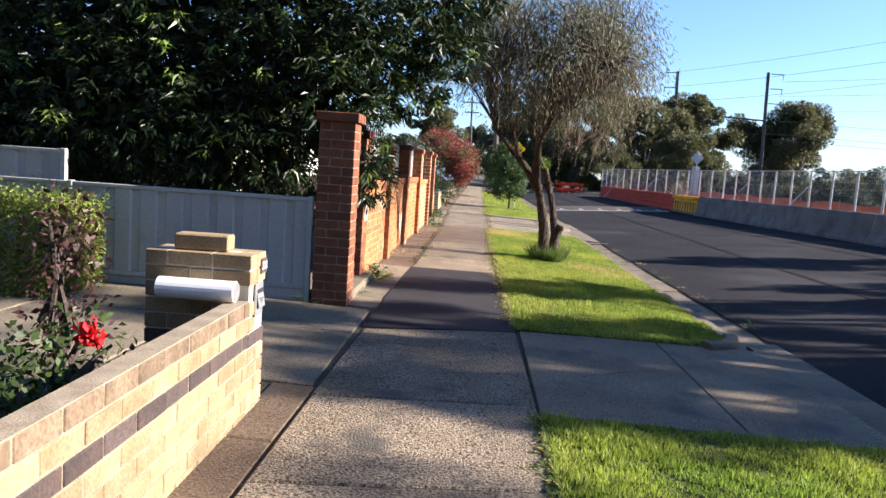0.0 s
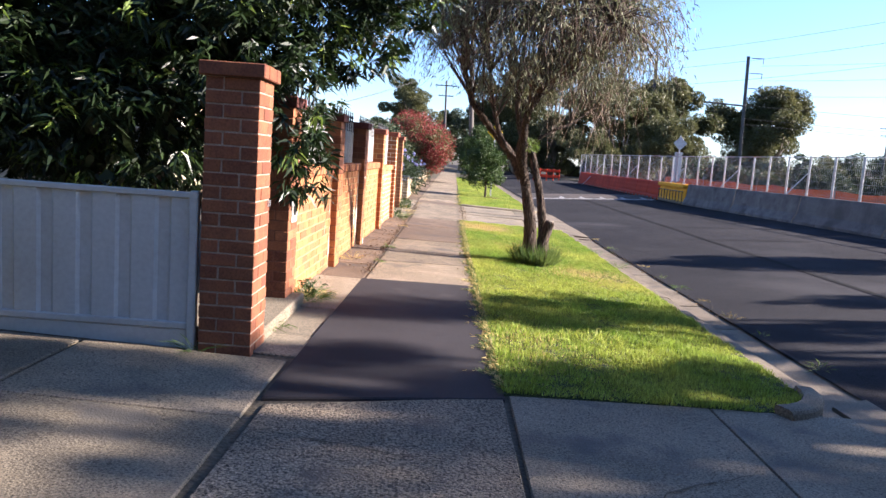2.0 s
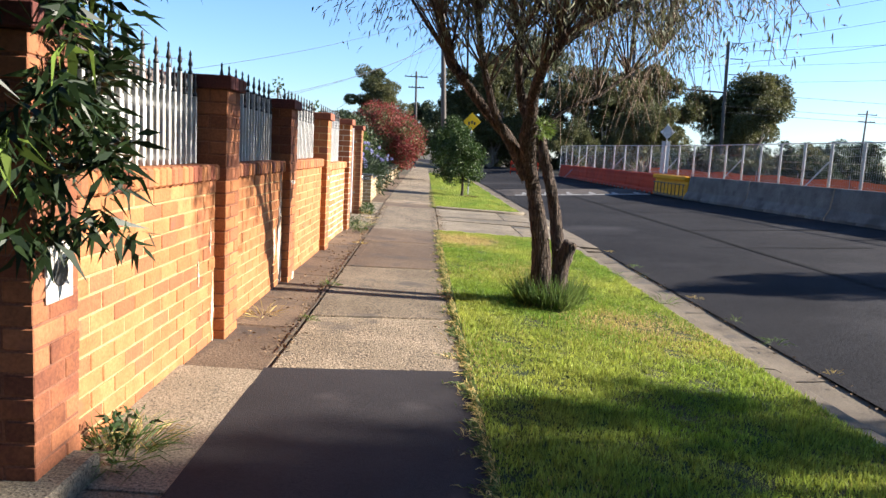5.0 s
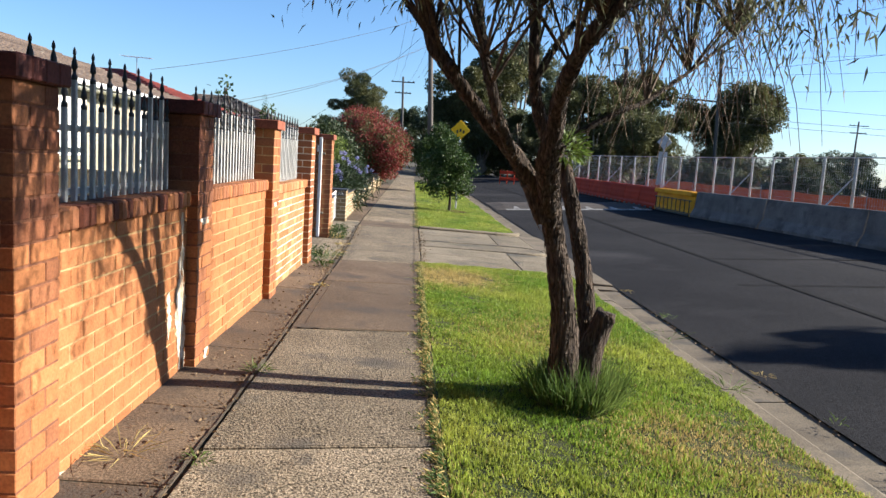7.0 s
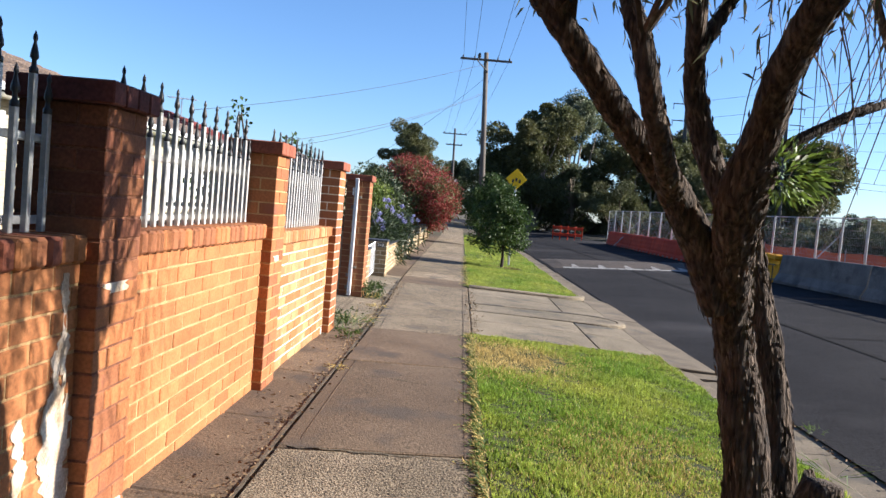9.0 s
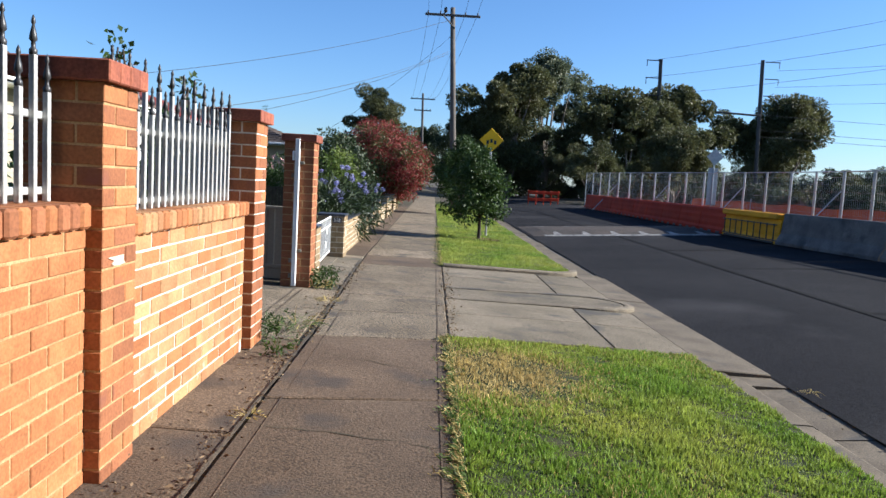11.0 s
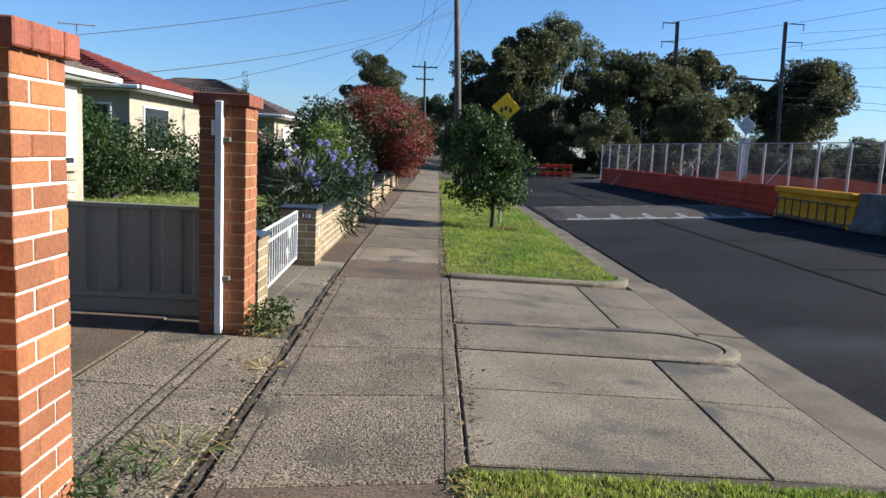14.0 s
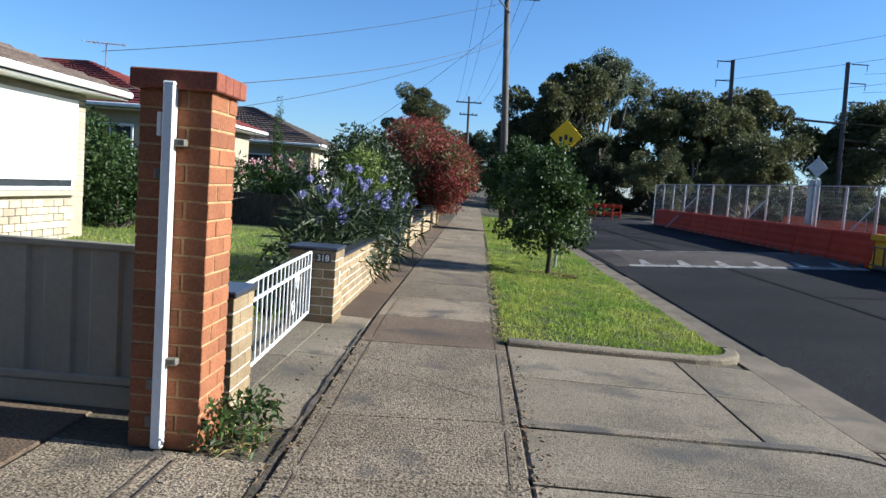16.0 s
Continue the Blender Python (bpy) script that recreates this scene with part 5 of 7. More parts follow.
for s in stems:
    rough_bark("stem", s[0], [r * 0.82 for r in s[1]], tree, M["bark"], 30, 0.014)
ends = []
for pts, rad in limbs:
    rough_bark("limb", pts, [r * 0.78 for r in rad], tree, M["bark"], 16, 0.008)
    ends += [Vector(p) for p in pts[3:]]
# sawn-off third stem with a splintered top
sv, sf = smooth_tube([(1.56, 12.96, -0.12), (1.60, 12.95, 0.18), (1.65, 12.94, 0.40), (1.70, 12.93, 0.56)], [0.125, 0.092, 0.078, 0.072], 18, 5)
top_i = len(sv) - 18
sv = [Vector(q) + Vector((0, 0, random.uniform(-0.03, 0.035) if i >= top_i else 0)) + Vector((noise.noise(Vector(q) * 30), noise.noise(Vector(q) * 30 + Vector((7, 0, 0))), 0)) * 0.016 for i, q in enumerate(sv)]
piece("broken_stub", mesh_of("broken_stub", [tuple(q) for q in sv], sf, M["bark"], True), tree, Matrix.Translation(-tree.location), "splintered grey stump of a third stem")
# lifting strips of bark
fc, fd = [], []
for (pts, rad), k_, cnt in [(q, 0.82, 1500) for q in stems] + [(q, 0.78, 380) for q in limbs]:
    for j in range(cnt):
        u = random.random() * (len(pts) - 1)
        i = min(int(u), len(pts) - 2)
        a_, b_ = Vector(pts[i]), Vector(pts[i + 1])
        along = (b_ - a_).normalized()
        side_ = along.cross(Vector((random.gauss(0, 1), random.gauss(0, 1), random.gauss(0, 1)))).normalized()
        fc.append(a_.lerp(b_, u - i) + side_ * (rad[i] + (rad[i + 1] - rad[i]) * (u - i)) * k_ * 1.0)
        fd.append(along * random.choice((1.0, -1.0)) + side_ * 0.035)
tagged(leaf_cloud("bark_strip", fc, fd, 0.045, 0.008, M["bark_flake"], tree, 0.08, -0.05, "lifting strips of rough bark"), kind="stuff")
# twigs from the limb ends, then hanging leaves along them
tw_low = []
tw, roots, ways, dry_roots, dry_ways = [], [], [], [], []
random.seed(11)
CROWN = Vector((1.22, 12.5, 3.42))
for k in range(760):
    e = random.choice(ends)
    a = random.uniform(0, 2 * math.pi)
    el = random.uniform(-0.45, 1.0)
    rr = random.uniform(0.55, 1.0)
    q = CROWN + Vector((1.8 * math.cos(a) * math.sqrt(1 - el * el * 0.8), 1.9 * math.sin(a) * math.sqrt(1 - el * el * 0.8), 1.35 * el)) * rr
    if q.z < 2.65:
        q.z = 2.65 + random.uniform(0, 0.3)
    e = min(random.sample(ends, 6), key=lambda p: (p - q).length)
    t = q + Vector((math.cos(a) * 0.2, math.sin(a) * 0.2, -random.uniform(0.15, 0.55)))
    tw.append(smooth_tube([e, e.lerp(q, 0.5) + Vector((0, 0, 0.1)), q, t], [0.010, 0.007, 0.0045, 0.0025], 4, 2))
    dry = q.x > 1.15 and q.z < 3.2 and random.random() < 0.75
    for j in range(36):
        s = random.random()
        p = q.lerp(t, s * 1.3 - 0.3) + Vector((random.gauss(0, 0.13), random.gauss(0, 0.13), random.gauss(0, 0.11)))
        (dry_roots if dry else roots).append(p)
        (dry_ways if dry else ways).append((math.cos(a) * 0.5, math.sin(a) * 0.5, -0.9))
tagged(piece("twig", mesh_of("twig", *joined(tw), M["bark_flake"]), tree, Matrix.Translation(-tree.location), "fine dry brown twigs"), kind="stuff")
# drooping sprays on the low near side
for k in range(190):
    q = Vector((random.uniform(0.3, 2.6), random.uniform(10.6, 13.3), random.uniform(2.5, 3.15)))
    e = min(ends, key=lambda p: (p - q).length)
    t = q + Vector((random.uniform(-0.1, 0.2), random.uniform(-0.15, 0.1), -random.uniform(0.2, 0.55)))
    tw_low.append(smooth_tube([e, e.lerp(q, 0.5) + Vector((0, 0, 0.12)), q, t], [0.009, 0.006, 0.004, 0.002], 4, 2))
    for j in range(26):
        s_ = random.random()
        roots.append(q.lerp(t, s_) + Vector((random.gauss(0, 0.09), random.gauss(0, 0.09), random.gauss(0, 0.07))))
        ways.append((random.uniform(-0.4, 0.4), random.uniform(-0.4, 0.4), -0.9))
tagged(piece("low_twig", mesh_of("low_twig", *joined(tw_low), M["bark_flake"]), tree, Matrix.Translation(-tree.location)), kind="stuff")
# bare hanging twigs on the road side
hang = []
for k in range(190):
    x, y_, z = random.uniform(1.6, 2.8), random.uniform(12.4, 14.0), random.uniform(2.2, 3.1)
    L = random.uniform(0.3, 0.85)
    dx, dy = random.uniform(-0.3, 0.3), random.uniform(-0.25, 0.25)
    hang.append(tube([(x, y_, z), (x + dx * 0.5, y_ + dy * 0.5, z - L * 0.35), (x + dx, y_ + dy, z - L)], [0.004, 0.003, 0.0015], 3, False))
tagged(piece("hanging_twig", mesh_of("hanging_twig", *joined(hang), M["twig_dry"]), tree, Matrix.Translation(-tree.location)), kind="stuff")
leaf_cloud("foliage", roots, ways, 0.075, 0.013, M["leaf_grey"], tree, 0.5, 0.4)
leaf_cloud("dry_foliage", dry_roots, dry_ways, 0.08, 0.006, M["twig_dry"], tree, 0.45, 0.3, "dry brownish hanging foliage")
p, d = in_blob(210, (1.30, 12.56, 1.64), (0.10, 0.08, 0.09), 0.1)
tagged(leaf_cloud("young_shoot", p, d + np.array([0.6, -0.2, 0.2]), 0.055, 0.013, M["leaf_new"], tree, 0.3, 0.2, "bright green young shoots"), kind="stuff")


def blades(name, centre, radius, n, h, mat, label, category, lean=0.35, w=0.008, bend=0.5):
    a = rng.uniform(0, 2 * np.pi, n)
    r = radius * np.sqrt(rng.uniform(0, 1, n))
    c = np.stack([centre[0] + r * np.cos(a), centre[1] + r * np.sin(a), np.full(n, centre[2])], 1)
    d = np.stack([np.cos(a) * lean * r / radius, np.sin(a) * lean * r / radius, np.ones(n)], 1)
    return tagged(leaf_cloud(name, c, d, h, w, mat, None, 0.22, bend), label, category, kind="stuff")


blades("long_grass", (1.53, 12.9, -0.06), 0.28, 1200, 0.33, M["grass_long"], "tuft of long grass around the tree foot", "grass", 0.4, 0.008, 0.12)
blades("long_grass", (1.5, 8.35, -0.06), 0.28, 240, 0.12, M["grass"], "longer tuft in the nature strip", "grass", 0.6)

# big glossy shrub tree behind the side fence, hanging over the path
shrub = thing("overhanging_tree", "large dark glossy-leaved tree hanging over the fence", "tree", (-3.2, 9.0, 0.05))
trunks = [((-3.2, 9.0, 0), (-3.4, 9.2, 4.5), 0.16), ((-2.6, 8.6, 0), (-1.6, 8.6, 4.2), 0.1), ((-3.8, 8.8, 0), (-5.6, 8.8, 4.4), 0.1), ((-3.0, 8.9, 0), (-2.2, 8.1, 4.0), 0.08), ((-2.2, 8.6, 1.6), (-0.7, 8.6, 3.2), 0.05), ((-4.6, 8.9, 0), (-4.4, 8.2, 4.2), 0.08), ((-2.4, 8.6, 2.4), (-0.3, 8.9, 3.4), 0.04)]
for i, (a, b, r) in enumerate(trunks):
    pts, rad = limb(a, b, r, r * 0.3, 0.05, 7, i)
    piece("trunk", mesh_of("trunk", *smooth_tube(pts, rad, 10, 3), M["bark_dark"], True), shrub, Matrix.Translation(-shrub.location))
BLOBS = [((-5.2, 9.0, 2.9), (2.1, 1.5, 2.2)), ((-3.4, 8.7, 2.6), (1.9, 1.3, 2.1)), ((-2.0, 8.7, 3.0), (1.5, 1.1, 1.5)), ((-0.95, 8.9, 3.3), (1.1, 0.9, 0.85)), ((-7.6, 9.4, 3.2), (2.2, 1.6, 2.6)),
         ((-3.2, 9.2, 4.8), (2.6, 1.6, 1.5)), ((-0.3, 9.1, 3.6), (0.75, 0.7, 0.6)), ((-0.25, 8.8, 2.8), (0.55, 0.5, 0.28)), ((-6.0, 9.4, 5.2), (2.6, 1.6, 1.6)), ((-1.6, 9.0, 4.6), (1.7, 1.2, 1.0)), ((-4.2, 8.0, 1.9), (2.0, 0.7, 0.95)), ((-2.5, 8.2, 1.55), (1.0, 0.55, 0.75)), ((-5.8, 8.0, 1.6), (1.6, 0.6, 0.9)),
         ((-1.05, 8.3, 1.75), (0.3, 0.32, 0.75)), ((-0.92, 8.55, 1.3), (0.17, 0.2, 0.45)), ((-1.5, 8.2, 2.2), (0.55, 0.5, 0.6)), ((-9.8, 9.6, 3.4), (2.4, 1.6, 3.0)), ((-2.0, 9.3, 1.5), (0.9, 0.45, 0.9)), ((-0.62, 8.75, 2.2), (0.4, 0.35, 0.2)), ((-0.45, 8.85, 2.5), (0.42, 0.4, 0.25))]
roots, ways, kinds = [], [], []
for (c, r) in BLOBS:
    vol = 4.19 * r[0] * r[1] * r[2]
    n = int(max(26, min(1300, 170 * vol ** 0.75)))
    p, d = in_blob(n, c, r, 0.5)
    for i in range(n):
        k = 15
        a = rng.uniform(0, 2 * np.pi, k)
        ax = d[i] * 0.7 + np.array([0, 0, -0.15])
        ring = np.stack([np.cos(a), np.sin(a), rng.uniform(-0.6, 0.35, k)], 1) + ax
        roots.append(np.repeat(p[i][None], k, 0) + rng.normal(0, 0.03, (k, 3)))
        ways.append(ring)
        kinds.append(np.full(k, rng.random() < 0.065))
roots, ways, kinds = np.concatenate(roots), np.concatenate(ways), np.concatenate(kinds)
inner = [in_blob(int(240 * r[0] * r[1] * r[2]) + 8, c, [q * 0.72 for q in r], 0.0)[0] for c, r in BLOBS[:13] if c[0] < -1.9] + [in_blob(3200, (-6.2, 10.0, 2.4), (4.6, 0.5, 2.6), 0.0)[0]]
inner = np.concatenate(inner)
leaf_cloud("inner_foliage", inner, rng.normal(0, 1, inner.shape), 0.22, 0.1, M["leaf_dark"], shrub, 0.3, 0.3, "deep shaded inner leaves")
leaf_cloud("foliage", roots[~kinds], ways[~kinds], 0.125, 0.027, M["leaf_big"], shrub, 0.2, 0.45)
leaf_cloud("young_foliage", roots[kinds], ways[kinds], 0.13, 0.028, M["leaf_new"], shrub, 0.2, 0.45, "pale young leaf whorls")


def bush(name, label, category, base, blobs, per_m3, mat, llen, lwid, clump=0.22, leaves=24, stems_=6, stem_mat=None, spread=0.4, extra=()):
    ob = thing(name, label, category, base)
    b = Vector(base)
    st = []
    for i in range(stems_):
        c, r = blobs[i % len(blobs)]
        tgt = Vector(c) + Vector((random.uniform(-0.5, 0.5) * r[0], random.uniform(-0.5, 0.5) * r[1], random.uniform(-0.2, 0.5) * r[2]))
        pts, rad = limb(b + Vector((random.uniform(-0.08, 0.08), random.uniform(-0.08, 0.08), 0)), tgt, 0.03, 0.008, 0.08, 5, i)
        st.append(smooth_tube(pts, rad, 6, 2))
    for s_ in st:
        piece("stem", mesh_of("stem", *s_, stem_mat or M["bark_dark"]), ob, Matrix.Translation(-b))
    cs, ds = clump_crown(blobs, per_m3, clump, leaves)
    keep = cs[:, 2] > base[2] + 0.01
    leaf_cloud("leaves", cs[keep], ds[keep], llen, lwid, mat, ob, spread)
    for (nm, m_, n, ll, lw, lab, bl) in extra:
        cs = np.concatenate([in_blob(max(1, int(n / len(bl))), c, r, 0.75)[0] for c, r in bl])
        pts = np.repeat(cs, 9, 0) + rng.normal(0, 0.035, (len(cs) * 9, 3))
        leaf_cloud(nm, pts, rng.normal(0, 1, pts.shape) + np.array([0, 0, 0.5]), ll, lw, m_, ob, 0.4, 0.1, lab)
    return ob


# clipped hedge, roses in the first garden
hedge = thing("hedge", "clipped yellow-green hedge by the driveway", "hedge", (-4.6, 6.35, 0.04))
hn = 5200
hp = np.stack([rng.uniform(-6.2, -3.4, hn), rng.uniform(5.95, 6.8, hn), rng.uniform(0.06, 0.87, hn)], 1)
side = rng.integers(0, 4, hn)
hp[side == 0, 1] = 5.95
hp[side == 1, 0] = -3.4
hp[side == 2, 2] = 0.87
hp += rng.normal(0, 0.05, hp.shape)
hp = np.repeat(hp, 7, 0) + rng.normal(0, 0.035, (hn * 7, 3))
hp[:, 2] = np.maximum(hp[:, 2], 0.06)
leaf_cloud("leaves", hp, rng.normal(0, 1, hp.shape) + np.array([0, -0.3, 0.4]), 0.038, 0.024, M["leaf_hedge"], hedge, 0.3, 0.2)
for i in range(7):
    piece("stem", mesh_of("stem", *tube([(-1.4 + 0.42 * i, 0.05, 0), (-1.35 + 0.42 * i, 0.0, 0.8)], [0.025, 0.01], 6), M["bark_dark"]), hedge)
bush("rose_bush", "tall dark-leaved rose bush with red flowers", "rose bush", (-1.75, 3.4, 0.04), [((-1.75, 3.4, 0.75), (0.14, 0.2, 0.5)), ((-1.72, 3.3, 1.0), (0.1, 0.12, 0.3))], 900, M["leaf_maroon"], 0.045, 0.024, 0.1, 10, 6)
bed = thing("garden_bed", "dark soil garden bed behind the cream brick wall", "garden bed", kind="structure")
slab("soil", [(-3.1, -2.0), (-1.36, -2.0), (-1.36, 3.75), (-3.1, 3.75)], M["soil"], bed, lift=0.03, thick=0.1, c=0.03)
bush("bed_plants", "low dark leafy plants filling the garden bed", "shrub", (-2.0, 2.2, 0.05), [((-1.75, 1.9, 0.28), (0.35, 0.7, 0.26)), ((-2.2, 2.9, 0.25), (0.5, 0.6, 0.24)), ((-1.65, 3.35, 0.22), (0.25, 0.3, 0.22)), ((-2.5, 2.0, 0.3), (0.4, 0.7, 0.28)), ((-1.6, 2.7, 0.2), (0.2, 0.5, 0.2))], 420, M["leaf_dark"], 0.06, 0.03, 0.12, 10, 8)
rb = bush("rose_bush", "low leafy rose bush with a bright red bloom", "rose bush", (-1.6, 2.6, 0.04), [((-1.65, 2.7, 0.35), (0.3, 0.5, 0.3)), ((-1.45, 3.1, 0.4), (0.2, 0.25, 0.3)), ((-1.9, 2.2, 0.4), (0.4, 0.5, 0.32))], 420, M["leaf_green"], 0.05, 0.028, 0.12, 9, 8)
rose_p = np.repeat(np.array([[-1.42, 3.02, 0.6]]), 60, 0) + rng.normal(0, 0.022, (60, 3))
leaf_cloud("rose_bloom", rose_p, rng.normal(0, 1, (60, 3)), 0.06, 0.05, M["flower_red"], rb, 0.3, 0.1, "large open red rose bloom")

# small street trees with stakes
def small_tree(x, y, h, crown, label):
    z = zg(x)
    ob = thing("young_street_tree", label, "tree", (x, y, z), "young street trees")
    piece("trunk", mesh_of("trunk", *smooth_tube([(0, 0, 0), (0.01, 0, 0.3), (-0.01, 0, 0.6)], [0.05, 0.042, 0.04], 8), M["bark_dark"], True), ob)
    st = []
    for i in range(7):
        a = i * 0.9
        st.append(smooth_tube([(0, 0, 0.52), (0.12 * math.cos(a), 0.12 * math.sin(a), 0.85), (0.4 * crown * math.cos(a), 0.4 * crown * math.sin(a), h * 0.75)], [0.028, 0.018, 0.006], 6, 3))
    for s_ in st:
        piece("branch", mesh_of("branch", *s_, M["bark_dark"], True), ob)
    blobs = []
    for i in range(22):
        u = (i * 0.618) % 1.0
        r_ = crown * 0.85 * math.sqrt(max(0.03, 1 - (1.65 * u - 0.62) ** 2)) * random.uniform(0.35, 1.0)
        a_ = i * 1.0 + random.uniform(0, 5)
        blobs.append(((x + r_ * math.cos(a_), y + r_ * math.sin(a_), z + h * (0.3 + 0.66 * u)), (crown * 0.36, crown * 0.36, h * 0.12)))
    cs, ds = clump_crown(blobs, 230, 0.13, 16)
    leaf_cloud("leaves", cs, ds, 0.085, 0.05, M["leaf_green"], ob, 0.4)


small_tree(1.56, 30.8, 2.15, 0.9, "young round-crowned street tree beside a sign pole")
small_tree(1.5, 42.0, 3.0, 1.1, "young leafy street tree on the nature strip")
blades("mulch_ring", (1.58, 30.8, -0.05), 0.5, 900, 0.05, M["litter"], "ring of dry mulch around the young tree", "mulch", 1.2, 0.02)

# gardens behind the low cream wall
ag = bush("agapanthus", "agapanthus clump with round blue flower heads", "shrub", (-1.75, 27.2, 0.1), [((-1.6, 27.0, 0.55), (0.4, 0.9, 0.5)), ((-1.6, 27.8, 0.65), (0.55, 1.1, 0.6)), ((-1.25, 28.0, 0.6), (0.35, 0.8, 0.5)), ((-1.7, 26.9, 0.6), (0.4, 0.8, 0.5)), ((-0.95, 28.6, 0.62), (0.25, 0.6, 0.3))], 60, M["leaf_dark"], 0.34, 0.03, 0.2, 16, 4, spread=0.5)
hp, hd = in_blob(90, (0, 0, 0), (0.026, 0.026, 0.018), 0.3)
HEAD = leaf_cloud("flower_head", hp, hd + np.array([0, 0, 0.25]), 0.06, 0.024, M["flower_blue"], None, 0.2, 0.3)
head_mesh = HEAD.data
bpy.data.objects.remove(HEAD)
for k in range(40):
    c, r = (((-1.65, 26.9, 1.08), (0.35, 0.8, 0.2)), ((-1.5, 27.8, 1.3), (0.6, 1.2, 0.25)), ((-1.2, 29.6, 1.2), (0.4, 0.9, 0.22)))[k % 3]
    q = Vector([c[i] + r[i] * random.uniform(-1, 1) for i in range(3)]) - Vector((-1.75, 27.2, 0.1))
    stalk = piece("stalk", mesh_of("stalk", *tube([(q.x * 0.7, q.y * 0.85, 0.2), tuple(q)], [0.006, 0.005], 4, False), M["leaf_green"]), ag)
    piece("flower_head", head_mesh, ag, Matrix.Translation(q) @ Matrix.Rotation(random.uniform(0, 6), 4, "Z") @ Matrix.Scale(random.uniform(0.65, 1.0), 4))
bush("yellow_shrub", "yellow-green leafy shrub behind the flowers", "shrub", (-2.7, 35.8, 0.1), [((-2.7, 35.8, 1.2), (0.7, 0.9, 0.9)), ((-2.6, 35.4, 1.8), (0.45, 0.5, 0.4))], 70, M["leaf_hedge"], 0.1, 0.04, 0.2, 20)
bush("low_groundcover", "low dark ground cover behind the wall", "shrub", (-1.7, 25.5, 0.1), [((-1.6, 25.5, 0.4), (0.4, 0.6, 0.35)), ((-1.5, 30.5, 0.45), (0.4, 2.0, 0.4))], 90, M["leaf_dark"], 0.07, 0.035, 0.14, 20)
rbl = [((-1.7, 45.0, 2.0), (1.6, 2.6, 1.7)), ((-1.0, 44.5, 1.7), (1.2, 2.2, 1.3)), ((-2.4, 46, 2.4), (1.4, 2.4, 1.4))]
bush("red_shrub", "large red-leaved flowering shrub over the wall", "shrub", (-1.9, 45, 0.1), rbl, 15, M["leaf_red"], 0.12, 0.05, 0.3, 34, 10)
bush("red_shrub", "dark green and maroon foliage among the red shrub", "shrub", (-2.1, 45.4, 0.1), [(c, (r[0] * 0.95, r[1] * 0.95, r[2] * 0.93)) for c, r in rbl], 12, M["leaf_gum"], 0.14, 0.06, 0.3, 30, 6)
bush("mixed_shrubs", "dense mixed green shrubs along the gardens", "shrub", (-2.6, 38, 0.1), [((-2.6, 37.5, 1.2), (0.9, 2.2, 1.1)), ((-3.2, 40, 1.6), (1.0, 2.4, 1.4)), ((-2.3, 53, 1.3), (1.0, 4.0, 1.3)), ((-2.2, 60, 1.6), (1.0, 4.0, 1.5))], 18, M["leaf_dark"], 0.15, 0.07, 0.32, 30)
bush("house_shrubs", "leafy shrubs with pink flowers by the house", "shrub", (-6.6, 31.5, 0.1), [((-6.9, 31.9, 0.9), (1.0, 0.9, 0.9)), ((-5.6, 36.4, 0.9), (0.9, 0.9, 0.85)), ((-4.4, 36.6, 1.0), (0.9, 0.9, 0.9)), ((-7.6, 32.2, 1.3), (0.7, 0.7, 1.1)), ((-8.3, 33.0, 1.15), (1.3, 0.8, 1.1)), ((-6.3, 33.2, 0.95), (1.0, 0.8, 0.95))], 50, M["leaf_green"], 0.11, 0.05, 0.24, 24, 8,
     extra=(("pink_flowers", M["flower_pink"], 34, 0.06, 0.05, "pink rose flowers", [((-4.5, 36.2, 1.7), (0.7, 0.6, 0.3)), ((-5.5, 36.0, 1.4), (0.7, 0.5, 0.3))]),))
bush("cypress", "slim dark columnar cypress by the house", "tree", (-6.2, 41, 0.1), [((-6.2, 41, 0.8 + 0.52 * i), (0.3 - 0.045 * i, 0.3 - 0.045 * i, 0.5)) for i in range(6)], 900, M["leaf_green"], 0.06, 0.025, 0.08, 18)
bush("rose_canes", "climbing rose canes reaching above the fence", "rose bush", (-1.95, 17.6, 0.05), [((-1.75, 17.6, 1.55), (0.2, 0.5, 0.35)), ((-1.75, 16.7, 1.3), (0.25, 0.5, 0.45)), ((-1.85, 17.3, 1.1), (0.25, 0.6, 0.4)), ((-2.3, 18.7, 2.28), (0.13, 0.17, 0.16)), ((-2.2, 18.5, 1.95), (0.1, 0.14, 0.2)), ((-1.6, 18.3, 2.0), (0.06, 0.1, 0.07))], 170, M["leaf_green"], 0.065, 0.045, 0.09, 7, 18)


# weeds in the joints by the walls
def weed(x, y, r, h, n, mat="grass_long"):
    blades("weeds", (x, y, zg(x) - 0.01), r, n, h * 0.8, M[mat], "straggly weeds in the joint by the wall" if x < 2 else "small weeds growing in the gutter joint", "weeds", 2.6, 0.006)


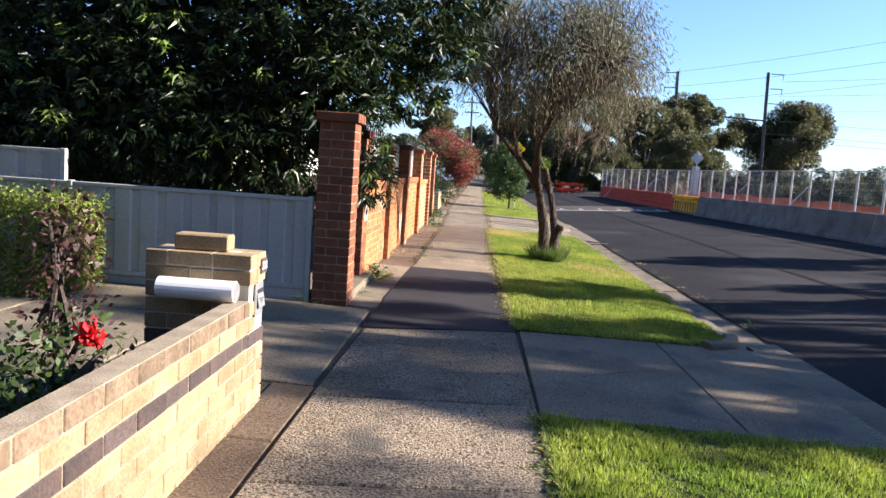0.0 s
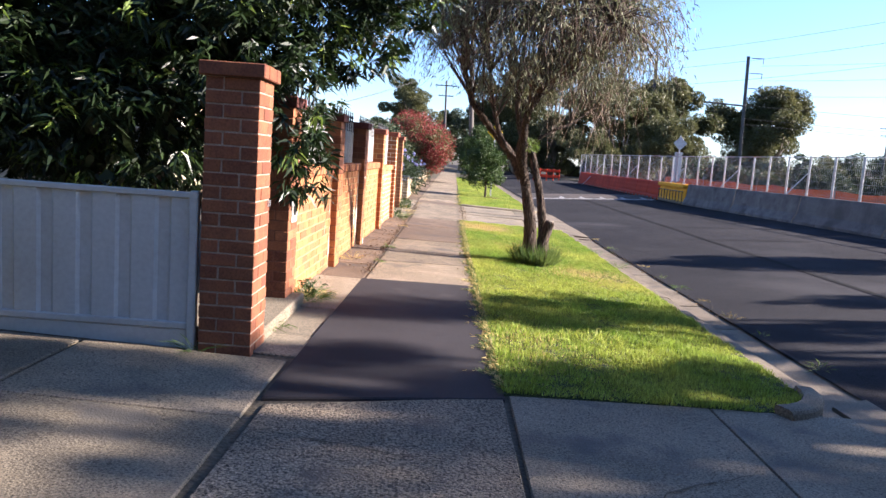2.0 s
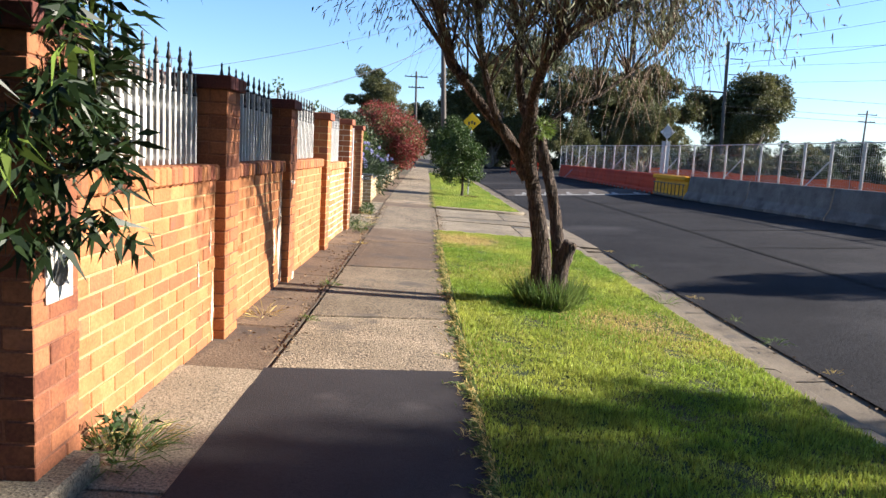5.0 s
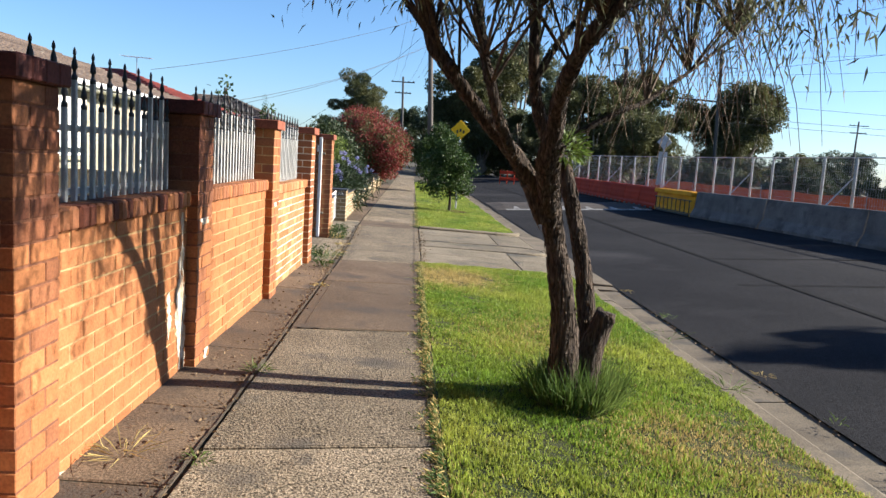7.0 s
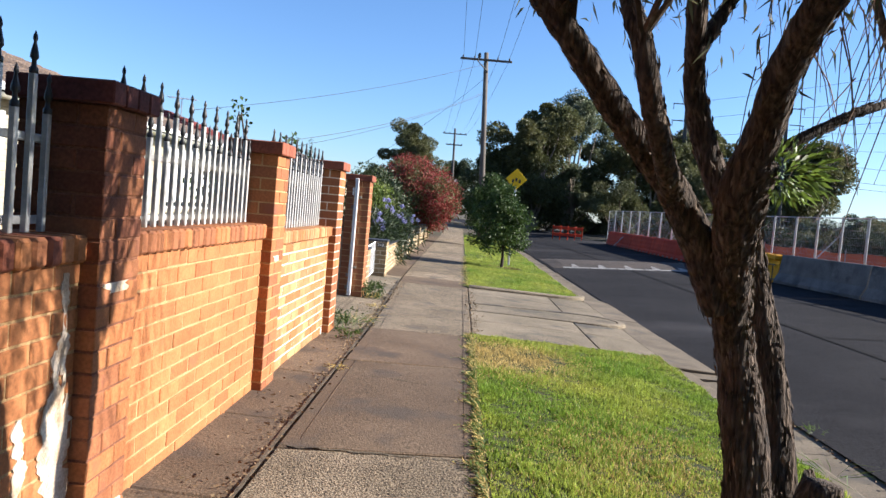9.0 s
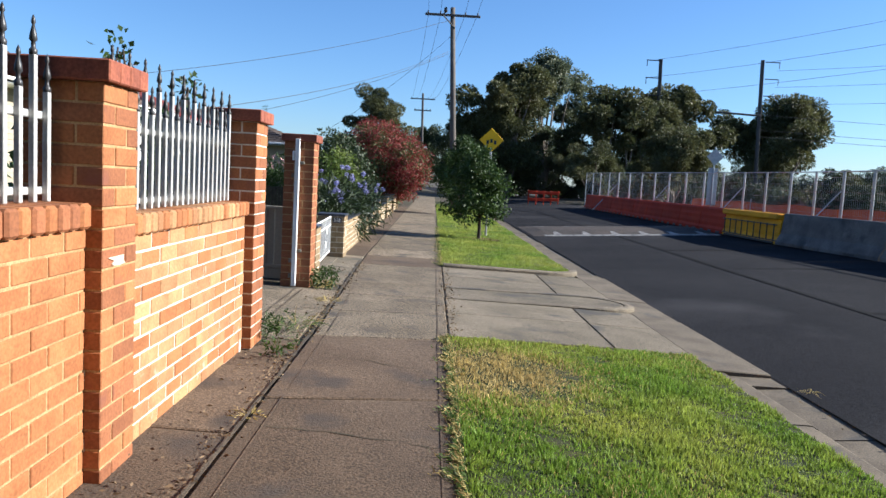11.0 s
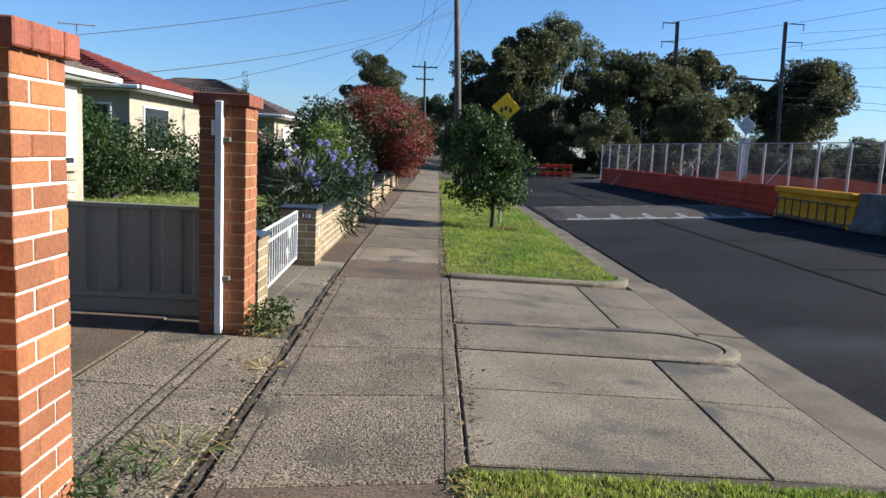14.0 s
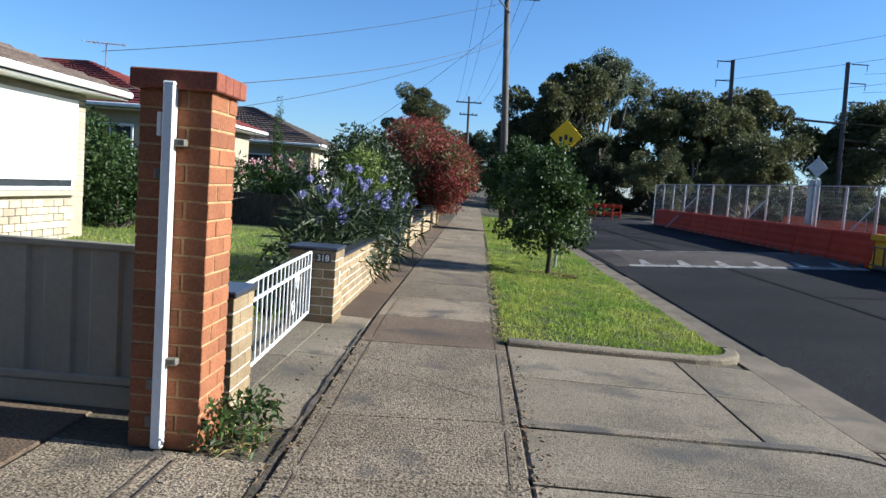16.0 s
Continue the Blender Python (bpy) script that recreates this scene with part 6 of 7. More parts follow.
for x, y, r, h, n, m_ in ((-1.0, 8.9, 0.14, 0.3, 160, "grass_long"), (-0.95, 9.1, 0.1, 0.22, 80, "grass_dry"), (-1.15, 7.75, 0.18, 0.2, 120, "grass_long"), (-0.95, 21.3, 0.14, 0.22, 70, "grass_dry"), (-0.9, 18.6, 0.1, 0.3, 45, "grass_long"), (-0.78, 18.2, 0.08, 0.16, 26, "grass_long"),
                        (-0.85, 18.95, 0.14, 0.3, 60, "grass_long"), (-0.8, 19.0, 0.12, 0.3, 22, "grass_dry"), (-0.72, 20.4, 0.09, 0.12, 60, "grass_dry"), (-0.62, 13.1, 0.06, 0.14, 50, "grass_long"), (-1.35, 6.98, 0.05, 0.25, 30, "grass_long"), (-0.95, 11.6, 0.06, 0.3, 30, "grass_dry"), (2.95, 15.2, 0.05, 0.4, 18, "grass_long"), (-0.6, 11.6, 0.05, 0.1, 40, "grass_long"), (-0.62, 16.5, 0.07, 0.08, 50, "grass_dry"),
                        (3.42, 9.5, 0.05, 0.1, 18, "grass_long"), (3.42, 11.2, 0.05, 0.08, 14, "grass_dry"), (3.42, 13.0, 0.05, 0.1, 18, "grass_long"), (-4.9, 21.3, 0.3, 0.4, 80, "grass_dry"), (3.4, 8.3, 0.06, 0.16, 30, "grass_long"), (3.42, 10.3, 0.06, 0.12, 26, "grass_dry"), (3.4, 12.1, 0.07, 0.15, 34, "grass_long"), (3.42, 14.1, 0.06, 0.1, 24, "grass_dry"), (3.4, 16.4, 0.06, 0.13, 26, "grass_long"), (3.42, 18.1, 0.05, 0.1, 20, "grass_dry"), (2.9, 13.6, 0.07, 0.3, 30, "grass_long")):
    weed(x, y, r, h, n, m_)
for cx_, cy_, n_, hh in ((-0.85, 18.22, 14, 0.2), (-0.72, 17.85, 12, 0.07), (-0.95, 18.5, 7, 0.26), (-0.98, 8.95, 20, 0.16)):
    c_ = np.stack([rng.normal(cx_, 0.06, n_), rng.normal(cy_, 0.07, n_), -FALL * cx_ + rng.uniform(0.01, hh, n_)], 1)
    c_ = np.repeat(c_, 6, 0) + rng.normal(0, 0.015, (n_ * 6, 3))
    tagged(leaf_cloud("weed_leaves", c_, rng.normal(0, 1, c_.shape) + np.array([0, 0, 0.3]), 0.05, 0.018, M["leaf_green"]), "broad-leaved weed in the joint by the wall", "weeds", kind="stuff")
sv = []
for k in range(60):
    yv = random.uniform(21.1, 21.6)
    xv = random.uniform(-1.04, -0.78)
    sv.append((xv, yv, zg(xv) + random.uniform(0.02, 0.2)))
pts = np.repeat(np.array(sv), 8, 0) + rng.normal(0, 0.03, (60 * 8, 3))
tagged(leaf_cloud("weed_leaves", pts, rng.normal(0, 1, pts.shape), 0.05, 0.022, M["leaf_green"]), "broad-leaved weed at the foot of the pier", "weeds", kind="stuff")

# ---- far trees ----
def gum(x, y, h, w, mat, label, seed, density=1.0, trunk_mat="bark_pale", blobs=9, low=0.25):
    random.seed(seed)
    ob = thing("gum_tree", label, "tree", (x, y, 0.1), "trees beyond the road")
    st, bl = [], []
    for i in range(blobs):
        a = i * 1.0 + random.uniform(0, 5)
        u = (i * 0.618) % 1.0
        zc = h * (low + (0.88 - low) * u)
        rr = w * 0.42 * math.sqrt(max(0.05, 1 - (1.7 * u - 0.75) ** 2)) * random.uniform(0.3, 1.05)
        c = Vector((x + rr * math.cos(a) * 1.15, y + rr * math.sin(a), zc))
        pts, rad = limb((x, y, 0.1), c, 0.013 * h, 0.03, 0.06, 6, seed + i)
        st.append(smooth_tube(pts, rad, 7, 2))
        for j in range(5):
            o = Vector((random.gauss(0, 1), random.gauss(0, 1), random.gauss(0, 0.7))).normalized() * w * random.uniform(0.05, 0.19)
            s = w * random.uniform(0.065, 0.14)
            bl.append((tuple(c + o), (s, s, s * 0.75)))
    piece("trunk", mesh_of("trunk", *joined(st), M[trunk_mat], True), ob, Matrix.Translation(-ob.location))
    cs, ds = [], []
    for c, r in bl:
        p, d = in_blob(int(430 * density * random.uniform(0.5, 1.4)), c, r, 0.3)
        cs.append(p)
        ds.append(d + np.array([0, 0, 0.1]))
    leaf_cloud("crown", np.concatenate(cs), np.concatenate(ds), 0.03 * w, 0.015 * w, M[mat], ob, 0.5, 0.3)


gum(6.8, 80, 12.8, 9.5, "leaf_gum", "tall dense gum tree with brownish-green crown", 21, 1.5, blobs=24, low=0.16)
gum(11.2, 86, 15.2, 8.5, "leaf_pale", "tall open-crowned pale gum tree", 22, 1.1, blobs=22, low=0.22)
gum(16.6, 78, 10.9, 9.0, "leaf_gum", "spreading gum tree with pale trunk", 23, 1.4, blobs=20, low=0.2)
gum(22.4, 82, 11.6, 9.5, "leaf_gum", "broad olive-green gum tree behind the works", 24, 1.4, blobs=22, low=0.18)
gum(19.0, 70, 7.2, 6.5, "leaf_gum", "low dense dark tree behind the fence", 25, 1.4, blobs=14, low=0.18)
gum(36.8, 92, 12.6, 11.0, "leaf_gum", "rounded gum tree beyond the railway", 26, 1.4, blobs=22, low=0.28)
gum(31.0, 110, 13.5, 9.0, "leaf_pale", "tall thin gum tree beyond the railway", 27, 0.6, blobs=9, low=0.5)
gum(-4.2, 72, 8.6, 6.0, "leaf_gum", "dark rounded garden tree above the shrubs", 28, 1.4, "bark_dark", 14, 0.35)
gum(-1.5, 100, 8.0, 7.0, "leaf_dark", "dark street tree at the far bend", 29, 1.2, "bark_dark", 13, 0.25)
gum(2.8, 96, 8.5, 7.0, "leaf_dark", "dark street tree at the far bend", 30, 1.2, "bark_dark", 13, 0.2)
gum(4.0, 88, 5.0, 5.0, "leaf_dark", "dark roadside tree near the bend", 31, 1.3, "bark_dark", 10, 0.2)
gum(12.0, 66, 4.6, 5.0, "leaf_gum", "low roadside tree near the bend", 32, 1.2, "bark_dark", 10, 0.2)
for i, (x, y, h, w) in enumerate(((50, 120, 5.5, 8), (64, 112, 6.5, 6), (72, 130, 6, 9), (44, 150, 6, 12), (85, 120, 6, 10))):
    gum(x, y, h, w, "leaf_dark", "far dark tree on the skyline", 40 + i, 0.8, "bark_dark", 9, 0.25)
for i in range(13):
    x = 7.0 + 3.3 * i
    gum(x, 92 + 4 * math.sin(i * 2.1), 4.2 + 1.6 * abs(math.sin(i * 1.7)), 6.5, "leaf_gum" if i % 3 else "leaf_dark", "low scrubby tree behind the works", 80 + i, 0.9, "bark_dark", 8, 0.12)
for i in range(9):
    gum(23.0 + 3.2 * i, 76 + 3 * math.sin(i * 1.3), 3.4 + 0.8 * math.sin(i * 2.7), 5.0, "leaf_dark", "low dark scrub behind the works fence", 150 + i, 0.8, "bark_dark", 8, 0.1)
# trees beside the works that shade the street
for i, (x, y, h, w, dn, lw) in enumerate(((17.0, 7.2, 12.4, 1.8, 1.2, 0.6), (17.0, 5.8, 9.7, 2.6, 1.1, 0.45), (17.0, 8.0, 9.4, 2.6, 0.95, 0.25), (17.2, 10.0, 9.9, 2.3, 1.0, 0.3), (17.5, 3.3, 10.0, 2.6, 0.45, 0.4), (15.0, 8.3, 5.6, 3.0, 1.1, 0.2), (17.2, 6.3, 9.3, 2.4, 1.05, 0.3), (17.3, 10.9, 9.1, 1.5, 0.9, 0.35), (15.6, 15.1, 5.8, 3.0, 1.2, 0.25), (15.4, 12.2, 5.6, 1.8, 0.9, 0.3), (20.0, -3.5, 12.0, 6.0, 0.4, 0.2))):
    gum(x, y, h, w, "leaf_gum", "gum tree beside the works", 60 + i, dn, blobs=18, low=lw)
# unseen trees added behind the walker, to hold back sky light from there
for i, (x, y, h, w) in enumerate(((-9.0, -11.0, 12.5, 10.0), (-1.5, -16.0, 13.5, 10.0), (6.0, -17.0, 13.0, 10.0), (14.0, -14.0, 12.0, 10.0), (-12.0, -2.0, 10.0, 8.0))):
    gum(x, y, h, w, "leaf_dark", "unseen dense dark tree added behind the walker to block sky light", 120 + i, 1.0, "bark_dark", 24, 0.14)

# ---- houses ----
def roof_tiles(ob, corners, rows, cols, mat):
    """A tiled slope between eave and ridge: overlapping rows of tiles as one stepped mesh each."""
    a, b, c, d = [Vector(p) for p in corners]
    for r in range(rows):
        t0, t1 = r / rows, (r + 1.25) / rows
        t1 = min(t1, 1.0)
        v, f = [], []
        n = (b - a).cross(d - a).normalized()
        for k in range(cols * 2 + 1):
            s = k / (cols * 2)
            h = 0.028 if k % 2 else 0.0
            p0 = a.lerp(b, s).lerp(d.lerp(c, s), t0) + n * (0.035 + h)
            p1 = a.lerp(b, s).lerp(d.lerp(c, s), t1) + n * (h * 0.6)
            v += [p0, p1, p0 - n * 0.03]
        for k in range(cols * 2):
            i = 3 * k
            f += [(i, i + 3, i + 4, i + 1), (i + 2, i + 5, i + 3, i)]
        piece("roof_course", mesh_of("roof_course", [tuple(p) for p in v], f, mat), ob, Matrix.Translation(-ob.location))


def hip_roof(parent_house, x0, x1, y0, y1, z, rise, mat, over=0.5):
    x0, x1, y0, y1 = x0 - over, x1 + over, y0 - over, y1 + over
    w = min(x1 - x0, y1 - y0) / 2
    if x1 - x0 > y1 - y0:
        r0, r1 = (x0 + w, (y0 + y1) / 2, z + rise), (x1 - w, (y0 + y1) / 2, z + rise)
        slopes = [((x0, y0, z), (x1, y0, z), r1, r0), ((x1, y0, z), (x1, y1, z), r1, r1), ((x1, y1, z), (x0, y1, z), r0, r1), ((x0, y1, z), (x0, y0, z), r0, r0)]
    else:
        r0, r1 = ((x0 + x1) / 2, y0 + w, z + rise), ((x0 + x1) / 2, y1 - w, z + rise)
        slopes = [((x0, y0, z), (x1, y0, z), r0, r0), ((x1, y0, z), (x1, y1, z), r1, r0), ((x1, y1, z), (x0, y1, z), r1, r1), ((x0, y1, z), (x0, y0, z), r0, r1)]
    roof = piece("roof", mesh_of("roof", [p for s in slopes for p in s], [tuple(range(4 * i, 4 * i + 4)) for i in range(4)], mat), parent_house, Matrix.Translation(-parent_house.location))
    roof.location = (0, 0, 0)
    roof.data.transform(Matrix.Translation(-parent_house.location))
    for s in slopes:
        L = (Vector(s[1]) - Vector(s[0])).length
        hold = roof
        a, b, c, d = s
        o = parent_house.location
        roof_tiles_local(hold, [Vector(p) - o for p in s], max(5, int((Vector(c) - Vector(b)).length / 0.36)), max(6, int(L / 0.3)), mat)
    return roof


def roof_tiles_local(ob, corners, rows, cols, mat):
    keep = ob.location.copy()
    ob.location = (0, 0, 0)
    roof_tiles(ob, corners, rows, cols, mat)
    ob.location = keep


def house(label, x0, x1, y0, y1, eave, rise, wall, roof_mat, windows=(), plinth=None, gut=True):
    """A single-storey house: walls, tiled hip roof, gutters and windows on its street face (x1) or near face (y0)."""
    ob = thing("house", label, "house", ((x0 + x1) / 2, (y0 + y1) / 2, 0.08))
    boxed("wall", (x0, y0, 0.08), (x1, y1, eave + 0.02), wall, ob, 0.01)
    if plinth:
        n = int((y1 - y0) / 0.28)
        for i in range(n):
            for j in range(6):
                w = (y1 - y0) / n
                piece("stone", box_mesh(0.04, w * random.uniform(0.85, 0.97), 0.105, plinth, 0.008), ob, Matrix.Translation((x1 + 0.015 - ob.location.x, y0 + (i + (0.5 if j % 2 else 0.0) + 0.25) * w * 0.96 - ob.location.y, 0.06 + 0.112 * j)))
    if plinth:
        for j in range(8, int((eave - 0.1) / 0.086)):
            boxed("brick_course", (x1 - 0.01, y0 + 0.01, 0.1 + 0.086 * j), (x1 + 0.008, y1 - 0.01, 0.1 + 0.086 * j + 0.076), wall, ob, 0.003)
    hip_roof(ob, x0, x1, y0, y1, eave + 0.12, rise, roof_mat)
    o = 0.5
    for nm, lo, hi in (("fascia", (x1 + o - 0.02, y0 - o, eave + 0.03), (x1 + o + 0.06, y1 + o, eave + 0.13)), ("fascia", (x0 - o, y0 - o - 0.1, eave + 0.03), (x1 + o - 0.03, y0 - o + 0.02, eave + 0.13)), ("soffit", (x0 - o, y0 - o + 0.03, eave - 0.01), (x1 + o - 0.03, y1 + o, eave + 0.015))):
        boxed(nm, lo, hi, M["white_paint"], ob, 0.02)
    for side, a, b, z0, z1, blind in windows:
        if side == "x":
            w = boxed("window", (x1 - 0.05, a, z0), (x1 + 0.05, b, z1), M["white_paint"], ob, 0.008)
            boxed("pane", (x1 + 0.051, a + 0.06, z0 + 0.06), (x1 + 0.056, b - 0.06, z1 - 0.06), M["glass_dark"], w, 0.0)
            boxed("sill", (x1, a - 0.05, z0 - 0.08), (x1 + 0.12, b + 0.05, z0 - 0.005), M["wall_cream"], w, 0.008)
            if blind:
                boxed("blind", (x1 + 0.07, a - 0.03, z0 + 0.16), (x1 + 0.085, b + 0.03, z1 + 0.02), M["blind"], w, 0.003, "cream canvas roller blind, drawn down")
        else:
            w = boxed("window", (a, y0 - 0.05, z0), (b, y0 + 0.05, z1), M["white_paint"], ob, 0.008)
            boxed("pane", (a + 0.06, y0 - 0.056, z0 + 0.06), (b - 0.06, y0 - 0.051, z1 - 0.06), M["glass_dark"], w, 0.0)
            boxed("mullion", ((a + b) / 2 - 0.02, y0 - 0.066, z0 + 0.05), ((a + b) / 2 + 0.02, y0 - 0.057, z1 - 0.05), M["white_paint"], w, 0.0)
    return ob


house("cream brick house with stone base and grey-brown tiled roof", -17, -6.3, 19.2, 29.7, 2.45, 1.95, M["wall_cream"], M["roof_brown"], (("x", 26.4, 29.3, 0.9, 2.3, True), ("x", 21.7, 23.4, 1.15, 2.25, True), ("x", 19.6, 20.6, 1.5, 2.25, True)), M["stone"])
house("cream brick house with a red tiled roof", -19, -8.2, 36.5, 44.5, 2.75, 1.6, M["wall_cream"], M["roof_red"], (("y", -13.5, -11.2, 0.6, 2.5, False), ("y", -9.9, -8.7, 1.2, 2.4, False), ("x", 37.4, 39.4, 1.1, 2.4, False)))
house("cream house with a dark tiled roof and awnings", -16, -6.8, 48.5, 56, 2.6, 1.7, M["wall_cream"], M["roof_dark"], (("x", 50, 52, 1.0, 2.2, True), ("y", -9.6, -8.0, 1.0, 2.2, False)))
house("low distant house roof beyond the railway", 50, 64, 140, 152, 3.0, 2.6, M["wall_brown"], M["roof_dark"])
house("low distant house roof beyond the railway", 68, 84, 142, 156, 3.0, 2.6, M["wall_brown"], M["roof_dark"])
an = thing("tv_antenna", "thin grey rooftop television antenna", "antenna", (-11.3, 40.0, 4.35))
piece("mast", mesh_of("mast", *tube([(0, 0, -0.6), (0, 0, 0.6)], [0.02, 0.02], 5), M["galv"]), an)
piece("boom", mesh_of("boom", *joined([tube([(-0.6, 0, 0.62), (0.6, 0, 0.58)], [0.012, 0.012], 4)] + [tube([(-0.6 + 0.15 * i, -0.3, 0.62 - 0.005 * i), (-0.6 + 0.15 * i, 0.3, 0.62 - 0.005 * i)], [0.007, 0.007], 4) for i in range(9)]), M["galv"]), an)
# dark paling fence in the yards
for x0, x1, yv in ((-9.0, -3.2, 35.2),):
    pf_ = thing("paling_fence", "dark weathered timber paling fence between yards", "fence", (x1, yv, 0.05))
    for i in range(int((x1 - x0) / 0.1)):
        piece("paling", box_mesh(0.092, 0.016, 0.85 + random.uniform(-0.02, 0.02), M["bark_dark"], 0.003), pf_, Matrix.Translation((-0.1 * i - 0.05, random.uniform(-0.004, 0.004), 0.43)))

# ---- grass ----
def inside(poly, x, y):
    ok = np.zeros(len(x), bool)
    n = len(poly)
    for i in range(n):
        (x0, y0), (x1, y1) = poly[i], poly[(i + 1) % n]
        hit = ((y0 > y) != (y1 > y)) & (x < (x1 - x0) * (y - y0) / (y1 - y0 + 1e-12) + x0)
        ok ^= hit
    return ok


def turf_blades(poly, y0, y1, per_m2, h, w, mat, dry=False):
    n = int(per_m2 * 2.3 * (y1 - y0))
    x, y = rng.uniform(0.5, 2.9, n), rng.uniform(y0, y1, n)
    k = inside(poly, x, y)
    patch = np.sin(x * 2.3 + y * 0.7) + np.sin(y * 1.9 - x * 1.1) + rng.normal(0, 0.7, n) + 2.6 * np.exp(-((x - 1.1) / 0.75) ** 2 - ((y - 17.9) / 0.8) ** 2) + 1.6 * np.exp(-((x - 1.9) / 0.55) ** 2 - ((y - 12.4) / 0.45) ** 2)
    k &= (patch > 0.9) if dry else (patch < 1.9)
    x, y = x[k], y[k]
    hh = h * (0.8 + 0.3 * np.sin(x * 5 + y * 3) * np.sin(y * 4.3) + 0.3 * np.sin(x * 17 + 2 * np.sin(y * 11)) * np.sin(y * 19 + x * 3))
    c = np.stack([x, y, -FALL * x + 0.0], 1)
    d = np.stack([rng.normal(0, 0.4, len(x)), rng.normal(0, 0.4, len(x)), np.ones(len(x))], 1)
    d /= np.linalg.norm(d, axis=1, keepdims=True)
    a = rng.uniform(0, np.pi, len(x))
    s = np.stack([np.cos(a), np.sin(a), np.zeros(len(x))], 1) * w / 2
    hh = (hh * rng.uniform(0.55, 1.2, len(x)))[:, None]
    v = np.stack([c - s, c + s, c + d * hh], 1).reshape(-1, 3)
    ob = new("grass", fast_mesh("grass", v, np.arange(len(v)).reshape(-1, 3), mat))
    tagged(ob, "dry straw-coloured grass among the turf" if dry else "short green mown grass on the nature strip", "grass", kind="stuff")


for poly, a, b, dens, h, w in ((STRIPS[0], 2.3, 4.5, 9000, 0.058, 0.0105), (STRIPS[1], 6.6, 10, 9000, 0.054, 0.0105), (STRIPS[1], 10, 19.3, 8500, 0.048, 0.011), (STRIPS[2], 24.4, 32, 2600, 0.055, 0.013), (STRIPS[2], 32, 55, 900, 0.06, 0.02)):
    turf_blades(poly, a, b, dens, h, w, M["grass"])
    turf_blades(poly, a, b, dens * (0.6 if 10 <= a < 20 else 0.12 if a < 20 else 0.03), h * 0.8, w, M["grass_dry"], True)
# lawn behind the fence and dry grass by the works
n = 26000
x, y = rng.uniform(-8, -1.5, n), rng.uniform(21.8, 34, n)
v0 = np.stack([x, y, 0.1 + 0.0067 * (-1.5 - x)], 1)
s = np.stack([rng.uniform(-0.01, 0.01, n), rng.uniform(-0.01, 0.01, n), np.zeros(n)], 1)
tipv = v0 + np.stack([rng.normal(0, 0.02, n), rng.normal(0, 0.02, n), rng.uniform(0.03, 0.06, n)], 1)
v = np.stack([v0 - s, v0 + s, tipv], 1).reshape(-1, 3)
tagged(new("grass", fast_mesh("grass", v, np.arange(len(v)).reshape(-1, 3), M["grass"])), "short front lawn grass behind the gate", "grass", kind="stuff")
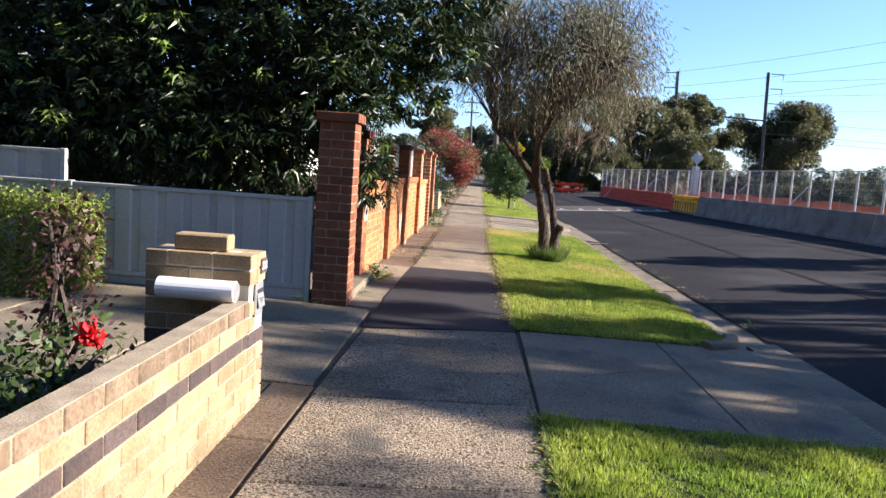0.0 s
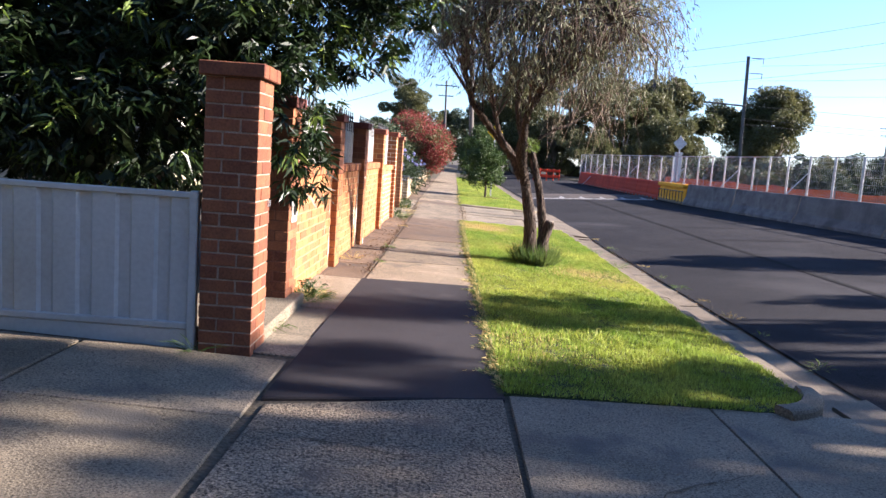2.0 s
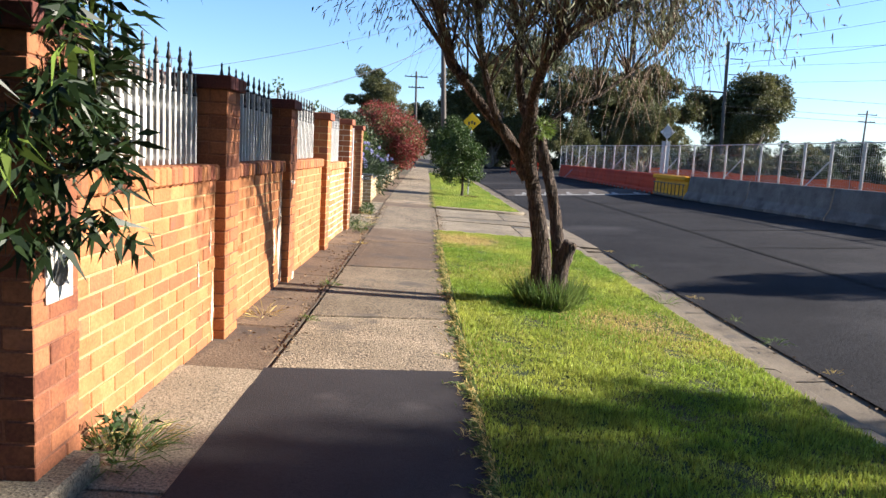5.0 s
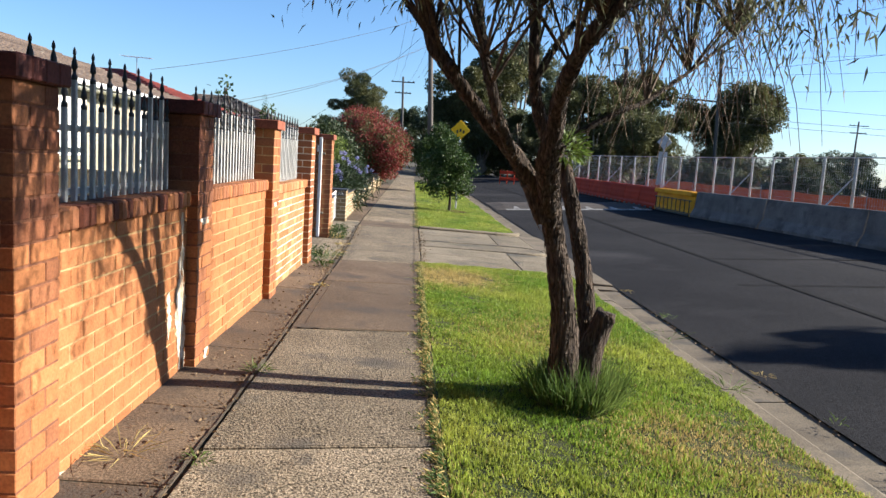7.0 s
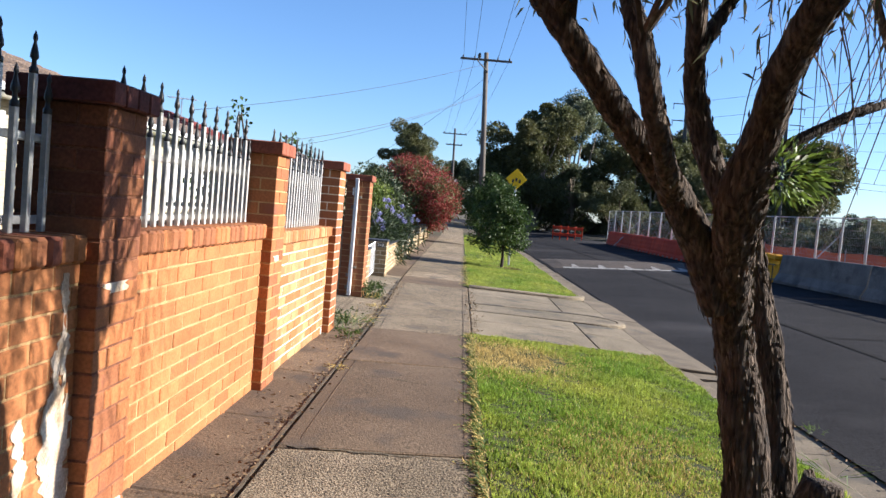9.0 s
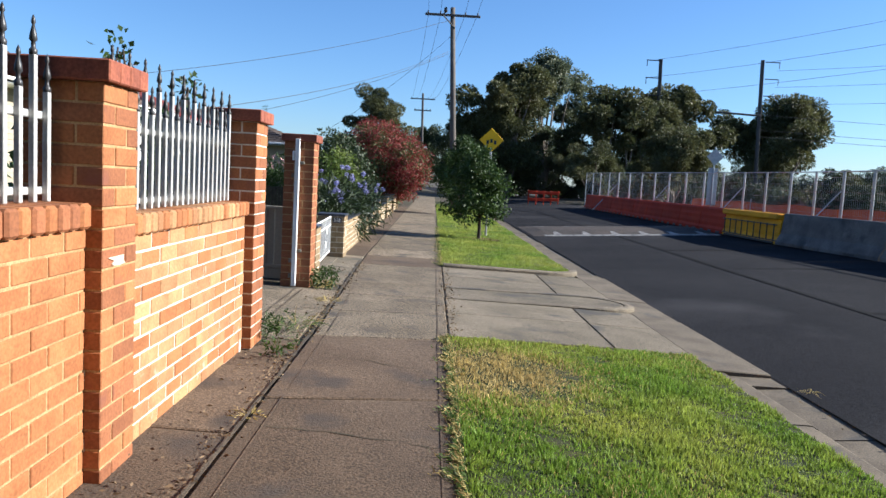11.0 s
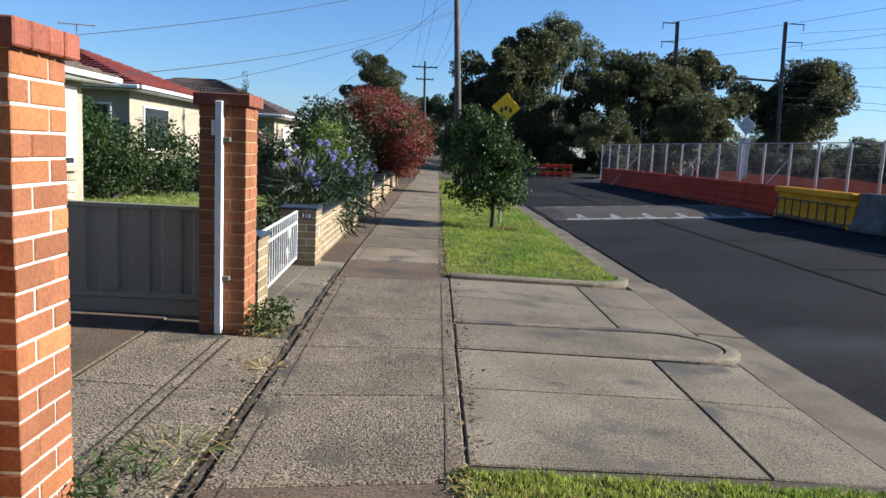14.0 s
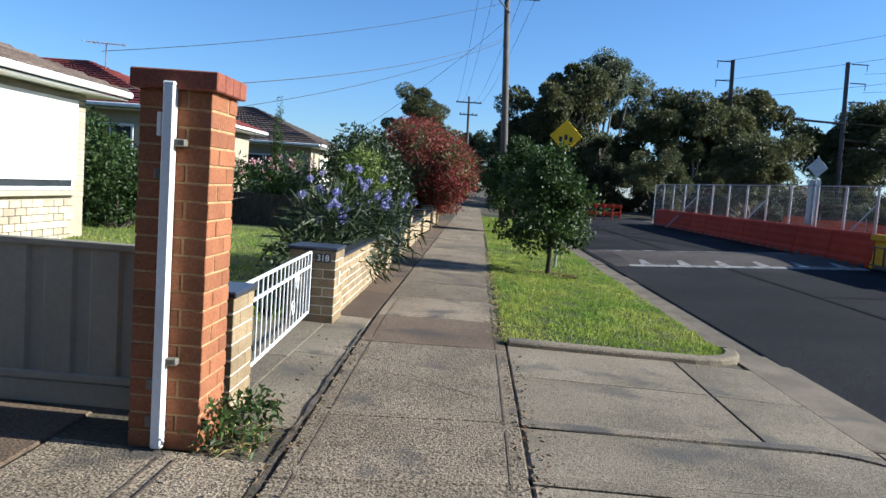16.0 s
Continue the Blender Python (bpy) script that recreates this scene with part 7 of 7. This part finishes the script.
# ragged thatch creeping over the path edge, and crumbs of soil in the joints
def ragged_strip(name, label, edge, y0, y1, inner, outer, mat):
    """A thin uneven film of dirt along an edge line; inner and outer: its least and greatest reach."""
    n_ = int((y1 - y0) / 0.05)
    v_, f_ = [], []
    for i in range(n_ + 1):
        yv = y0 + (y1 - y0) * i / n_
        q = Vector((yv * 1.7, 3.1, 0.0))
        a_ = inner * (0.1 + 2.2 * abs(noise.noise(q)) + 1.0 * abs(noise.noise(q * 7)))
        b_ = outer * (0.3 + 1.4 * abs(noise.noise(q + Vector((0, 9, 0)))) + 0.9 * abs(noise.noise(q * 6)))
        for x_ in (edge(yv) - a_, edge(yv) + b_):
            v_.append((x_, yv, zg(x_) + 0.0085))
    f_ = [(2 * i, 2 * i + 1, 2 * i + 3, 2 * i + 2) for i in range(n_)]
    tagged(new(name, mesh_of(name, v_, f_, mat)), label, "dirt", kind="stuff")


for y0_, y1_ in ((0.0, 4.3), (6.7, 19.0), (24.5, 40.0)):
    ragged_strip("edge_dirt", "dark crumbling soil and thatch along the grass edge", right_edge, y0_, y1_, 0.035, 0.05, M["turf"])
ragged_strip("joint_dirt", "dark soil and moss in the joint beside the path", lambda yv: left_edge(yv) - 0.02, 10.6, 24.4, 0.013, 0.013, M["joint_soil"])
for y0_, y1_, n in ((2.0, 4.3, 1200), (6.8, 19.0, 10500), (24.5, 34.0, 3200)):
    y = rng.uniform(y0_, y1_, n)
    clump = np.sin(y * 5.1) * np.sin(y * 13.7 + 1.0) + np.sin(y * 31.0) * 0.5
    x = np.array([right_edge(q) for q in y]) + 0.035 - np.abs(rng.normal(0, 0.034, n)) * (1.0 + np.maximum(clump, -0.6))
    c = np.stack([x, y, -FALL * x + 0.004], 1)
    d = np.stack([-rng.uniform(0.2, 1.4, n), rng.normal(0, 0.5, n), rng.uniform(0.15, 0.9, n)], 1)
    half = rng.random(n) < (0.15 if y0_ < 5 else 0.35)
    tagged(leaf_cloud("edge_grass", c[half], d[half], 0.06, 0.007, M["grass_dry"], None, 0.3, 0.4), "dry grass runners hanging over the path edge", "grass", kind="stuff")
    tagged(leaf_cloud("edge_grass", c[~half], d[~half], 0.055, 0.007, M["grass_long"], None, 0.3, 0.4), "green grass runners hanging over the path edge", "grass", kind="stuff")
# dry leaves along the path edge and gutter
n = 2300
x = np.concatenate([rng.normal(0.6, 0.05, 800), rng.normal(3.4, 0.05, 400), rng.normal(-0.85, 0.1, 300), rng.normal(-0.66, 0.04, 800)])
y = rng.uniform(10.5, 24, n)
z = np.where(x > 3.0, -0.175, -FALL * x + 0.006)
c = np.stack([x, y, z], 1)
tagged(leaf_cloud("leaf_litter", c, np.stack([rng.normal(0, 1, n), rng.normal(0, 1, n), rng.uniform(0, 0.3, n)], 1), 0.035, 0.014, M["litter"], None, 0.1, 0.1), "scattered dry leaves along path edge and gutter", "leaves", kind="stuff")
